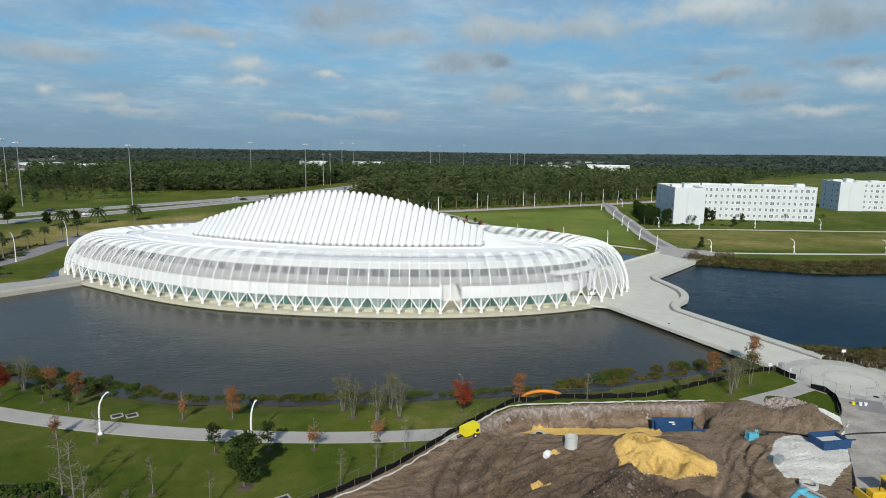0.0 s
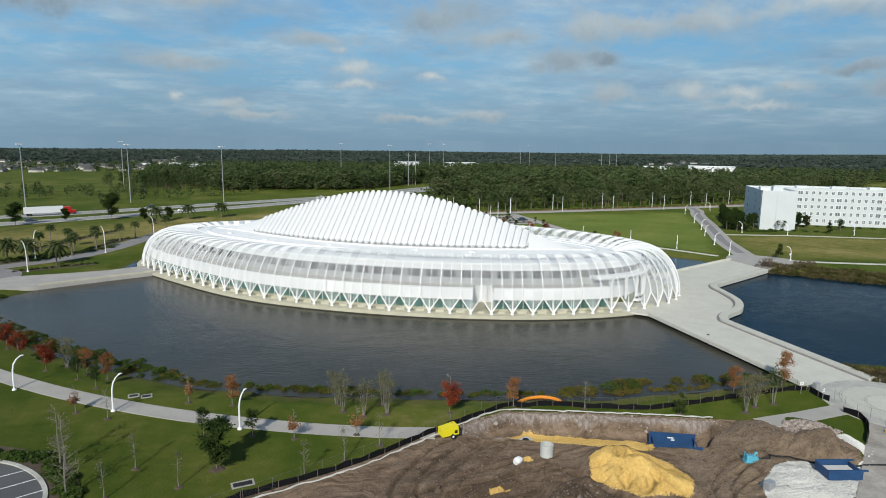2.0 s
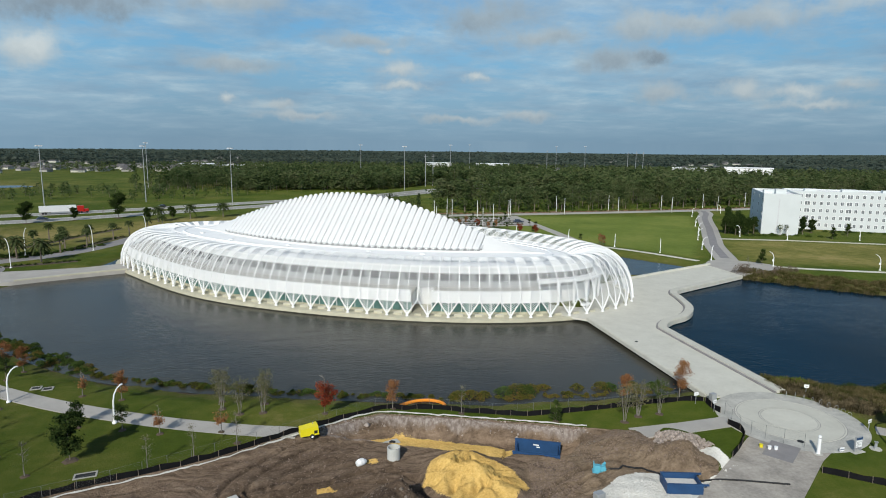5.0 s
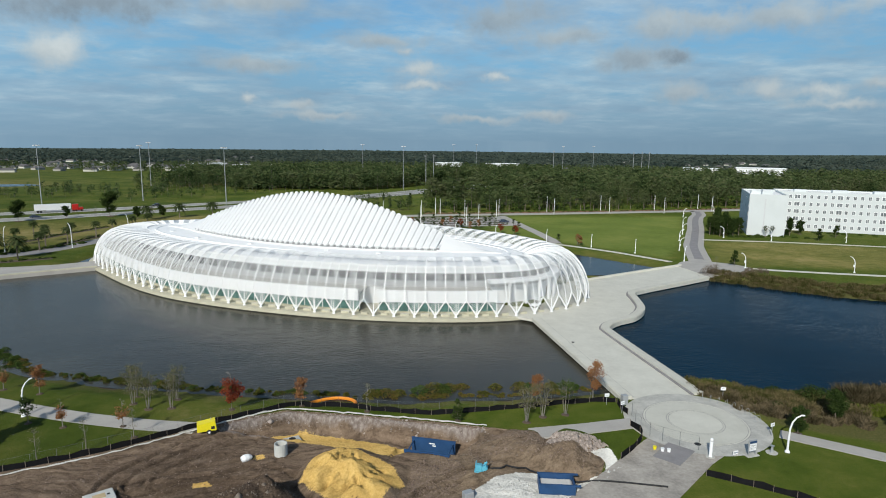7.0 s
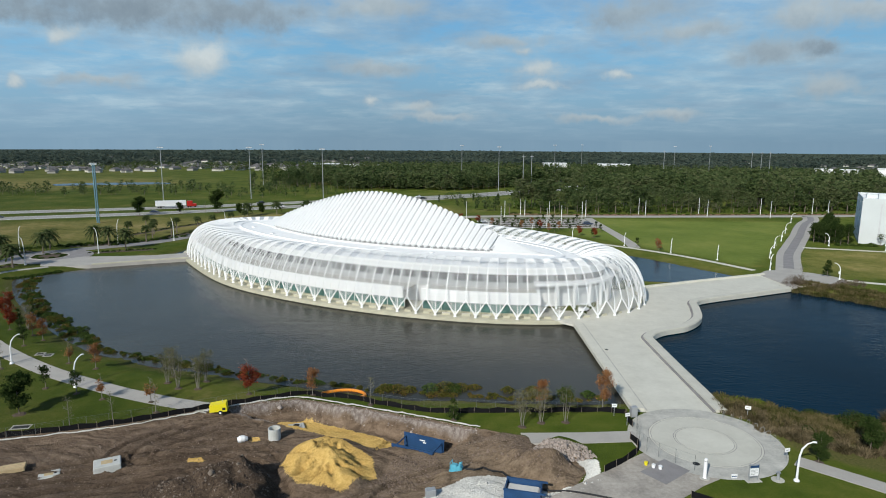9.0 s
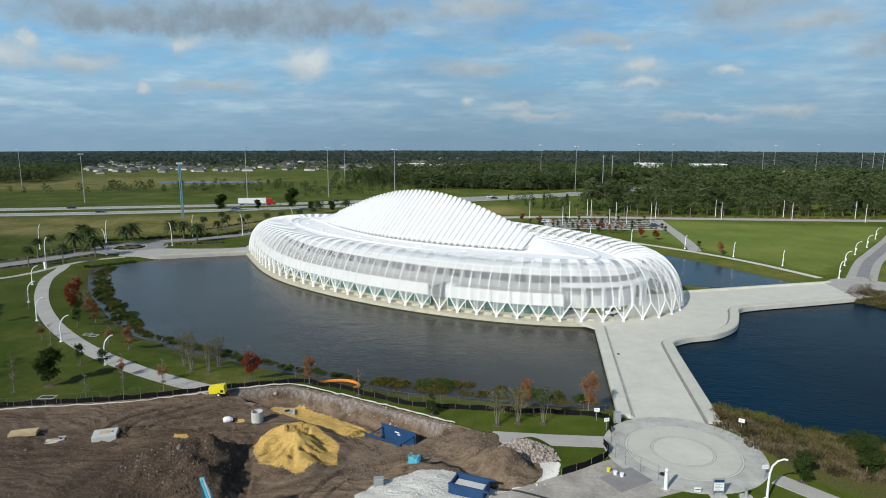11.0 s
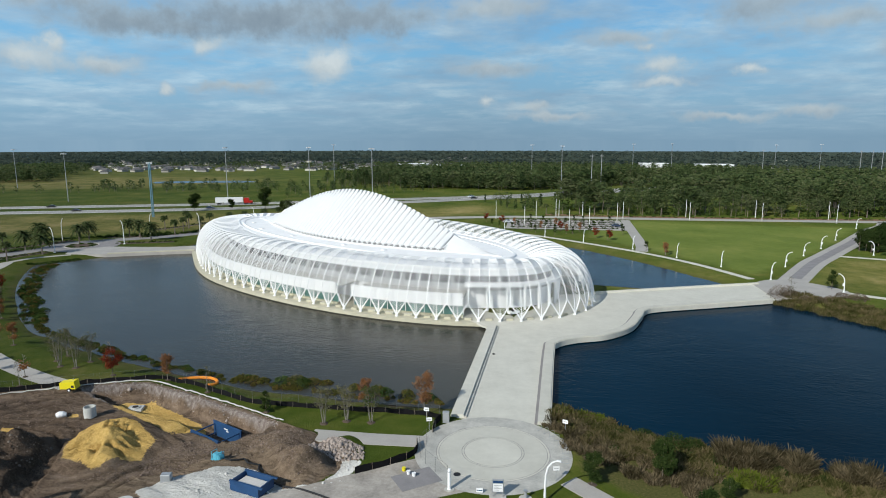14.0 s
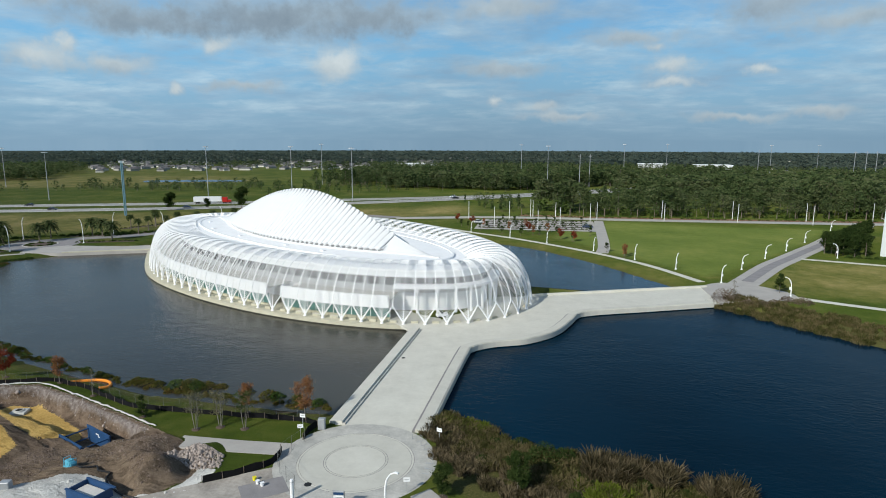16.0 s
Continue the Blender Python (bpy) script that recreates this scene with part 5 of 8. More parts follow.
def crowns(pts, h, per, spread, low, size):
    """Clump centres of n trees: a rounded, uneven crown between low*h and h."""
    n = len(pts)
    t = rng.rand(n, per)
    prof = np.sqrt(np.clip(np.sin(np.pi * (0.12 + 0.80 * t)), 0, 1)) * (1.05 - 0.35 * t)
    r = spread[:, None] * prof * np.sqrt(rng.rand(n, per)) * rng.uniform(0.7, 1.25, (n, per))
    ang = rng.rand(n, per) * 2 * np.pi
    x = pts[:, :1] + r * np.cos(ang)
    y = pts[:, 1:2] + r * np.sin(ang)
    z = h[:, None] * (low + (1 - low) * t) + fall(pts[:, 0], pts[:, 1])[:, None]
    return np.stack([x, y, z], -1).reshape(-1, 3), (size[:, None] * rng.uniform(0.6, 1.3, (n, per))).ravel()


def wood(name, label, region, count, h, per, material, spread=0.22, low=0.35, size=0.11, keep=None, bark=True):
    """A stand of trees scattered over a polygon."""
    p = np.array(region)
    lo, hi = p.min(0), p.max(0)
    pts = lo + rng.rand(count * 4, 2) * (hi - lo)
    pts = pts[signed(region, pts[:, 0], pts[:, 1]) > 0]
    if keep is not None:
        pts = pts[keep(pts[:, 0], pts[:, 1])]
    pts = pts[:count]
    n = len(pts)
    hh = rng.uniform(h[0], h[1], n) * (1 + 0.4 * value_noise(pts[:, 0], pts[:, 1], 23.0, 21))
    c, s = crowns(pts, hh, per, hh * spread * rng.uniform(0.45, 1.85, n) ** 1.3, low, hh * size)
    v, f = clumps(c, s)
    ob = stuff(name, label, "woods", v, f, material)
    if bark:
        v, f = trunks(pts, hh * 0.85, hh * 0.014)
        tr = stuff("trunks", "bare grey brown trunks", "", v, f, M_BARK)
        tr.parent = ob
    return ob


EDGE_N = smooth_line([(99, 337), (126, 317), (160, 316), (204, 319), (247, 325), (300, 334), (380, 352), (460, 372)], 10)
wood("pine_wood", "dense dark green pine and oak wood behind the road", EDGE_N + [(500, 425), (380, 405), (300, 384), (230, 372), (160, 366), (112, 366)], 430, (6.5, 14.5), 230, M_WOODS, spread=0.3, size=0.075, low=0.38, keep=lambda x, y: np.minimum(np.abs(signed(HWY_N + [(3000, 3000), (-3000, 3000)], x, y)), np.abs(signed(HWY_S + [(3000, 3000), (-3000, 3000)], x, y))) > 9)
wood("pine_wood", "tall pine wood beyond the motorway", [(-70, 462), (0, 452), (60, 452), (95, 470), (150, 520), (240, 590), (330, 700), (100, 700), (-60, 640), (-110, 520)], 900, (5, 14), 130, M_WOODS, spread=0.23, size=0.07, low=0.45)
wood("oak_trees", "scattered oaks on the motorway verge", [(60, 330), (110, 312), (130, 320), (120, 345), (80, 400), (60, 380)], 26, (4, 7), 90, M_WOODS, spread=0.34, low=0.2)
wood("understory_palms", "low palmetto scrub at the edge of the wood", EDGE_N + [(470, 380), (380, 360), (300, 341), (247, 331), (204, 325), (160, 322), (126, 322), (104, 342)], 520, (2, 5), 34, M_HEDGE, spread=0.4, low=0.05, size=0.22, bark=False)


def open_land(x, y):
    """Fields, ponds and clearings where no far trees stand."""
    d = np.hypot(x, y)
    az = np.degrees(np.arctan2(x, y))
    west = (az < -8.5) & (d < 800) & ~((az < -37) & (d > 640)) | (az < -3) & (d < 520)
    clear = value_noise(x, y, 170.0, 31) > 0.42
    town = (az > -36) & (az < -4) & (d > 740) & (d < 1350) & (value_noise(x, y, 60.0, 32) > -0.1)
    road = np.abs(signed(HWY_N + [(3000, 3000), (-3000, 3000)], x, y)) < 30
    mall = (np.hypot((x - 420) / 1.5, y - 760) < 70)
    return west | (clear & (d > 560)) | town | road | mall


def far_woods():
    n = 26000
    d = 1 / rng.uniform(1 / 4600, 1 / 470, n)
    az = np.radians(rng.uniform(-52, 82, n))
    x, y = d * np.sin(az), d * np.cos(az)
    ok = ~open_land(x, y) & (y > 300 + 0.35 * np.abs(x - 80))
    x, y, d = x[ok], y[ok], d[ok]
    pts = np.stack([x, y], 1)
    h = np.where(d < 900, rng.uniform(9, 14, len(x)), rng.uniform(6.5, 9.5, len(x))) * (1 + 0.15 * value_noise(x, y, 300.0, 33))
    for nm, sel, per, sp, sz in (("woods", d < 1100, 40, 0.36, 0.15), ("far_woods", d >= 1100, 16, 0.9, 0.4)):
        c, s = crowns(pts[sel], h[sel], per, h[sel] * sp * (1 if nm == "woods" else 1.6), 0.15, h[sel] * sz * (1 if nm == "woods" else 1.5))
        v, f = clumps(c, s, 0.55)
        # trees past 1100 m take the leaf colour with haze in it
        stuff(nm, "green woods that run to the horizon, haze tint on the far ones", "woods", v, f, M_WOODS if nm == "woods" else M_FAR_HAZE)


far_woods()


def field_trees():
    """Loose rows of oaks and palms on the far fields."""
    spots = [(-330 + 12 * i + rng.uniform(-4, 4), 375 + 2.4 * i + rng.uniform(-5, 5)) for i in range(26)]
    spots += [(rng.uniform(-190, -60), rng.uniform(400, 470)) for _ in range(45)]
    spots += [(rng.uniform(-260, -150), rng.uniform(395, 440)) for _ in range(30)]
    spots += [(-75 + 6 * i, 380 + 5.0 * i + rng.uniform(-3, 3)) for i in range(14)]
    pts = np.array(spots)
    h = rng.uniform(4.5, 8, len(pts))
    c, s = crowns(pts, h, 60, h * 0.42, 0.2, h * 0.13)
    v, f = clumps(c, s)
    ob = stuff("field_trees", "loose groups of small trees on the far fields", "trees", v, f, M_WOODS)
    v, f = trunks(pts, h * 0.6, h * 0.02)
    stuff("trunks", "grey trunks", "", v, f, M_BARK).parent = ob


field_trees()

# far pond
thing("water_pond", "small blue pond on the far fields", "pond", geo=Geo().prism(smooth_line([(-262, 500), (-225, 512), (-180, 530), (-195, 548), (-240, 540), (-275, 520), (-262, 500)], 8)[:-1], -2.4, -0.95), material=M_WATER_E, kind="structure")


def house(x, y, w, d, h, rot, mat_wall, label="small far house with a pitched roof"):
    ob = thing("house", label, "house", pose(x, y, float(fall(x, y)), 0, 0, rot), group="far houses")
    part("wall", Geo().box(-w / 2, -d / 2, -0.2, w / 2, d / 2, h), mat_wall, ob)
    o = 0.5
    v = [(-w / 2 - o, -d / 2 - o, h), (w / 2 + o, -d / 2 - o, h), (w / 2 + o, d / 2 + o, h), (-w / 2 - o, d / 2 + o, h), (-w / 2 + d * 0.3, 0, h + d * 0.26), (w / 2 - d * 0.3, 0, h + d * 0.26)]
    part("roof", Geo().add(v, [(0, 1, 5, 4), (1, 2, 5), (2, 3, 4, 5), (3, 0, 4), (3, 2, 1, 0)]), M_ROOFTILE, ob)
    return ob


proto = [house(-300, 900, 13, 9, 2.6, 10, M_TERRACE), house(-280, 930, 15, 9, 2.6, 60, M_DECK)]
for i in range(240):
    a, dd = math.radians(rng.uniform(-36, -5)), 1 / rng.uniform(1 / 1800, 1 / 830)
    x, y = dd * math.sin(a), dd * math.cos(a)
    copy_thing(proto[i % 2], pose(x, y, float(fall(x, y)), 0, 0, rng.uniform(0, 180)))
for i in range(40):
    a, dd = math.radians(rng.uniform(12, 40)), rng.uniform(900, 1900)
    x, y = dd * math.sin(a), dd * math.cos(a)
    copy_thing(proto[i % 2], pose(x, y, float(fall(x, y)), 0, 0, rng.uniform(0, 180)))


def shed(x, y, w, d, h, rot):
    ob = thing("warehouse", "long low white warehouse beyond the woods", "warehouse", pose(x, y, float(fall(x, y)), 0, 0, rot), group="far warehouses")
    part("wall", Geo().box(-w / 2, -d / 2, -0.2, w / 2, d / 2, h - 0.6), M_STUCCO, ob)
    part("roof", Geo().box(-w / 2 - 0.8, -d / 2 - 0.8, h - 0.6, w / 2 + 0.8, d / 2 + 0.8, h, bevel=0.2), M_ROOF, ob)


for a in ((640, 770, 62, 24, 10, -35), (600, 850, 50, 22, 7, -35), (330, 1000, 50, 30, 7.5, 0), (250, 1060, 40, 24, 7, 10), (-60, 900, 50, 24, 6.5, 20), (-130, 960, 44, 22, 6.5, 30)):
    shed(*a)

# ---- lamps and masts ----
def lamp(h=4.9, arm=1.0, label="white tapering street lamp with a bent arm", box=False):
    ob = thing("street_lamp", label, "street lamp", group="campus lamps")
    part("base_plate", Geo().tube([(0, 0, 0.0), (0, 0, 0.14), (0, 0, 0.3)], [0.32, 0.3, 0.14], 10), M_WHITE, ob)
    pts = [(0, 0, 0.28), (0, 0, h * 0.35), (0.06 * arm, 0, h * 0.62), (0.3 * arm, 0, h * 0.8), (0.85 * arm, 0, h * 0.93), (1.55 * arm, 0, h)]
    part("pole", Geo().tube(pts, [0.135, 0.12, 0.11, 0.1, 0.09, 0.075], 8, up=(0, 1, 0)), M_WHITE, ob)
    part("lamp_head", Geo().box(1.45 * arm, -0.13, h - 0.06, 2.0 * arm, 0.13, h + 0.06, bevel=0.03), M_WHITE, ob)
    if box:
        part("speaker_box", Geo().box(0.12, -0.16, h * 0.36, 0.42, 0.16, h * 0.5, bevel=0.03), M_WHITE, ob)
    return ob


def lamp_row(proto, spots):
    for i, (x, y, r) in enumerate(spots):
        m = pose(x, y, 0.02, 0, 0, r)
        if i == 0:
            proto.matrix_basis = m
        else:
            copy_thing(proto, m)


lamp_row(lamp(4.9, 0.8), [(-7.6, 82.9, 45), (9.1, 73.1, 55), (-23.1, 94.3, 40), (-37.1, 107.4, 40), (-51.0, 123.7, 35), (105.9, 48.3, -15)])
lamp_row(lamp(8.6, 0.45, "tall white road lamp with a short bent arm"), [(-67.4, 147, 20), (-61.5, 166, 200), (-50.6, 186.3, 200), (-37.4, 214, 200), (-78, 187.7, 30), (-55.3, 207.5, 30), (-92, 172, 30), (-27, 240, 200)])
lamp_row(lamp(4.6, 0.8, "white bent lamp with a small box on its pole", True), [(100.2, 233.5, 60), (114.8, 224, 60), (131.2, 210, 60), (143.5, 196.2, 60), (153.9, 182.8, 60), (163, 167, 40), (172.8, 186.5, -30), (184.8, 207, -30), (196, 223.5, -30), (208.9, 245, -30), (230.7, 281, -30), (256, 292.8, 150), (207.9, 212.6, 150), (176.1, 154.5, 160), (83.2, 244, 60), (250, 196, 100), (236, 131, 110), (205, 144, 110), (222, 202.5, 110), (277, 183, 110)])


post = thing("marker_post", "square white post where the footpath meets the road", "post", pose(-63.6, 142.4, 0.0))
part("shaft", Geo().box(-0.28, -0.28, -0.1, 0.28, 0.28, 2.0, bevel=0.03), M_WHITE, post)
part("cap", Geo().box(-0.34, -0.34, 2.0, 0.34, 0.34, 2.14, bevel=0.03), M_WHITE, post)


def tall_pole(h=8.5):
    ob = thing("light_pole", "tall plain white lighting pole by the road", "lamp post", group="road poles")
    part("base", Geo().tube([(0, 0, -0.05), (0, 0, 0.6)], [0.3, 0.28], 8), M_CURB, ob)
    part("pole", Geo().tube([(0, 0, 0.5), (0, 0, h)], [0.14, 0.09], 8), M_WHITE, ob)
    part("lamp_head", Geo().box(-0.1, -0.18, h - 0.05, 0.7, 0.18, h + 0.12, bevel=0.03), M_POLE, ob)
    return ob


poles = [(75, 288), (94.2, 291), (103.5, 304), (116.1, 290), (105, 298.5), (132, 288), (135.3, 295.5), (166.7, 310.9), (166, 297.5), (199.7, 314.5), (199, 301.5), (231.8, 313), (230, 299), (262, 318), (262, 304), (295, 324), (295, 310), (328, 330), (90.2, 265), (109.7, 256), (118.6, 270)]
lamp_row(tall_pole(), [(x, y, 90 if i % 2 else 270) for i, (x, y) in enumerate(poles)])


def high_mast(x, y, h, r=0.28):
    ob = thing("high_mast", "tall steel motorway light mast", "light mast", pose(x, y, float(fall(x, y))), group="motorway masts")
    part("pole", Geo().tube([(0, 0, -0.2), (0, 0, h)], [r, r * 0.5], 8), M_POLE, ob)
    part("lamp_ring", Geo().tube([(1.3 * math.cos(a), 1.3 * math.sin(a), h - 0.3) for a in np.linspace(0, 2 * math.pi, 13)], 0.14, 5, cap=False), M_POLE, ob)
    for k in range(6):
        a = k * math.pi / 3
        part("luminaire", Geo().box(1.1, -0.25, h - 0.75, 1.7, 0.25, h - 0.35, pose(0, 0, 0, 0, 0, math.degrees(a))), M_WHITE, ob)


for x, y, h in ((-196.8, 324, 30), (-104, 352, 33.5), (-62, 385, 33.5), (-10, 360, 33), (-88, 500, 35), (78, 560, 35), (105, 470, 34), (230, 760, 37), (330, 720, 36), (400, 790, 37), (-330, 420, 32), (170, 600, 36)):
    high_mast(x, y, h)


def utility_pole(x, y, h):
    ob = thing("utility_pole", "bare grey utility pole over the woods", "utility pole", pose(x, y, float(fall(x, y))), group="utility poles")
    part("pole", Geo().tube([(0, 0, -0.2), (0, 0, h)], [0.32, 0.2], 7), M_POLE, ob)
    part("cross_arm", Geo().box(-1.6, -0.12, h - 1.6, 1.6, 0.12, h - 1.3), M_POLE, ob)


for x, y, h in ((129, 512, 27), (137, 520, 27), (366, 607, 31), (374, 604, 31), (381, 601.5, 31), (318, 720, 31)):
    utility_pole(x, y, h)

mast = thing("sign_mast", "tall teal twin-tube sign mast", "mast", pose(-93, 262, 0))
part("tube", Geo().tube([(-0.42, 0, -0.1), (-0.42, 0, 27)], 0.3, 10), M_TEALPOLE, mast)
part("tube", Geo().tube([(0.42, 0, -0.1), (0.42, 0, 27)], 0.3, 10), M_TEALPOLE, mast)
part("cap_plate", Geo().box(-1.6, -0.2, 26.2, 1.6, 0.2, 27.1), M_POLE, mast)


# ---- trees ----
def bough(g, a, b, r0, r1, bend=0.08, rr=random):
    a, b = Vector(a), Vector(b)
    m = (a + b) / 2 + Vector((rr.uniform(-1, 1), rr.uniform(-1, 1), rr.uniform(0, 1))) * (b - a).length * bend
    g.tube([a, m, b], [r0, (r0 + r1) / 2, r1], 5, cap=False)


def leaf_mesh(name, centres, size, material, squash=0.9):
    v, f = clumps(np.array(centres, float), np.array([size * random.uniform(0.6, 1.35) for _ in centres]), squash)
    return Geo().add(v.tolist(), f.tolist()).mesh(name, material)


def mulch(ob, r):
    g = Geo()
    n = 14
    ring = [(r * random.uniform(0.85, 1.15) * math.cos(2 * math.pi * i / n), r * random.uniform(0.85, 1.15) * math.sin(2 * math.pi * i / n)) for i in range(n)]
    v = [(x, y, -0.02) for x, y in ring] + [(x * 0.6, y * 0.6, 0.14) for x, y in ring]
    g.add(v, [(i, (i + 1) % n, n + (i + 1) % n, n + i) for i in range(n)] + [tuple(range(n, 2 * n))])
    part("mulch_ring", g, M_MULCH, ob, "brown bark mulch ring")


def make_tree(label, h, crown, leaf=None, count=200, size=0.3, stems=1, bare=0.0, low=0.35, bark=None, spread=0.22, ring=0.5, seed=1, conical=False):
    """A tree: trunk or stems, limbs and twigs, and a crown of single leaf clumps round the twig ends."""
    random.seed(seed)
    ob = thing("tree", label, "tree")
    wood_g = Geo()
    ends = []
    for s in range(stems):
        a = 2 * math.pi * s / max(1, stems) + random.uniform(-0.4, 0.4)
        off = 0.0 if stems == 1 else 0.18 * h
        base = Vector((0.0 if stems == 1 else 0.12 * math.cos(a), 0.0 if stems == 1 else 0.12 * math.sin(a), -0.1))
        top = Vector((off * math.cos(a) * random.uniform(0.5, 1), off * math.sin(a) * random.uniform(0.5, 1), h * random.uniform(0.86, 1.0)))
        pts = [base.lerp(top, t) + Vector((random.uniform(-1, 1), random.uniform(-1, 1), 0)) * 0.012 * h * (t > 0) for t in (0, 0.25, 0.5, 0.75, 1.0)]
        r = h * (0.015 if stems == 1 else 0.0085)
        wood_g.tube(pts, [r, r * 0.8, r * 0.6, r * 0.38, r * 0.12], 6)
        for k in range(18 if stems == 1 else 9):
            t = random.uniform(low, 0.96)
            i = min(3, int(t * 4))
            p = pts[i].lerp(pts[i + 1], t * 4 - i)
            ang = random.uniform(0, 2 * math.pi)
            f = (1.15 - t) if conical else math.sqrt(max(0.05, math.sin(math.pi * min(1, (t - low) / (1 - low) * 0.75 + 0.25))))
            ln = h * spread * f * random.uniform(0.7, 1.15)
            q = p + Vector((math.cos(ang) * ln, math.sin(ang) * ln, ln * random.uniform(0.25, 0.9)))
            bough(wood_g, p, q, r * 0.28, r * 0.06)
            ends.append((p, q))
            for _ in range(3):
                u = random.uniform(0.35, 0.9)
                w = p.lerp(q, u) + Vector((random.uniform(-1, 1), random.uniform(-1, 1), random.uniform(-0.1, 1))) * ln * 0.42
                bough(wood_g, p.lerp(q, u), w, r * 0.15, r * 0.04)
                ends.append((p.lerp(q, u), w))
    part("trunk", wood_g, bark or M_BARK, ob)
    if leaf:
        cs = []
        limit = h * (1 - bare)
        while len(cs) < count:
            p, q = random.choice(ends)
            c = p.lerp(q, random.uniform(0.25, 1.1)) + Vector((random.gauss(0, 1), random.gauss(0, 1), random.gauss(0, 0.8))) * h * 0.04
            if c.z < limit + random.uniform(-0.08, 0.08) * h:
                cs.append(c)
        part("crown", leaf_mesh("crown", cs, size, leaf), None, ob)
    if ring:
        mulch(ob, ring)
    return ob


T = {
    "oak": make_tree("dense dark green live oak on the lawn", 6.2, "round", M_OAK, 5200, 0.2, low=0.2, spread=0.25, ring=0.9, seed=3),
    "young": make_tree("young green tree in a mulch ring", 4.0, "round", M_OAK, 700, 0.16, low=0.3, spread=0.2, seed=4),
    "red": make_tree("maple with bright red leaves and bare top twigs", 5.6, "round", M_RED, 1700, 0.17, low=0.25, bare=0.25, spread=0.27, bark=M_BARK, seed=5),
    "rust": make_tree("young cypress with rust brown needles", 4.6, "cone", M_RUST, 1500, 0.13, low=0.3, spread=0.21, bark=M_BARK_PALE, seed=6),
    "tallrust": make_tree("tall cypress turning tan and rust", 6.4, "cone", M_RUST, 2000, 0.14, low=0.3, spread=0.2, bark=M_BARK_PALE, seed=16),
    "thinrust": make_tree("sapling with rust leaves below bare twigs", 4.6, "round", M_RUST, 420, 0.14, low=0.3, bare=0.42, spread=0.17, bark=M_BARK_PALE, seed=7),
    "bare": make_tree("bare grey sapling in a mulch ring", 4.4, "round", M_TAN, 130, 0.1, low=0.3, spread=0.16, bark=M_BARK_PALE, seed=8),
    "bigbare": make_tree("bare pale tree beside the shrub bed", 7.0, "round", M_TAN, 260, 0.12, low=0.25, spread=0.22, bark=M_BARK_PALE, ring=0, seed=9),
    "birch": make_tree("multi-stemmed pale tree with thin faded leaves", 5.6, "round", M_TAN, 750, 0.13, stems=5, low=0.35, spread=0.16, bark=M_BARK_PALE, ring=0.6, seed=10),
    "birchgreen": make_tree("multi-stemmed tree with thin green leaves", 5.2, "round", M_GREEN, 700, 0.14, stems=4, low=0.45, spread=0.18, bark=M_BARK_PALE, ring=0.6, seed=11),
    "pine": make_tree("dark green young pine", 6.0, "cone", M_OAK, 2600, 0.2, low=0.18, spread=0.3, ring=0, seed=12, conical=True),
    "campus": make_tree("bushy conical green pine beside the hall", 8.6, "cone", M_OAK, 3800, 0.27, low=0.1, spread=0.27, ring=0, seed=23, conical=True),
    "greencone": make_tree("small dark green holly", 3.4, "cone", M_OAK, 900, 0.15, low=0.12, spread=0.26, seed=13, conical=True),
}
PLANTED = {
    "oak": ((7.0, 63.5, 0), (-46, 96, 60)),
    "young": ((4.8, 72.6, 0), (10.7, 70.7, 50), (-11.9, 92.3, 90), (-15.5, 96.8, 20), (-30, 92, 70)),
    "red": ((36.5, 71.2, 0), (-21.3, 102, 70), (-27.5, 109.5, 140), (-31.5, 116, 200)),
    "rust": ((7.8, 81, 0), (-14.7, 99, 80), (46.0, 71.6, 160), (80.0, 67.8, 200), (-11.4, 96.9, 250)),
    "tallrust": ((88.7, 67.6, 0),),
    "thinrust": ((-12.3, 83.6, 0), (15.7, 68.7, 60), (23.3, 67.8, 120), (1.8, 83.5, 200)),
    "bare": ((-7.8, 80.6, 0), (-1.8, 65.9, 40), (21.0, 61.6, 80), (25.6, 64.4, 120), (16.4, 59.6, 160), (3.4, 60.6, 200), (-3.7, 60.2, 30), (55.2, 67.9, 240), (-33, 103, 20)),
    "bigbare": ((-8.9, 66.6, 0), (-10.2, 69.2, 110), (-7.4, 61.4, 220)),
    "birch": ((21.9, 78.2, 0), (22.4, 75.2, 40), (25.0, 73.0, 80), (28.1, 76.1, 120), (28.1, 72.9, 170), (-18.8, 103.6, 210), (76.4, 61.2, 250), (79.1, 62.5, 20)),
    "birchgreen": ((82.5, 62.7, 0),),
    "pine": ((121, 44, 220),),
    "campus": ((207, 221, 0), (209, 217, 40), (212.5, 224.5, 80), (216, 230, 120), (220, 236, 160), (224, 242.5, 200), (228, 248.5, 240), (232, 254.5, 280), (212, 219, 320), (216, 222.5, 20), (219, 227.5, 60), (222.5, 233.5, 100), (214, 215.5, 140), (218, 217.5, 10), (226, 238.5, 50), (209.5, 222, 90), (240.5, 215.5, 130), (236, 259, 170)),
    "greencone": ((67.2, 63.0, 0), (-24, 108.5, 100)),
}


def stand(z_of, table, protos):
    for key, spots in table.items():
        for i, (x, y, r) in enumerate(spots):
            m = pose(x, y, z_of(x, y), 0, 0, r)
            if i == 0:
                protos[key].matrix_basis = m
            else:
                copy_thing(protos[key], m @ Matrix.Diagonal((1, 1, 1, 1)))


stand(ground_z, PLANTED, T)


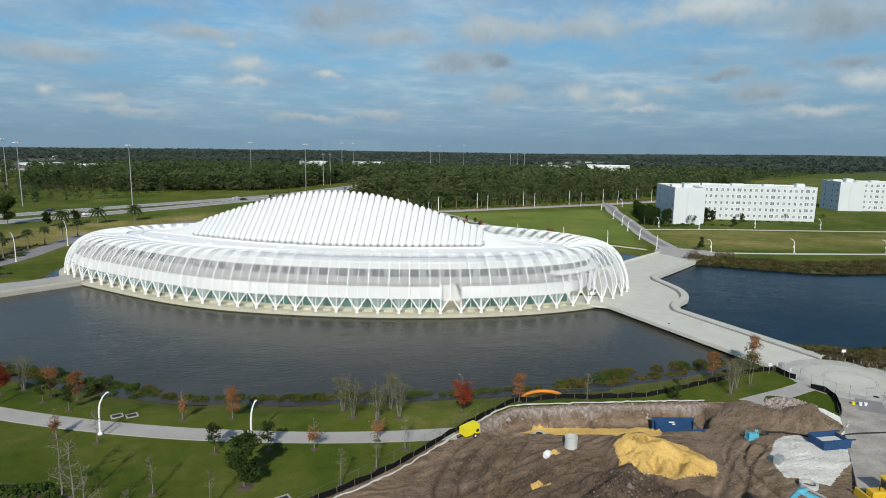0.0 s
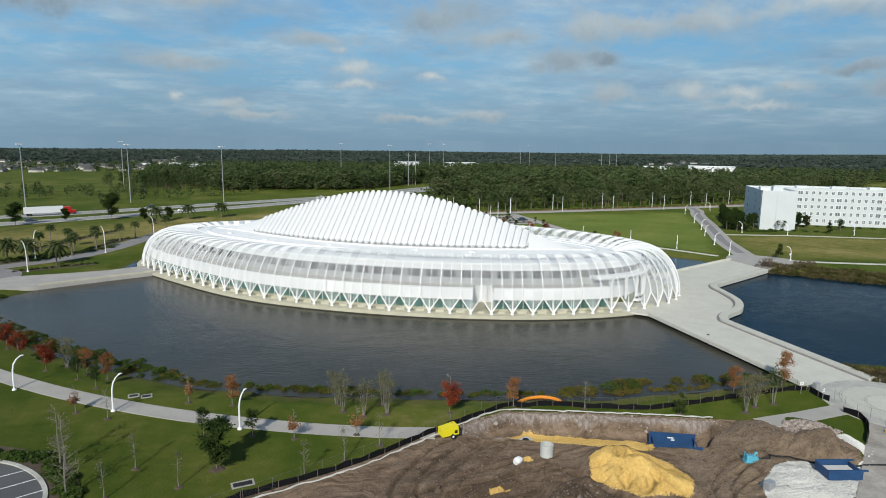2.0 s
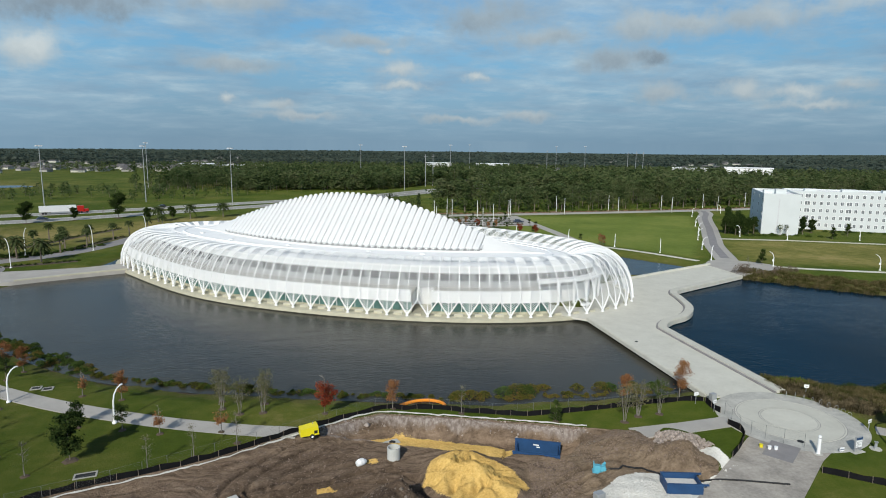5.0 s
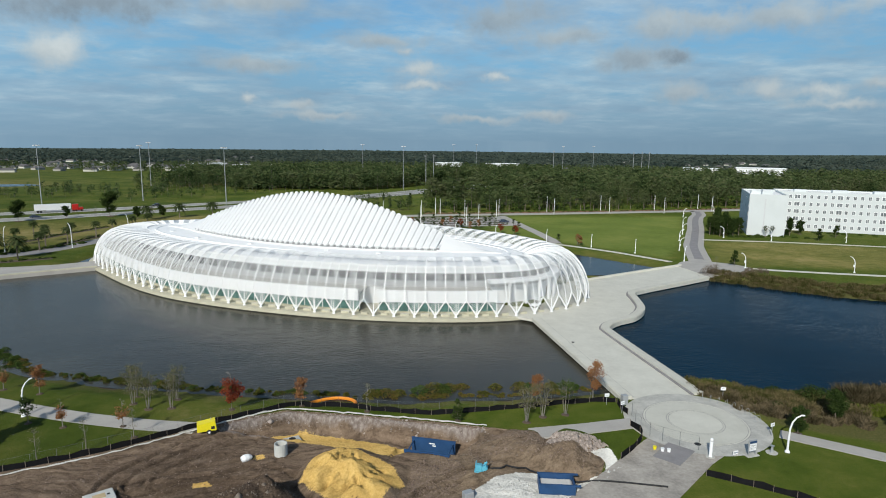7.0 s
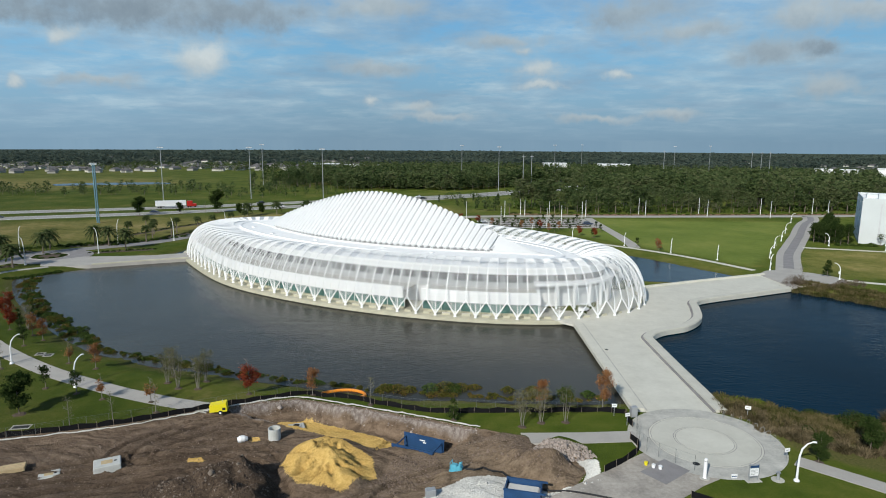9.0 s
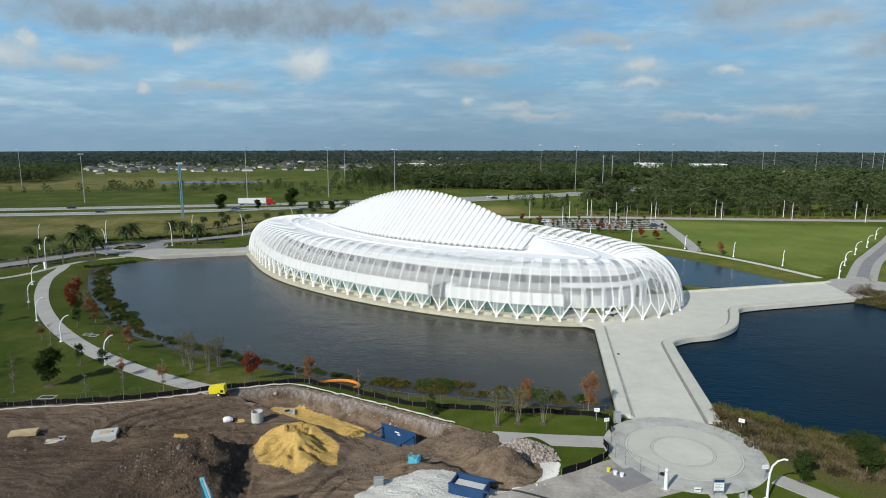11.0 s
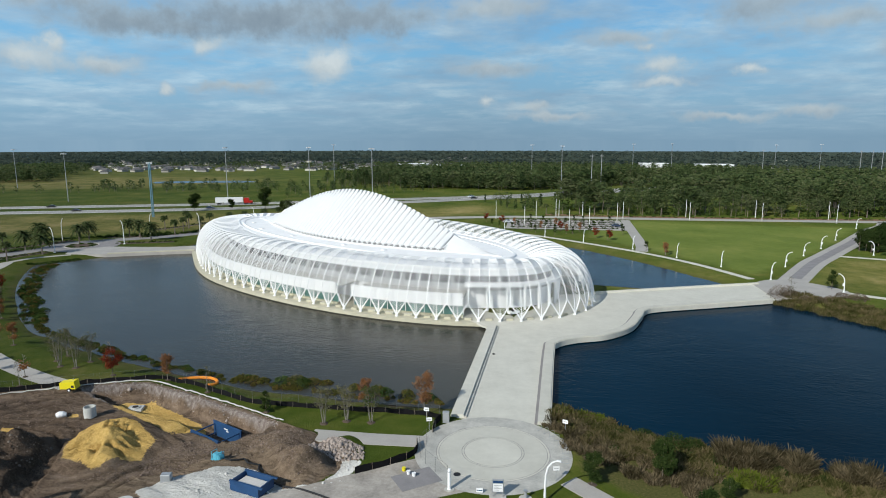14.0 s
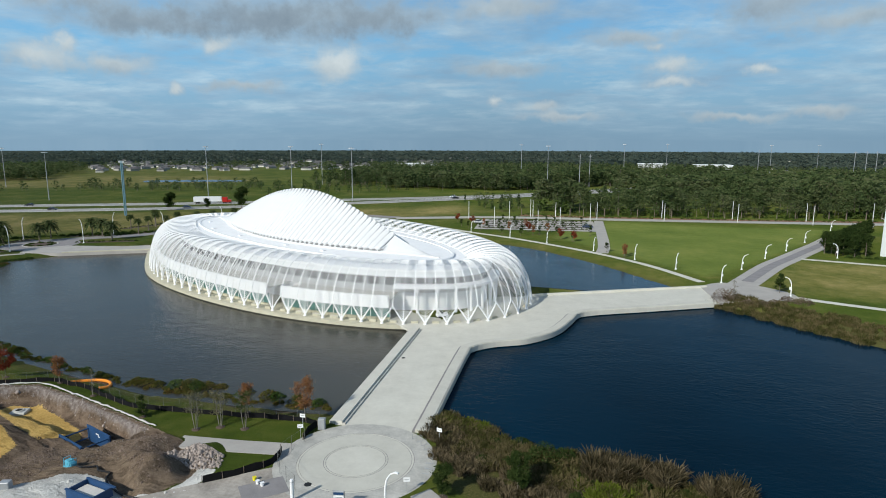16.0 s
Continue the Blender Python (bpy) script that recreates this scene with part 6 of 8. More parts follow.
def make_palm(label, h, fronds, length, width, seed, droop=1.0):
    random.seed(seed)
    ob = thing("palm", label, "palm tree")
    part("trunk", Geo().tube([(0, 0, -0.1), (0.05, 0.03, h * 0.5), (0, 0, h)], [0.28, 0.2, 0.24], 8), M_BARK, ob)
    g = Geo()
    for k in range(fronds):
        a = k * 2.399
        up = 1.15 - 1.5 * (k / fronds) * droop
        ln = length * random.uniform(0.85, 1.1)
        d = Vector((math.cos(a), math.sin(a), 0))
        side = Vector((-math.sin(a), math.cos(a), 0))
        pts = []
        for t in np.linspace(0, 1, 6):
            pts.append(Vector((0, 0, h)) + d * (ln * t * math.cos(up * (1 - 0.3 * t))) + Vector((0, 0, ln * (math.sin(up) * t - 0.62 * t * t))))
        for i in range(5):
            w0, w1 = width * math.sin(math.pi * (0.12 + 0.16 * i)), width * math.sin(math.pi * (0.12 + 0.16 * (i + 1)))
            for sgn in (-1, 1):
                dz = Vector((0, 0, -0.35))
                g.add([pts[i], pts[i + 1], pts[i].lerp(pts[i + 1], 1.2) + side * (sgn * w1) + dz * w1, pts[i].lerp(pts[i + 1], 0.5) + side * (sgn * w0) + dz * w0], [(0, 1, 2, 3)])
    part("crown", g, M_PALM, ob)
    return ob


PALMS = {"date": make_palm("tall date palm with a full round crown", 6.0, 40, 3.7, 0.5, 30, 1.15), "sabal": make_palm("slim cabbage palm with a small crown", 5.8, 26, 1.9, 0.6, 31, 1.1)}
stand(lambda x, y: 0.0, {
    "date": ((-68.5, 185.2, 0), (-71.4, 193.5, 30), (-60.9, 202.6, 60), (-55.2, 201.2, 90), (-46, 195.2, 120), (-77.9, 178.8, 150), (-86, 186, 200), (-62.5, 162, 230), (-75, 168, 270), (-22, 300, 10), (-8, 306, 40), (-34, 290, 100)),
    "sabal": ((-58, 221, 0), (-46, 210, 40), (-47.3, 217.8, 80), (-60.4, 240, 120), (-70.6, 144, 160), (-64, 150, 200), (-80, 158, 240), (-41.9, 222, 20), (-52, 229, 60), (-45, 234, 100), (-34, 244, 140), (-82, 166, 10), (-30, 255, 50), (-26, 262, 90), (-38, 238, 70)),
}, PALMS)

# lawn trees round the parking lot and the halls
PARK = {
    "young": [(x, y, 37 * i) for i, (x, y) in enumerate(((96, 243), (104, 238.5), (111, 243), (86, 250), (124, 230), (131, 246), (100, 262), (120, 262), (112, 283), (92, 283), (128, 281), (135.5, 208.5), (131.3, 255), (76, 262), (92, 268), (108, 271), (124, 269), (98, 277), (116, 279), (88, 257), (104, 247), (118, 246), (94, 250), (80, 256)))],
    "red": [(x, y, 53 * i) for i, (x, y) in enumerate(((119.5, 234), (124.5, 229), (106, 252), (80, 268), (72, 275)))],
    "rust": [(x, y, 71 * i) for i, (x, y) in enumerate(((108.5, 243), (141, 203), (98, 252), (86, 262), (114, 250), (140.5, 199.5), (104, 264)))],
    "birchgreen": [(x, y, 41 * i) for i, (x, y) in enumerate(((228, 214), (246, 222), (262, 214), (282, 205), (300, 198), (230, 213)))],
    "oak": [(x, y, 67 * i) for i, (x, y) in enumerate(((248, 219), (-40, 296), (-30, 300), (-72, 300)))],
    "pine": [(x, y, 47 * i) for i, (x, y) in enumerate(((242, 201), (256, 208), (174.5, 157.6)))],
    "bigbare": [(-62, 308, 0), (161.5, 147.5, 90)],
}
for key, spots in PARK.items():
    for x, y, r in spots:
        s = {"oak": 1.0, "bigbare": 0.75}.get(key, 0.9)
        ob = copy_thing(T[key], pose(x, y, 0, 0, 0, r))
        ob.scale = (s, s, s)
ob = copy_thing(T["oak"], pose(-55, 306, 0, 0, 0, 0))
ob.scale = (2.0, 2.0, 2.0)
ob = copy_thing(T["oak"], pose(-88, 290, 0, 0, 0, 0))
ob.scale = (1.7, 1.7, 1.6)


for x, y, r, k in ((110.9, 52.6, 0, 0.62), (118.6, 55.0, 80, 0.75), (124.5, 51.0, 20, 0.5)):
    ob = copy_thing(T["oak"], pose(x, y, ground_z(x, y), 0, 0, r))
    ob.scale = (k, k, k)


# ---- shrubs and reeds at the water ----
def scatter_on(line, n, lo, hi, rr):
    p = np.array(line)
    seg = np.concatenate([[0], np.cumsum(np.linalg.norm(np.diff(p, axis=0), axis=1))])
    t = rr.rand(n) * seg[-1]
    x, y = np.interp(t, seg, p[:, 0]), np.interp(t, seg, p[:, 1])
    return x + rr.uniform(lo, hi, n), y + rr.uniform(lo, hi, n)


def bushes(name, label, spots, material, leaf=0.24, per=260):
    """Low rounded shrub masses; each spot is x, y, radius, height."""
    cs, sz = [], []
    for x, y, r, h in spots:
        z0 = max(ground_z(x, y), WATER) - 0.1
        k = int(per * r)
        a, q, t = rng.rand(k) * 2 * np.pi, np.sqrt(rng.rand(k)), rng.rand(k)
        q = q * (1 + 0.25 * np.sin(3 * a + x))
        cs.append(np.stack([x + r * q * np.cos(a), y + r * q * np.sin(a), z0 + h * np.clip(1 - 0.75 * q ** 2, 0.1, 1) * t ** 0.6], 1))
        sz.append(leaf * rng.uniform(0.6, 1.4, k))
    v, f = clumps(np.concatenate(cs), np.concatenate(sz))
    return stuff(name, label, "shrubs", v, f, material)


def shore(line, n, seed, off, spread, rad, hgt):
    rr = np.random.RandomState(seed)
    p = np.array(line)
    seg = np.concatenate([[0], np.cumsum(np.linalg.norm(np.diff(p, axis=0), axis=1))])
    out = []
    for t in np.sort(rr.rand(n)) * seg[-1]:
        x, y = np.interp(t, seg, p[:, 0]), np.interp(t, seg, p[:, 1])
        out.append((x + off[0] + rr.uniform(-spread, spread), y + off[1] + rr.uniform(-spread, spread), rr.uniform(*rad), rr.uniform(*hgt)))
    return out


WEST_BANK = [(-49, 152), (-46, 145), (-37.5, 132.5), (-25, 118.6), (-9.8, 103.6), (-1, 96.4)]
SOUTH_BANK = [(-1, 94.9), (6, 90.8), (14, 87.4), (22, 84.6), (33, 80.8), (42, 78.4), (50, 76.3)]
bushes("shore_shrubs", "rust and olive shrubs along the lake edge", shore(WEST_BANK, 70, 1, (-0.3, -0.3), 1.9, (0.3, 1.15), (0.25, 0.95)), M_SHRUB, 0.14, 420)
bushes("shore_shrubs", "fresh green shrubs along the lake edge", shore(WEST_BANK, 170, 11, (-0.2, -0.2), 2.0, (0.3, 1.0), (0.25, 0.95)), M_HEDGE, 0.14, 420)
bushes("shore_shrubs", "rust and olive shrubs in the shallow water", shore(SOUTH_BANK, 85, 2, (0.3, 0.2), 0.9, (0.25, 0.9), (0.2, 0.75)), M_SHRUB, 0.13, 420)
bushes("shore_shrubs", "yellow green shrubs in the shallow water", shore(SOUTH_BANK, 60, 3, (0.5, 0.4), 0.9, (0.25, 0.9), (0.2, 0.7)), M_HEDGE, 0.13, 420)
bushes("shore_shrubs", "low olive and rust growth at the water by the pit", shore([(49, 76.6), (60, 73.8), (72, 73.2), (82, 72.6), (91, 72.4)], 70, 4, (0.0, 0.0), 0.8, (0.25, 0.8), (0.15, 0.6)), M_SHRUB, 0.13, 420)
bushes("shore_shrubs", "yellow green and rust shrubs standing in the shallow water", [(56.5, 75.8, 1.3, 0.9), (58.5, 75.5, 1.5, 1.0), (60.5, 75.3, 1.2, 0.8), (66.0, 75.6, 2.0, 1.5), (68.4, 76.2, 1.5, 1.0), (70.6, 76.6, 1.2, 0.6), (75.8, 75.4, 1.1, 0.9), (79.6, 74.8, 1.5, 1.2), (84.5, 74.2, 1.3, 1.2)], M_SHRUB, 0.16, 460)
bushes("shore_shrubs", "fresh green shrubs standing in the shallow water", [(63.8, 75.4, 1.7, 1.3), (67.2, 75.2, 1.5, 1.4), (57.4, 76.2, 1.0, 0.7), (81, 74.6, 1.3, 1.0), (88, 73.8, 1.2, 1.0)], M_HEDGE, 0.16, 460)
bushes("palmetto_bed", "dense green palmetto bed round the parking kerb", [(-16.2, 72.2, 1.4, 0.9), (-14.5, 71.6, 1.3, 1.0), (-12.6, 71.0, 1.3, 1.1), (-11.2, 69.4, 1.0, 0.9), (-10.6, 67.6, 1.2, 1.0), (-9.4, 66.0, 1.2, 0.9), (-8.3, 64.8, 1.3, 1.1), (-8.0, 62.8, 1.3, 1.0), (-6.9, 61.6, 1.2, 1.0), (-6.6, 59.6, 1.2, 0.9), (-18.5, 73.2, 1.3, 0.9)], M_HEDGE, 0.26, 330)
bushes("planting_bed", "low dark shrubs in the western beds", [(RA[0] + 4 * math.cos(a), RA[1] + 4 * math.sin(a), 1.2, 0.6) for a in np.linspace(0, 6.2, 9)] + [(x, y, 1.6, 0.8) for x, y in zip(np.linspace(-54, -38, 8), np.linspace(203, 224, 8))] + [(x, y, 1.4, 0.6) for x, y in zip(np.linspace(-56, -48, 7), np.linspace(150, 160, 7))] + [(x, y, 1.6, 0.9) for x, y in zip(np.linspace(-84, -52, 14), np.linspace(190, 214, 14))], M_HEDGE)
bushes("hall_shrubs", "low shrubs round the halls and the road verge", [(212 + 2.5 * i, 214 - 0.4 * i, 1.3, 1.2) for i in range(6)] + [(226 + 4 * i, 216 - 2.2 * i, 1.3, 0.9) for i in range(6)] + [(252 + 5 * i, 224 - 2.8 * i, 1.2, 0.9) for i in range(9)], M_HEDGE)


HEDGES = ([(-68, 199), (-53, 207), (-46, 216), (-42, 228), (-37, 245)], [(-63, 222), (-57, 236), (-52, 250), (-44, 268)], [(-54, 187), (-44, 191.5), (-36, 195)], [(-86, 168), (-80, 178), (-76, 190)], [(-88, 128), (-75.5, 142.5), (-70, 151), (-67.2, 160), (-64.5, 166)], [(-102, 135), (-86, 152), (-79.8, 160), (-76.4, 168)])
rh = np.random.RandomState(41)
for line in HEDGES:
    slab("trim_mulch_bed", smooth_line(line, 2.0), 3.6, M_MULCH, "brown mulch strip under a low hedge", "planting bed", 0.03)
    bushes("hedge_row", "low dark green hedge in a mulch strip", [(x + rh.uniform(-0.5, 0.5), y + rh.uniform(-0.5, 0.5), rh.uniform(0.6, 1.1), rh.uniform(0.5, 0.9)) for x, y in smooth_line(line, 1.7)], M_OAK, 0.2, 130)
VERGE = smooth_line([(98, 309.5), (140, 308), (200, 311.5), (260, 316.5), (330, 325.5)], 4.0)
slab("trim_pine_straw", VERGE, 5.5, M_STRAW, "reddish pine straw verge along the wood", "verge", 0.045)
bushes("verge_shrubs", "low green shrubs on the pine straw verge", [(x + rh.uniform(-1.5, 1.5), y + rh.uniform(-1.5, 1.5), rh.uniform(0.5, 1.2), rh.uniform(0.4, 1.0)) for x, y in VERGE for _ in range(2)], M_HEDGE, 0.2, 110)
# planted islands of the parking lot
for k in range(5):
    y0 = 259.5 + 6.6 * k
    slab("trim_lot_island", [(86, y0), (130, y0 + 1.6)], 1.7, M_MULCH, "mulched island between the parking bays", "planting bed", 0.07)
    bushes("lot_shrubs", "low green and rust shrubs in the parking islands", [(86 + 2.2 * i + rh.uniform(-0.6, 0.6), y0 + 0.08 * i + rh.uniform(-0.4, 0.4), rh.uniform(0.5, 1.0), rh.uniform(0.5, 1.2)) for i in range(21)], M_HEDGE, 0.2, 120)


def reeds(name, label, spots, n_per, h, material=None):
    """Tussocks of upright, leaning blades."""
    vs, k = [], 0
    rr = np.random.RandomState(len(spots))
    for x, y, r in spots:
        n = int(n_per * r)
        a, q = rr.rand(n) * 2 * np.pi, np.sqrt(rr.rand(n)) * r
        bx, by = x + q * np.cos(a), y + q * np.sin(a)
        bz = np.full(n, max(ground_z(x, y), WATER) - 0.05)
        hh = rr.uniform(h[0], h[1], n) * (1.15 - 0.5 * (q / r) ** 2)
        la, ll = a + rr.normal(size=n) * 0.7, hh * rr.uniform(0.1, 0.75, n)
        w = rr.uniform(0.04, 0.10, n)
        wa = rr.rand(n) * np.pi
        dx, dy = w * np.cos(wa), w * np.sin(wa)
        tip = np.stack([bx + ll * np.cos(la), by + ll * np.sin(la), bz + hh], 1)
        mid = np.stack([bx + 0.3 * ll * np.cos(la), by + 0.3 * ll * np.sin(la), bz + hh * 0.6], 1)
        d = np.stack([dx, dy, np.zeros(n)], 1)
        base = np.stack([bx, by, bz], 1)
        vs.append(np.stack([base - d, base + d, mid + d, mid - d, mid - d, mid + d, tip + 0.25 * d, tip - 0.25 * d], 1).reshape(-1, 3))
    v = np.concatenate(vs)
    f = np.arange(len(v)).reshape(-1, 4)
    return stuff(name, label, "reeds", v, f, material or M_REED)


rr = np.random.RandomState(77)
bank = []
for x, y in zip(*scatter_on([(107, 72.8), (112, 69), (117, 65.6), (121, 64.4), (126, 63.4), (131, 61.6), (137, 58.8), (145, 54.5)], 130, -2.2, 2.2, rr)):
    bank.append((x, y - 0.6, rr.uniform(0.7, 1.5)))
for x, y in zip(*scatter_on([(108.8, 66.5), (113, 63), (118, 60.2), (124, 58.6), (131, 56.8)], 80, -2.3, 2.3, rr)):
    bank.append((x, y, rr.uniform(0.6, 1.3)))
reeds("bank_reeds", "tan and olive tussock grasses on the lake bank", bank, 190, (0.3, 1.0))
reeds("bank_reeds", "tall dry brown reeds at the water", [(130.5 + rr.uniform(-4.5, 5), 61.0 + rr.uniform(-2, 1.8), 1.2) for _ in range(28)] + [(139.5 + rr.uniform(-2, 3), 59.6 + rr.uniform(-1.5, 1.5), 1.0) for _ in range(9)], 260, (1.0, 2.3), M_TAN_REED)
reeds("bank_reeds", "fresh yellow green tussocks behind the reeds", [(126.5 + rr.uniform(-3.5, 4), 56.4 + rr.uniform(-1.4, 1.2), 1.0) for _ in range(14)] + [(108.6 + rr.uniform(-1.5, 5), 71.4 + rr.uniform(-2.4, 0.6), 0.9) for _ in range(16)], 200, (0.4, 0.9), M_FRESH)
reeds("bank_reeds", "pale tan grasses over the rough bank", [(x, y, rr.uniform(0.7, 1.3)) for x, y in zip(*scatter_on([(107.6, 68), (110.5, 63.5), (114, 59.5), (118.5, 57), (124, 55)], 70, -2.6, 2.2, rr))], 170, (0.3, 0.9), M_TAN_REED)
bushes("bank_shrubs", "round green and olive shrubs on the lake bank", [(108.6 + 1.9 * i + rr.uniform(-0.8, 0.8), 67.5 - 0.55 * i + rr.uniform(-2.5, 1), rr.uniform(0.8, 1.5), rr.uniform(0.7, 1.3)) for i in range(0, 20, 3)] + [(118, 66.5, 1.8, 1.5), (121, 62.3, 2.3, 2.6), (123.4, 63.2, 1.8, 1.9), (114, 60.5, 1.2, 1.0), (126, 60, 1.6, 1.1)], M_OAK, 0.16, 460)
far_bank = []
for x, y in zip(*scatter_on([(159, 147), (167, 140), (175, 132), (185, 123.5), (200, 117.5), (240, 112), (280, 105)], 430, -4.4, 4.4, rr)):
    far_bank.append((x + 1.0, y + 2.2, rr.uniform(0.8, 1.8)))
for x, y in zip(*scatter_on([(158, 143.5), (164, 137), (170.5, 130), (178, 122.6), (188, 116.5), (204, 112.2), (230, 109)], 210, -1.2, 1.8, rr)):
    far_bank.append((x, y, rr.uniform(0.8, 1.6)))
reeds("far_bank_reeds", "brown and olive reeds on the far lake bank", far_bank, 90, (0.4, 1.1))
bushes("bare_shrub", "bare brown twiggy shrub beside the bridge", [(158.8, 147.0, 2.6, 3.4), (161.0, 147.8, 2.2, 3.0), (176.5, 147.5, 2.4, 1.8), (173.5, 148.5, 2.0, 1.6), (164, 144.5, 1.8, 1.3), (167, 143.5, 1.8, 1.2), (170, 146, 1.6, 1.2)], M_TWIG, 0.16, 420)

# ---- building site ----
def fence_line(label, line, h, step=2.4, mat=None, posts=True):
    line = smooth_line(line, 1.0)
    ob = thing("silt_fence", label, "fence", group="silt fences")
    g = Geo()
    v = []
    for i, (x, y) in enumerate(line):
        z = ground_z(x, y)
        sag = 0.09 * math.sin(i * 1.7) + 0.05 * math.sin(i * 4.1)
        v += [(x, y, z - 0.1), (x + 0.03, y + 0.03, z + h + sag), (x + 0.06, y + 0.06, z + h + sag - 0.02), (x + 0.07, y + 0.07, z - 0.1)]
    f = [(4 * i + a, 4 * i + 4 + a, 4 * i + 4 + (a + 1) % 4, 4 * i + (a + 1) % 4) for i in range(len(line) - 1) for a in range(3)]
    part("fabric", g.add(v, f), mat or M_FENCE, ob)
    pst = Geo().box(-0.022, -0.022, -0.2, 0.022, 0.022, h + 0.12).mesh("post", M_BARK)
    k = max(1, int(step))
    for x, y in line[::k]:
        p = part("post", pst, None, ob)
        p.matrix_basis = pose(x - 0.05, y - 0.05, ground_z(x, y), random.uniform(-4, 4), random.uniform(-4, 4), 0)
    return ob


fence_line("black silt fence sagging between timber stakes", [(2, 53.3), (9, 56.6), (21.8, 60.6), (32.0, 65.6), (37, 68.0), (41.9, 70.0), (46.3, 71.8), (50.5, 70.8), (54.1, 69.3), (62.6, 65.7), (67.4, 65.3), (75.7, 65.6), (86.3, 66.4), (91.4, 65.6)], 0.72)
fence_line("black silt fence beside the round plaza", [(84.6, 49.8), (87.2, 51.8), (89.6, 54.2), (90.3, 56.0), (89.9, 58.0)], 0.9)
fence_line("black silt fence beside the round plaza", [(91.4, 65.2), (91.0, 63.2), (91.2, 61.4)], 0.9)
fence_line("low black silt fence on the lawn", [(92.7, 44.8), (95.8, 42.4), (99.1, 39.6), (106, 33)], 0.75)


def mesh_fence(label, line, h=1.8):
    line = smooth_line(line, 2.6)
    ob = thing("wire_fence", label, "fence", group="wire fences")
    for (x0, y0), (x1, y1) in zip(line, line[1:]):
        part("rail", Geo().tube([(x0, y0, h + ground_z(x0, y0)), (x1, y1, h + ground_z(x1, y1))], 0.008, 4), M_WIRE, ob)
    for x, y in line:
        part("post", Geo().tube([(x, y, ground_z(x, y) - 0.1), (x, y, h + ground_z(x, y))], 0.022, 6), M_WIRE, ob)
    wires = Geo()
    for (x0, y0), (x1, y1) in zip(line, line[1:]):
        for k in range(8):
            z = 0.15 + (h - 0.2) * k / 7
            wires.tube([(x0, y0, z + ground_z(x0, y0)), (x1, y1, z + ground_z(x1, y1))], 0.003, 3, cap=False)
    tagged(part("wire_mesh", wires, M_WIRE, ob), kind="stuff")


mesh_fence("thin steel wire fence round the building site", [(4, 54.6), (16, 59), (28, 64.2), (38, 69.2), (46.2, 72.7), (54, 70.6), (63, 67), (76, 66.6), (91, 67)], 1.4)
mesh_fence("temporary steel fence across the drive", [(91.6, 61.0), (90.6, 56.5), (92.0, 53.4), (95.2, 50.4)], 1.9)


def edging():
    """Pale fabric weighed down along the rim of the pit."""
    line = smooth_line([(4, 53.4), (9, 56.0), (21.8, 60.0), (30, 63.9), (34.5, 66.2), (37.2, 67.5), (44.2, 70.2), (52.6, 67.6), (60, 64.9), (65.8, 62.7), (70.8, 60.8)], 0.7)
    g = Geo()
    pts = [(x + random.uniform(-0.08, 0.08), y + random.uniform(-0.12, 0.12), ground_z(x, y) + 0.08 + random.uniform(0, 0.1)) for x, y in line]
    g.tube(pts, [random.uniform(0.09, 0.17) for _ in pts], 6, flat=0.6)
    thing("fabric_edging", "pale rolled fabric along the rim of the pit", "fabric roll", geo=g, material=M_SLABEDGE)


edging()


def at(x, y, z=None, rz=0.0):
    return pose(x, y, ground_z(x, y) if z is None else z, 0, 0, rz)


def light_tower():
    ob = thing("generator_trailer", "bright yellow generator trailer on two wheels", "generator", at(34.4, 64.6, 0.0, 12) @ Matrix.Scale(0.87, 4))
    v = [(-1.35, -0.75, 0.45), (1.35, -0.75, 0.45), (1.35, 0.75, 0.45), (-1.35, 0.75, 0.45), (-1.35, -0.75, 1.55), (1.2, -0.75, 1.85), (1.2, 0.75, 1.85), (-1.35, 0.75, 1.55)]
    part("housing", Geo().add(v, [(3, 2, 1, 0), (4, 5, 6, 7), (0, 1, 5, 4), (1, 2, 6, 5), (2, 3, 7, 6), (3, 0, 4, 7)]), M_YELLOW, ob)
    part("vent_panel", Geo().box(0.6, -0.775, 0.7, 1.1, -0.755, 1.15), M_BLACK, ob)
    for x in (-0.9, -0.2):
        part("side_door", Geo().box(x - 0.32, -0.772, 0.6, x + 0.32, -0.755, 1.4), M_YELLOW, ob)
    part("exhaust", Geo().tube([(0.6, 0.2, 1.75), (0.6, 0.2, 2.1)], 0.06, 6), M_POLE, ob)
    part("drawbar", Geo().tube([(-1.3, 0, 0.5), (-2.3, 0, 0.4)], 0.06, 6), M_BLACK, ob)
    for s in (-1, 1):
        w = part("wheel", Geo().tube([(0.3, s * 0.72, 0.33), (0.3, s * 0.95, 0.33)], 0.34, 14), M_BLACK, ob)
        part("rim", Geo().tube([(0.3, s * 0.94, 0.33), (0.3, s * 0.97, 0.33)], 0.17, 10), M_WHITE, w)


light_tower()


def pipe_ring(x, y, z, r, h, wall, label, rx=0):
    g = Geo()
    n = 24
    v = []
    for i in range(n):
        a = 2 * math.pi * i / n
        v += [(q * math.cos(a), q * math.sin(a), zz) for q, zz in ((r - wall, 0), (r, 0), (r, h), (r - wall, h))]
    g.add(v, [(4 * i + a, 4 * ((i + 1) % n) + a, 4 * ((i + 1) % n) + (a + 1) % 4, 4 * i + (a + 1) % 4) for i in range(n) for a in range(4)])
    thing("manhole_ring", label, "concrete ring", pose(x, y, z, rx, 0, 0), geo=g, material=M_PRECAST)


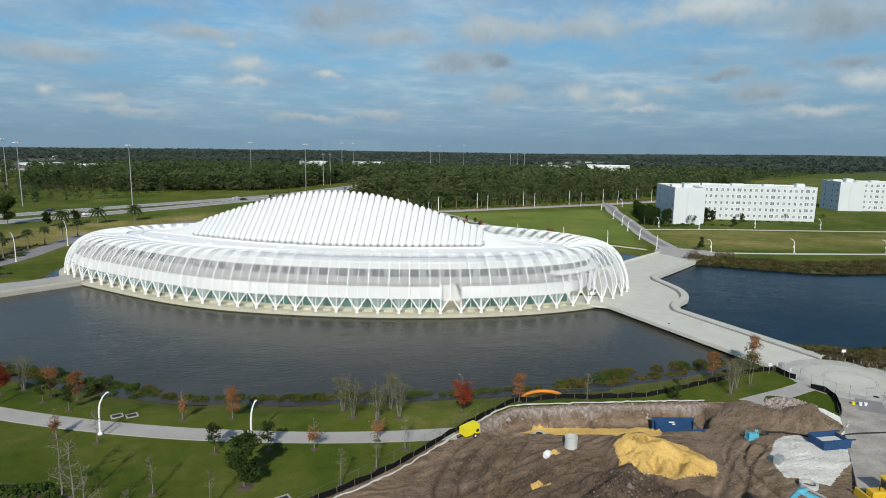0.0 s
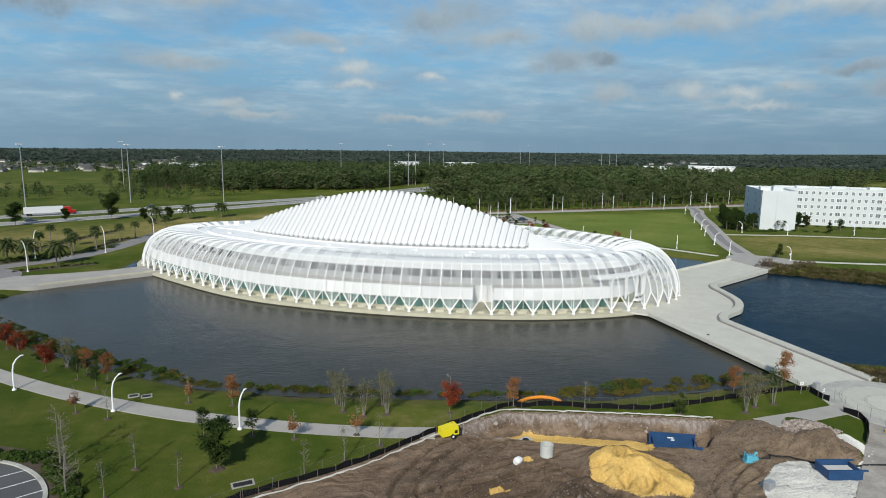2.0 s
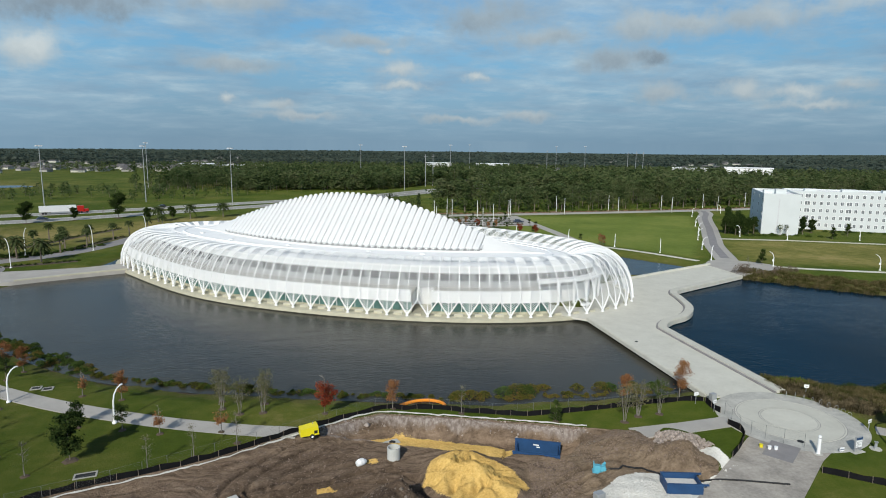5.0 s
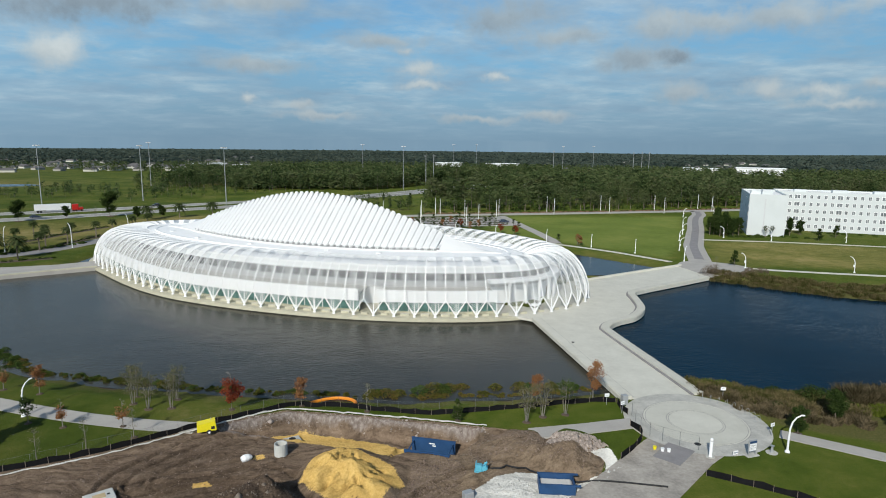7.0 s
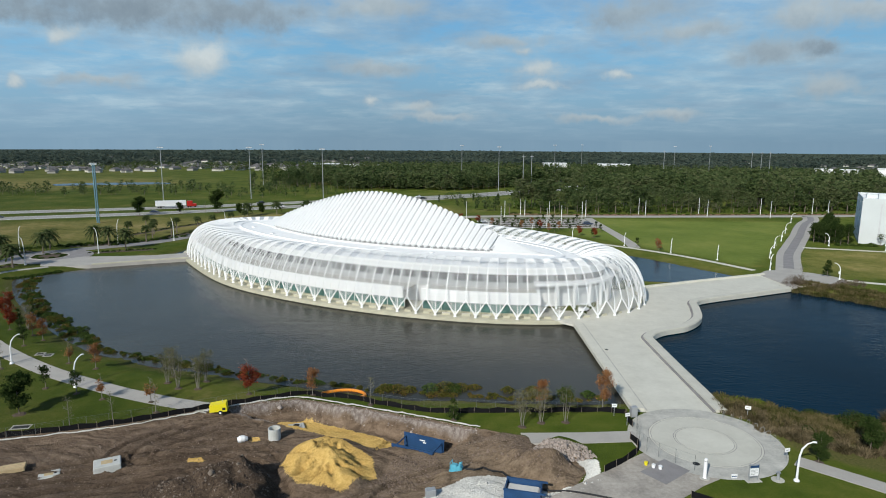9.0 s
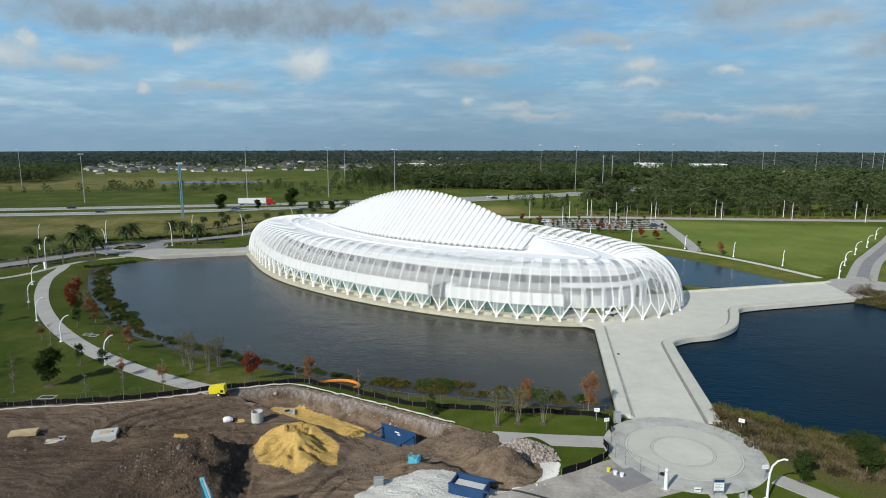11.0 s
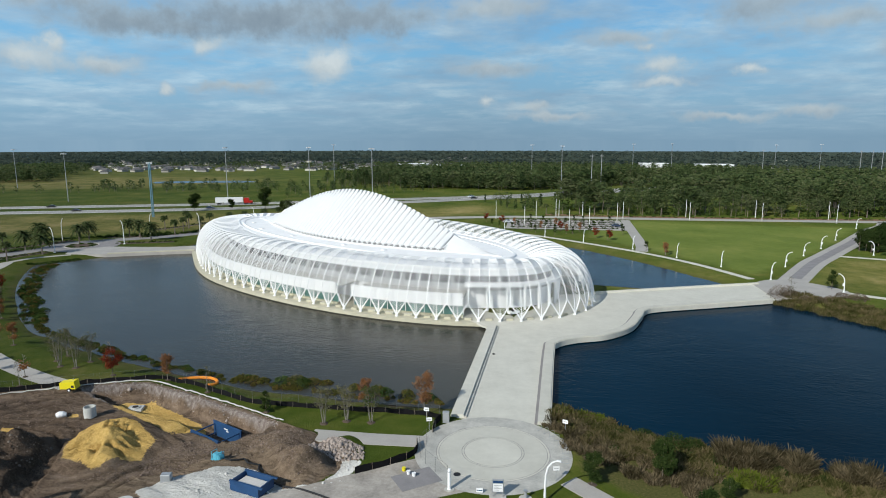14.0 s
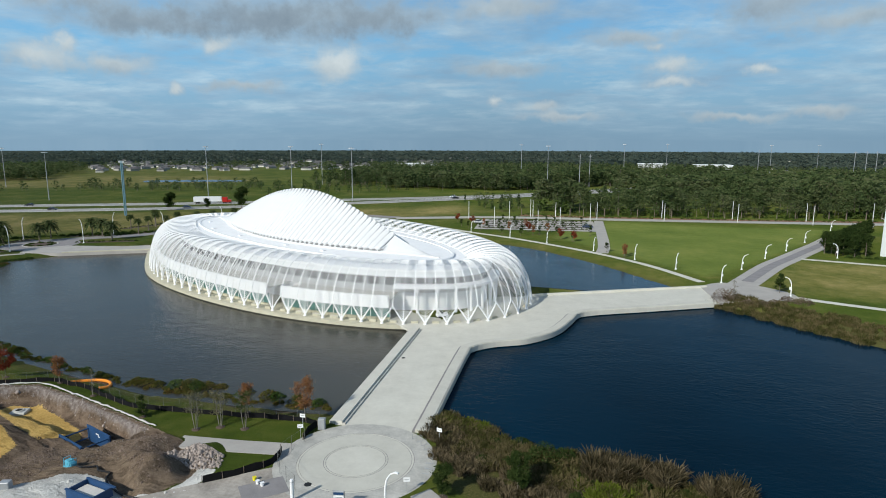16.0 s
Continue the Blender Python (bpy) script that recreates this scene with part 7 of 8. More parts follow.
pipe_ring(44.3, 57.0, ground_z(44.3, 57.0) - 0.05, 0.78, 1.45, 0.13, "standing precast concrete manhole ring on the soil")
pipe_ring(63.0, 39.5, ground_z(63.0, 39.5) - 0.02, 0.95, 0.42, 0.28, "flat grey concrete ring on the soil")
slab_ob = thing("manhole", "precast manhole base sunk in yellow sand", "manhole", at(45.1, 64.9, ground_z(45.1, 64.9), 20))
part("slab", Geo().box(-1.15, -1.0, -0.3, 1.15, 1.0, 0.35, bevel=0.1), M_PRECAST, slab_ob)
part("opening", Geo().tube([(0, 0, 0.3), (0, 0, 0.5)], 0.62, 18), M_PRECAST, slab_ob)
# black disc on the closed ring paints the dark down the shaft
part("shaft", Geo().tube([(0, 0, 0.45), (0, 0, 0.512)], 0.45, 18), M_BLACK, slab_ob, "black disc for the dark inside the shaft")
cone = thing("manhole_cone", "white tapered manhole cone lying on the soil", "concrete cone", at(40.4, 56.3, None, 30))
part("shell", Geo().tube([(-0.6, 0, 0.3), (-0.25, 0, 0.36), (0.2, 0, 0.34), (0.5, 0, 0.26), (0.62, 0, 0.25)], [0.32, 0.44, 0.42, 0.3, 0.25], 16), M_WHITE, cone)
# black disc on the cone's end paints its shaded inside
part("mouth", Geo().tube([(0.615, 0, 0.25), (0.635, 0, 0.25)], 0.18, 12), M_BLACK, cone)


def precast(x, y, w, d, h, r):
    z = ground_z(x, y)
    ob = thing("precast_box", "pale green grey precast concrete inlet box", "concrete box", pose(x, y, z - 0.55, 0, 0, r), group="precast boxes")
    part("body", Geo().box(-w / 2, -d / 2, 0, w / 2, d / 2, h, bevel=0.06), M_PRECAST, ob)
    part("hatch", Geo().box(-w * 0.22, -d * 0.2, h - 0.02, w * 0.2, d * 0.2, h + 0.025), M_TIMBER, ob, "rusty soil-stained hatch")
    # black disc on the solid top stands for the dark of an opening
    part("hole", Geo().tube([(w * 0.3, 0, h - 0.02), (w * 0.3, 0, h + 0.02)], 0.18, 10), M_BLACK, ob)


precast(26.1, 50.9, 2.9, 2.3, 1.25, 28)
precast(20.4, 48.9, 2.2, 1.7, 0.9, 28)
stack = thing("timber_stack", "stack of pale timber boards on bare soil", "timber stack", at(15.6, 49.2, None, 25))
for k in range(3):
    for j in range(4):
        part("board", Geo().box(-1.6, -0.7 + j * 0.36, 0.05 + k * 0.17, 1.6, -0.4 + j * 0.36, 0.19 + k * 0.17), M_TIMBER, stack)


def trench_box():
    ob = thing("trench_box", "blue steel trench box in the pit, worn", "trench box", pose(62.6, 57.75, -3.0, 0, 0, -23.5))
    for s in (-1, 1):
        w = part("side_panel", Geo().box(-2.9, s * 1.75 - 0.08, 0.0, 2.9, s * 1.75 + 0.08, 2.35), M_BLUE, ob)
        for x in (-2.8, -1.4, 0, 1.4, 2.8):
            part("stiffener", Geo().box(x - 0.07, s * 1.75 + s * 0.08, 0.05, x + 0.07, s * 1.75 + s * 0.15, 2.3), M_BLUE, w)
        part("skid", Geo().box(-2.95, s * 1.75 - 0.11, 2.35, 2.95, s * 1.75 + 0.11, 2.45), M_BLUE, w)
    for x in (-2.6, 2.6):
        for z in (0.7, 2.0):
            part("spreader", Geo().tube([(x, -1.68, z), (x, 1.68, z)], 0.09, 8), M_BLUE, ob)
    for i, (x, w) in enumerate(((-0.2, 0.75), (0.1, 0.45))):
        part("lettering_bar", Geo().box(x - w / 2, 1.655, 1.75 - i * 0.28, x + w / 2, 1.668, 1.9 - i * 0.28), M_WHITE, ob, "white lettering bar")


trench_box()


def spoil_tray():
    ob = thing("steel_tray", "open blue steel tray holding white sand", "skip", pose(74.6, 44.9, ground_z(74.6, 44.9) + 0.0, 0, 0, -14))
    part("floor", Geo().box(-1.9, -1.2, 0.15, 1.9, 1.2, 0.25), M_BLUE, ob)
    for s in (-1, 1):
        part("side", Geo().box(-1.95, s * 1.2 - 0.06, 0.1, 1.95, s * 1.2 + 0.06, 1.15), M_BLUE, ob)
        part("rail", Geo().box(-2.0, s * 1.2 - 0.12, 1.15, 2.5, s * 1.2 + 0.12, 1.28), M_BLUE, ob)
    part("end", Geo().box(-1.95, -1.14, 0.1, -1.83, 1.14, 1.15), M_BLUE, ob)
    part("end", Geo().box(1.83, -1.14, 0.1, 1.95, 1.14, 1.1), M_BLUE, ob)
    part("fill", Geo().box(-1.8, -1.1, 0.25, 1.8, 1.1, 0.75, bevel=0.2), M_SLABEDGE, ob, "white sand fill")


spoil_tray()
pump = thing("pump", "light blue dewatering pump on a skid", "pump", at(67.4, 50.2, None, -20))
part("skid", Geo().box(-0.75, -0.45, 0.02, 0.75, 0.45, 0.16), M_CYAN, pump)
part("engine", Geo().box(-0.6, -0.35, 0.16, 0.15, 0.35, 0.85, bevel=0.08), M_CYAN, pump)
part("volute", Geo().tube([(0.45, -0.3, 0.5), (0.45, 0.3, 0.5)], 0.34, 14), M_CYAN, pump)
part("outlet", Geo().tube([(0.45, 0, 0.6), (0.45, 0, 1.05), (0.7, 0, 1.2)], 0.13, 8), M_CYAN, pump)
for x in (-0.6, 0.6):
    part("lifting_bar", Geo().tube([(x, -0.4, 0.15), (x, -0.4, 1.1), (x, 0.4, 1.1), (x, 0.4, 0.15)], 0.045, 6), M_CYAN, pump)
hose = smooth_line([(68.0, 50.2), (69.5, 49.5), (70.6, 50.6), (71.6, 49.6), (72.8, 50.0), (73.4, 48.6), (75.2, 47.3), (78.5, 46.0), (82, 45.0), (87, 43.2)], 0.6)
thing("hose", "black discharge hose across the soil", "hose", geo=Geo().tube([(x, y, ground_z(x, y) + 0.1) for x, y in hose], 0.11, 7), material=M_BLACK)
thing("utility_box", "grey steel utility box on the soil", "box", at(64.6, 44.4, None, 15), geo=Geo().box(-0.55, -0.4, -0.05, 0.55, 0.4, 0.85, bevel=0.06), material=M_POLE)
boom = smooth_line([(46.9, 72.6), (47.4, 73.5), (49.3, 74.6), (51.5, 74.8), (53.2, 73.9), (53.8, 72.6), (53.2, 71.4)], 0.5)
thing("floating_boom", "orange floating turbidity boom at the lake edge", "boom", geo=Geo().tube([(x, y, max(ground_z(x, y), WATER) + 0.16) for x, y in boom], 0.24, 8), material=M_ORANGE)


def excavator():
    ob = thing("excavator", "light blue excavator with raised boom", "excavator", pose(57.0, 26.5, ground_z(57, 26.5), 0, 0, 0))
    for s in (-1, 1):
        t = part("track", Geo().box(-1.9, s * 1.15 - 0.3, 0.0, 1.9, s * 1.15 + 0.3, 0.9, pose(0, 0, 0, 0, 0, 45), 0.25), M_BLACK, ob)
    part("turntable", Geo().tube([(0, 0, 0.85), (0, 0, 1.15)], 0.8, 16), M_BLACK, ob)
    rot = pose(0, 0, 0, 0, 0, 135)
    part("upper_body", Geo().box(-2.1, -1.3, 1.15, 1.2, 1.3, 2.2, rot, 0.1), M_CYAN, ob)
    cab = part("cab", Geo().box(0.1, 0.3, 2.2, 1.6, 1.3, 3.3, rot, 0.1), M_CYAN, ob)
    part("cab_glass", Geo().box(0.25, 0.28, 2.45, 1.62, 1.28, 3.1, rot), M_WINDOW, cab)
    # boom to its elbow, then the stick to the bucket
    elbow, bucket = Vector((-6.2, 6.1, 6.6)), Vector((-7.6, 8.6, 1.4))
    part("boom", Geo().tube([(-0.7, 0.7, 1.9), (-2.6, 2.6, 4.9), elbow], [0.36, 0.42, 0.22], 4), M_CYAN, ob)
    part("stick", Geo().tube([elbow + Vector((0.4, -0.4, 0.35)), elbow, bucket], [0.2, 0.28, 0.16], 4), M_CYAN, ob)
    part("ram", Geo().tube([(-1.0, 1.2, 1.9), (-2.9, 3.0, 4.2)], 0.09, 6), M_POLE, ob)
    part("ram", Geo().tube([(-3.0, 2.9, 5.4), elbow + Vector((0.35, -0.35, 0.4))], 0.09, 6), M_POLE, ob)
    b = bucket
    part("bucket", Geo().box(-0.6, -0.5, -1.0, 0.6, 0.5, 0.1, pose(b.x, b.y, b.z, 0, 20, 135), 0.15), M_BLACK, ob)


excavator()


def dozer():
    ob = thing("bulldozer", "worn yellow bulldozer with a dark cab", "bulldozer", pose(68.4, 34.6, ground_z(68.4, 34.6), 0, 0, 160))
    for s in (-1, 1):
        part("track", Geo().box(-1.7, s * 1.0 - 0.28, 0.0, 1.7, s * 1.0 + 0.28, 0.95, None, 0.3), M_BLACK, ob)
    part("hood", Geo().box(0.2, -0.55, 0.6, 2.0, 0.55, 1.6, None, 0.08), M_CATYELLOW, ob)
    part("rear_body", Geo().box(-1.8, -0.7, 0.6, 0.2, 0.7, 1.5, None, 0.08), M_CATYELLOW, ob)
    cab = part("cab", Geo().box(-1.3, -0.7, 1.5, 0.3, 0.7, 2.65, None, 0.06), M_WINDOW, ob, "dark glazed cab")
    for x in (-1.3, 0.24):
        for y in (-0.7, 0.64):
            part("pillar", Geo().box(x, y, 1.5, x + 0.08, y + 0.08, 2.66), M_CATYELLOW, cab)
    part("roof", Geo().box(-1.5, -0.85, 2.65, 0.5, 0.85, 2.85, None, 0.06), M_CATYELLOW, ob)
    part("blade", Geo().box(2.2, -1.6, 0.0, 2.4, 1.6, 1.1, None, 0.05), M_CATYELLOW, ob)
    part("exhaust", Geo().tube([(1.1, 0.2, 1.6), (1.1, 0.2, 2.3)], 0.06, 6), M_BLACK, ob)


dozer()


def lumps(name, label, region, n, size, material, seed, lift=0.0):
    """Loose broken lumps over a patch of ground."""
    rr = np.random.RandomState(seed)
    p = np.array(region)
    lo, hi = p.min(0), p.max(0)
    pts = lo + rr.rand(n * 5, 2) * (hi - lo)
    pts = pts[signed(region, pts[:, 0], pts[:, 1]) > 0][:n]
    z = heights(pts[:, 0], pts[:, 1])[0]
    oct_ = np.array([(1, 0, 0), (-1, 0, 0), (0, 1, 0), (0, -1, 0), (0, 0, 1), (0, 0, -1)], float)
    tri = np.array([(0, 2, 4), (2, 1, 4), (1, 3, 4), (3, 0, 4), (2, 0, 5), (1, 2, 5), (3, 1, 5), (0, 3, 5)])
    m = len(pts)
    s = size * np.exp(rr.normal(size=(m, 1, 1)) * 0.5)
    v = oct_[None] * s * rr.uniform(0.5, 1.3, (m, 6, 3)) + np.concatenate([pts, z[:, None] + lift], 1)[:, None, :]
    f = (np.arange(m)[:, None, None] * 6 + tri[None]).reshape(-1, 3)
    stuff(name, label, "rubble", v.reshape(-1, 3), f, material)


lumps("rubble_heap", "pinkish broken limestone rubble", [(76.5, 54.0), (79, 57.5), (83.8, 55.6), (84.5, 53.2), (81, 52.6)], 1500, 0.12, M_RUBBLE, 1)
lumps("soil_clods", "small clods and stones strewn over the bare soil", [(2, 38), (9, 55), (22, 59.5), (33, 64.5), (44, 58), (46, 53), (46.5, 50.5), (40, 50.5), (33, 51), (28, 46), (27, 36), (20, 28)], 9000, 0.042, M_CLOD, 12)
lumps("soil_clods", "small clods and stones strewn over the bare soil", [(52, 43), (60, 44), (64, 47.5), (66, 51), (65, 55), (60, 54), (58.5, 48), (55, 43.5)], 5000, 0.045, M_CLOD, 13)
lumps("soil_clods", "dark clods on the dug-out heaps", [(34, 38), (33, 47), (37, 46.5), (44, 49), (48, 46.5), (50, 42), (49, 37)], 7000, 0.06, M_CLODDARK, 14)
lumps("soil_clods", "brown clods on the heaps by the rubble", [(67, 53), (67, 57), (71, 59), (77, 57), (81.5, 50.5), (78.5, 47), (75.5, 50), (72, 53)], 3500, 0.05, M_CLOD, 15)
lumps("soil_clods", "clods of dark soil", [(34, 42), (36, 47), (46, 49), (48, 43), (44, 39)], 500, 0.08, M_BARK, 2)
lumps("soil_clods", "clods of dark soil", [(67, 52), (66, 55.5), (71, 59), (77, 57), (74, 52)], 350, 0.06, M_BARK, 6)
lumps("soil_clods", "clods and stones along the pit rim", [(34, 66.5), (44, 70), (53, 67.5), (71, 60.5), (70.5, 59), (53, 65.5), (44, 68), (36, 65)], 500, 0.08, M_RUBBLE, 3)
lumps("chalk_lumps", "loose white lumps at the edge of the sand", [(64, 41), (66, 45), (71, 47), (78, 44), (84, 48), (84.4, 52.6), (83, 52.6), (82.3, 49), (79, 45), (71, 40.5)], 400, 0.06, M_SLABEDGE, 4)

# ---- round plaza fittings ----
totem = thing("totem_sign", "plain white rounded pillar sign", "pillar", pose(95.7, 48.7, 0.0))
part("column", Geo().tube([(0, 0, 0.0), (0, 0, 0.15), (0, 0, 2.3), (0, 0, 2.42)], [0.26, 0.2, 0.2, 0.14], 12), M_WHITE, totem)
part("collar", Geo().tube([(0, 0, 2.1), (0, 0, 2.16)], 0.215, 12), M_POLE, totem)
part("footing", Geo().tube([(0, 0, -0.1), (0, 0, 0.06)], 0.55, 16), M_CURB, totem)
kiosk = thing("map_sign", "grey framed campus map board with a pale panel", "information board", pose(101.0, 48.3, 0, 0, 0, 8))
for x in (-0.55, 0.5):
    part("post", Geo().box(x, -0.06, -0.05, x + 0.06, 0.06, 2.05), M_POLE, kiosk)
part("frame", Geo().box(-0.62, -0.08, 0.55, 0.62, 0.08, 2.0, None, 0.03), M_POLE, kiosk)
part("panel", Geo().box(-0.52, -0.1, 0.65, 0.52, -0.082, 1.55), M_STUCCO, kiosk, "pale printed panel")
part("title_bar", Geo().box(-0.52, -0.1, 1.62, 0.52, -0.083, 1.88), M_BLUE, kiosk, "dark blue title bar")
for k in range(4):
    part("text_bar", Geo().box(-0.42, -0.106, 0.8 + 0.17 * k, 0.1 + 0.3 * (k % 2), -0.101, 0.86 + 0.17 * k), M_POLE, kiosk)
part("footing", Geo().box(-0.9, -0.45, -0.1, 0.9, 0.45, 0.05, None, 0.03), M_CURB, kiosk)
small = thing("ground_sign", "low white sign board on the grass", "sign", pose(99.0, 48.6, 0, 0, 0, 5))
part("board", Geo().box(-0.35, -0.04, 0.12, 0.35, 0.03, 0.6), M_WHITE, small)
part("stripe", Geo().box(-0.3, -0.05, 0.3, 0.3, -0.041, 0.4), M_BLUE, small)
part("legs", Geo().box(-0.25, -0.02, -0.05, 0.25, 0.02, 0.12), M_POLE, small)
ft = thing("drinking_fountain", "grey pedestal fountain on a round pad", "fountain", pose(103.9, 48.5, 0))
part("pedestal", Geo().tube([(0, 0, 0), (0, 0, 0.75), (0, 0, 0.95)], [0.2, 0.14, 0.26], 10), M_POLE, ft)
part("pad", Geo().tube([(0, 0, -0.1), (0, 0, 0.05)], 0.7, 18), M_CURB, ft)
for x, y, r in ((89.6, 64.9, 0), (90.6, 62.0, 20), (108.0, 64.6, -20), (107.0, 52.6, 15)):
    sg = thing("notice_sign", "white notice board on a thin steel post", "sign", pose(x, y, ground_z(x, y), 0, 0, r), group="notice signs")
    part("post", Geo().box(-0.03, -0.03, -0.1, 0.03, 0.03, 1.75), M_POLE, sg)
    part("board", Geo().box(-0.36, -0.055, 1.3, 0.36, -0.032, 1.8), M_WHITE, sg)
    part("text_bar", Geo().box(-0.25, -0.062, 1.5, 0.25, -0.056, 1.58), M_POLE, sg)
cab = thing("control_cabinet", "silver steel control cabinet at the bridge end", "cabinet", pose(92.3, 64.8, 0.0, 0, 0, 10))
part("body", Geo().box(-0.45, -0.35, 0.0, 0.45, 0.35, 1.45, None, 0.04), M_POLE, cab)
part("door", Geo().box(-0.38, -0.37, 0.15, 0.38, -0.352, 1.35), M_POLE, cab)
for i in range(9):
    a = math.radians(-8 + 7.5 * i)
    x, y = CIR[0] + 8.7 * math.cos(a), CIR[1] + 8.7 * math.sin(a)
    rk = thing("bike_rack", "low galvanised bicycle hoop", "bike rack", pose(x, y, 0.02, 0, 0, math.degrees(a)), group="bicycle hoops")
    part("hoop", Geo().tube([(-0.35, 0, 0), (-0.35, 0, 0.6), (-0.2, 0, 0.82), (0.2, 0, 0.82), (0.35, 0, 0.6), (0.35, 0, 0)], 0.022, 6, up=(0, 1, 0)), M_POLE, rk)
    part("foot_rail", Geo().box(-0.45, -0.04, 0.0, 0.45, 0.04, 0.03), M_POLE, rk)
for x, y, r in ((96.0, 51.9, 0.42), (95.6, 93.0, 0.3)):
    thing("drain_cover", "dark iron drain cover in the paving", "manhole cover", pose(x, y, 0.0), geo=Geo().tube([(0, 0, -0.02), (0, 0, 0.035)], r, 18), material=M_BLACK)
for x, y, w in ((-6.0, 87.9, 1.5), (-4.2, 87.3, 1.5), (9.9, 59.6, 2.4)):
    dr = thing("lawn_inlet", "concrete framed storm inlet in the lawn", "inlet", pose(x, y, 0.0, 0, 0, 10))
    for bx in ((-w / 2, -0.65, w / 2, -0.45), (-w / 2, 0.45, w / 2, 0.65), (-w / 2, -0.45, -w / 2 + 0.2, 0.45), (w / 2 - 0.2, -0.45, w / 2, 0.45)):
        part("frame", Geo().box(bx[0], bx[1], -0.1, bx[2], bx[3], 0.06), M_TERRACE, dr)
    part("grate", Geo().box(-w / 2 + 0.2, -0.45, -0.1, w / 2 - 0.2, 0.45, 0.03), M_BLACK, dr)
for x, y, m in ((90.6, 50.9, M_WHITE), (91.3, 50.6, M_WHITE), (89.9, 51.5, M_YELLOW)):
    thing("site_bucket", "small plastic tub on the drive", "bucket", pose(x, y, 0.03), geo=Geo().tube([(0, 0, 0), (0, 0, 0.4)], [0.19, 0.24], 10), material=m)


# ---- vehicles ----
def car(x, y, r, paint, label, tall=1.0, length=4.6):
    ob = thing("car", label, "car", pose(x, y, 0.1, 0, 0, r))
    L, W = length / 2, 0.92
    prof = [(-L, 0.35), (-L, 0.85), (-L * 0.82, 1.0 * tall), (L * 0.5, 0.95 * tall), (L * 0.93, 0.78), (L, 0.6), (L, 0.35)]
    n = len(prof)
    v = [(px, s * W, pz) for s in (-1, 1) for px, pz in prof]
    part("body", Geo().add(v, [tuple(range(n)), tuple(range(2 * n - 1, n - 1, -1))] + [(i, n + i, n + (i + 1) % n, (i + 1) % n) for i in range(n)]), paint, ob)
    cp = [(-L * 0.78, 0.95 * tall), (-L * 0.55, 1.48 * tall), (L * 0.12, 1.5 * tall), (L * 0.48, 0.93 * tall)]
    v = [(px, s * (W - 0.1 - 0.1 * (pz > 1.2)), pz) for s in (-1, 1) for px, pz in cp]
    cb = part("cabin", Geo().add(v, [(0, 1, 2, 3), (7, 6, 5, 4)] + [(i, 4 + i, 4 + (i + 1) % 4, (i + 1) % 4) for i in range(4)]), M_WINDOW, ob, "dark glazed cabin")
    part("roof", Geo().box(-L * 0.53, -W + 0.2, 1.47 * tall, L * 0.1, W - 0.2, 1.53 * tall, None, 0.03), paint, cb)
    for wx in (-L * 0.62, L * 0.62):
        for s in (-1, 1):
            w = part("wheel", Geo().tube([(wx, s * 0.72, 0.33), (wx, s * 0.95, 0.33)], 0.34, 12), M_BLACK, ob)
            part("rim", Geo().tube([(wx, s * 0.94, 0.33), (wx, s * 0.965, 0.33)], 0.2, 8), M_POLE, w)


car(130.4, 267.6, 5, M_PAINTS[1], "dark blue car parked on the asphalt")
car(82, 273.5, 5, M_PAINTS[0], "white car parked on the asphalt")


def along(line, d, side):
    p = np.array(offset_line(line, side))
    s = np.concatenate([[0], np.cumsum(np.linalg.norm(np.diff(p, axis=0), axis=1))])
    q = [np.array([np.interp(v, s, p[:, 0]), np.interp(v, s, p[:, 1])]) for v in (d, d + 1)]
    e = q[1] - q[0]
    return q[0][0], q[0][1], math.degrees(math.atan2(e[1], e[0]))


for ln, d, s, k, tall, lab in ((HWY_S, 640, 2, 0, 1.0, "white car on the motorway"), (HWY_S, 716, -2, 2, 1.2, "silver car on the motorway"), (HWY_S, 838, 2, 1, 1.0, "dark blue car on the motorway"), (HWY_S, 905, -2, 0, 1.3, "white van on the motorway"), (HWY_N, 655, 2, 2, 1.0, "silver car on the motorway"), (HWY_N, 760, -2, 3, 1.0, "black car on the motorway"), (HWY_N, 905, 2, 3, 1.1, "black car on the motorway"), (HWY_N, 1010, -2, 0, 1.0, "white car on the motorway"), (HWY_S, 1000, 2, 3, 1.0, "black car on the motorway"), (HWY_S, 770, 2, 3, 1.0, "black car on the motorway")):
    x, y, r = along(ln, d, s)
    car(x, y, r if ln is HWY_S else r + 180, M_PAINTS[k], lab, tall)


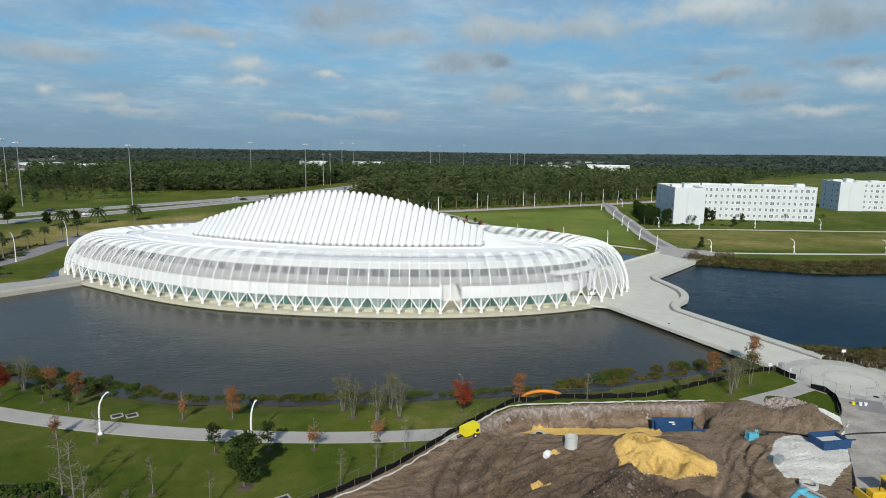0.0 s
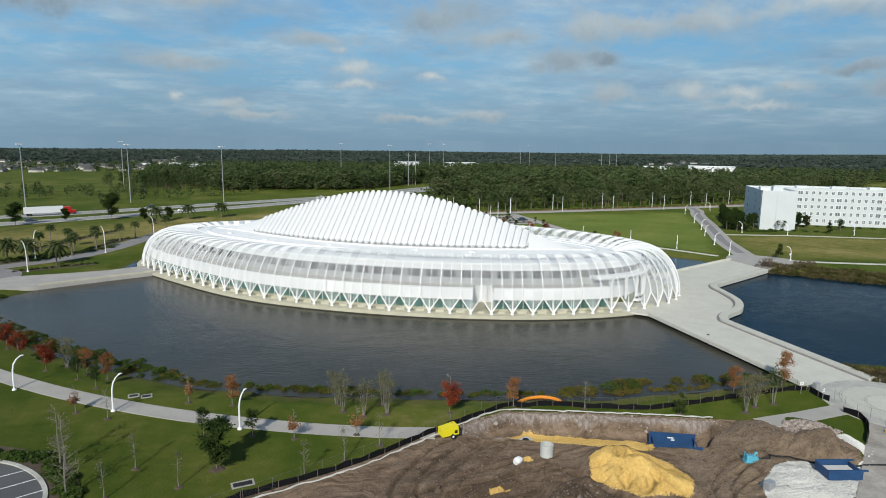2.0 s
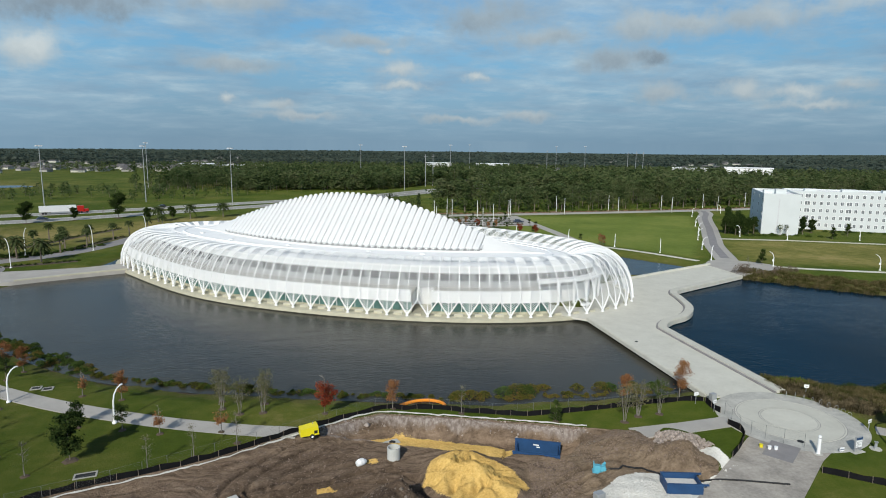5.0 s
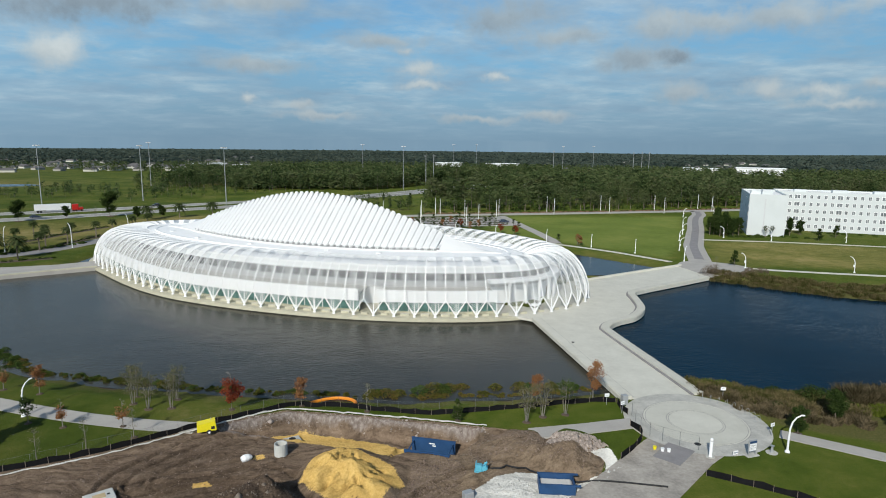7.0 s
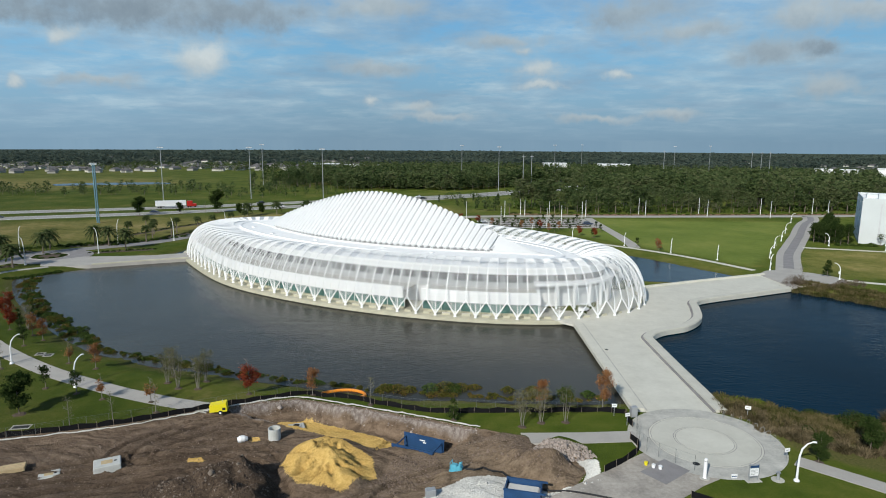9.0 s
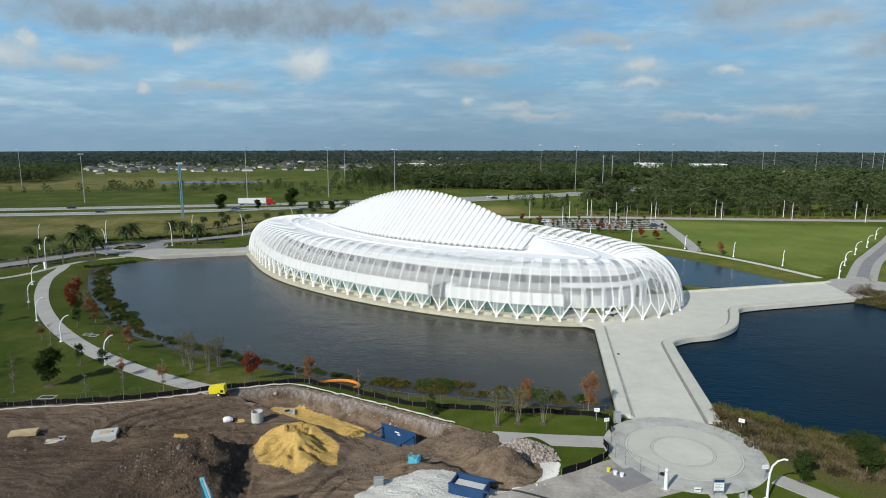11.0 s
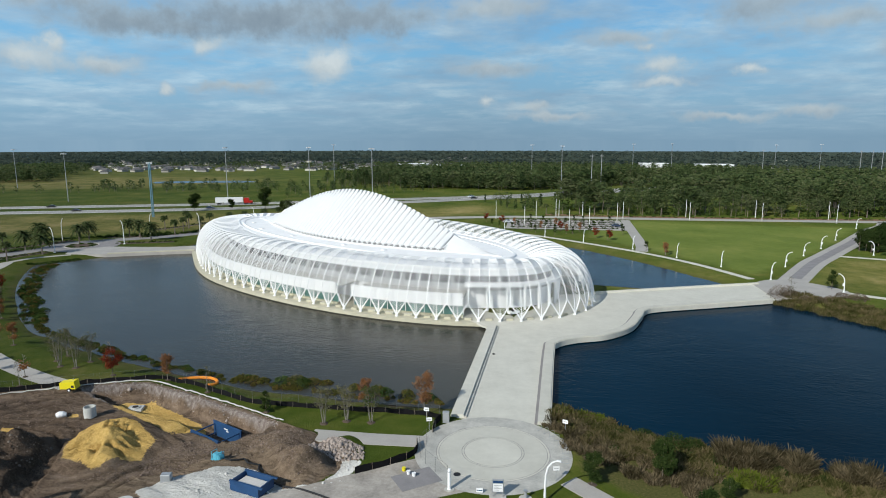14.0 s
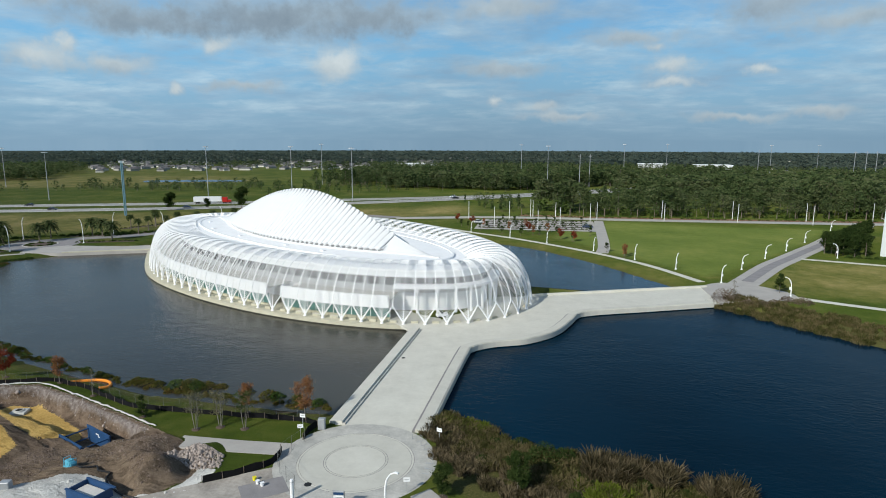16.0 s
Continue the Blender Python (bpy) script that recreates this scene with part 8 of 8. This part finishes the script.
def truck():
    x, y, r = along(HWY_N, 858, -2.2)
    ob = thing("lorry", "white semi-trailer lorry with a red tractor", "truck", pose(x, y, 0.1, 0, 0, r))
    part("trailer", Geo().box(-9, -1.3, 1.2, 6.8, 1.3, 4.1, None, 0.06), M_PAINTS[0], ob)
    part("skirt", Geo().box(-4, -1.25, 0.5, 4, -1.2, 1.2), M_POLE, ob)
    part("tractor", Geo().box(7.2, -1.2, 0.6, 10.2, 1.2, 3.7, None, 0.2), M_PAINTS[4], ob, "red tractor cab")
    part("bonnet", Geo().box(10.2, -1.0, 0.6, 12.2, 1.0, 2.1, None, 0.2), M_PAINTS[4], ob)
    for wx in (-7.5, -6.3, 7.8, 9.0, 11.4):
        for s in (-1, 1):
            part("wheel", Geo().tube([(wx, s * 0.8, 0.5), (wx, s * 1.25, 0.5)], 0.5, 12), M_BLACK, ob)


truck()

# palms in front of the wood
for i in range(26):
    x = 98 + 8.2 * i + random.uniform(-1.5, 1.5)
    ob = copy_thing(PALMS["sabal"], pose(x, 311.5 + 0.055 * (x - 98) + 0.0002 * (x - 98) ** 2 + random.uniform(-1, 1), 0, 0, 0, 50 * i))
    s = random.uniform(0.8, 1.05)
    ob.scale = (s, s, s)


def cart():
    ob = thing("utility_cart", "small white utility cart parked under the arcade", "cart", pose(97.0, 119.2, -0.03, 0, 0, 35))
    part("body", Geo().box(-1.3, -0.6, 0.3, 1.2, 0.6, 0.85, None, 0.08), M_WHITE, ob)
    part("roof", Geo().box(-0.7, -0.6, 1.75, 0.8, 0.6, 1.83, None, 0.03), M_WHITE, ob)
    for x in (-0.62, 0.7):
        for y in (-0.54, 0.5):
            part("pillar", Geo().box(x, y, 0.85, x + 0.04, y + 0.04, 1.75), M_BLACK, ob)
    part("seat", Geo().box(-0.45, -0.5, 0.85, 0.1, 0.5, 1.15, None, 0.06), M_BLACK, ob)
    for x in (-0.85, 0.8):
        for y in (-0.6, 0.45):
            part("wheel", Geo().tube([(x, y, 0.25), (x, y + 0.15, 0.25)], 0.25, 12), M_BLACK, ob)


cart()
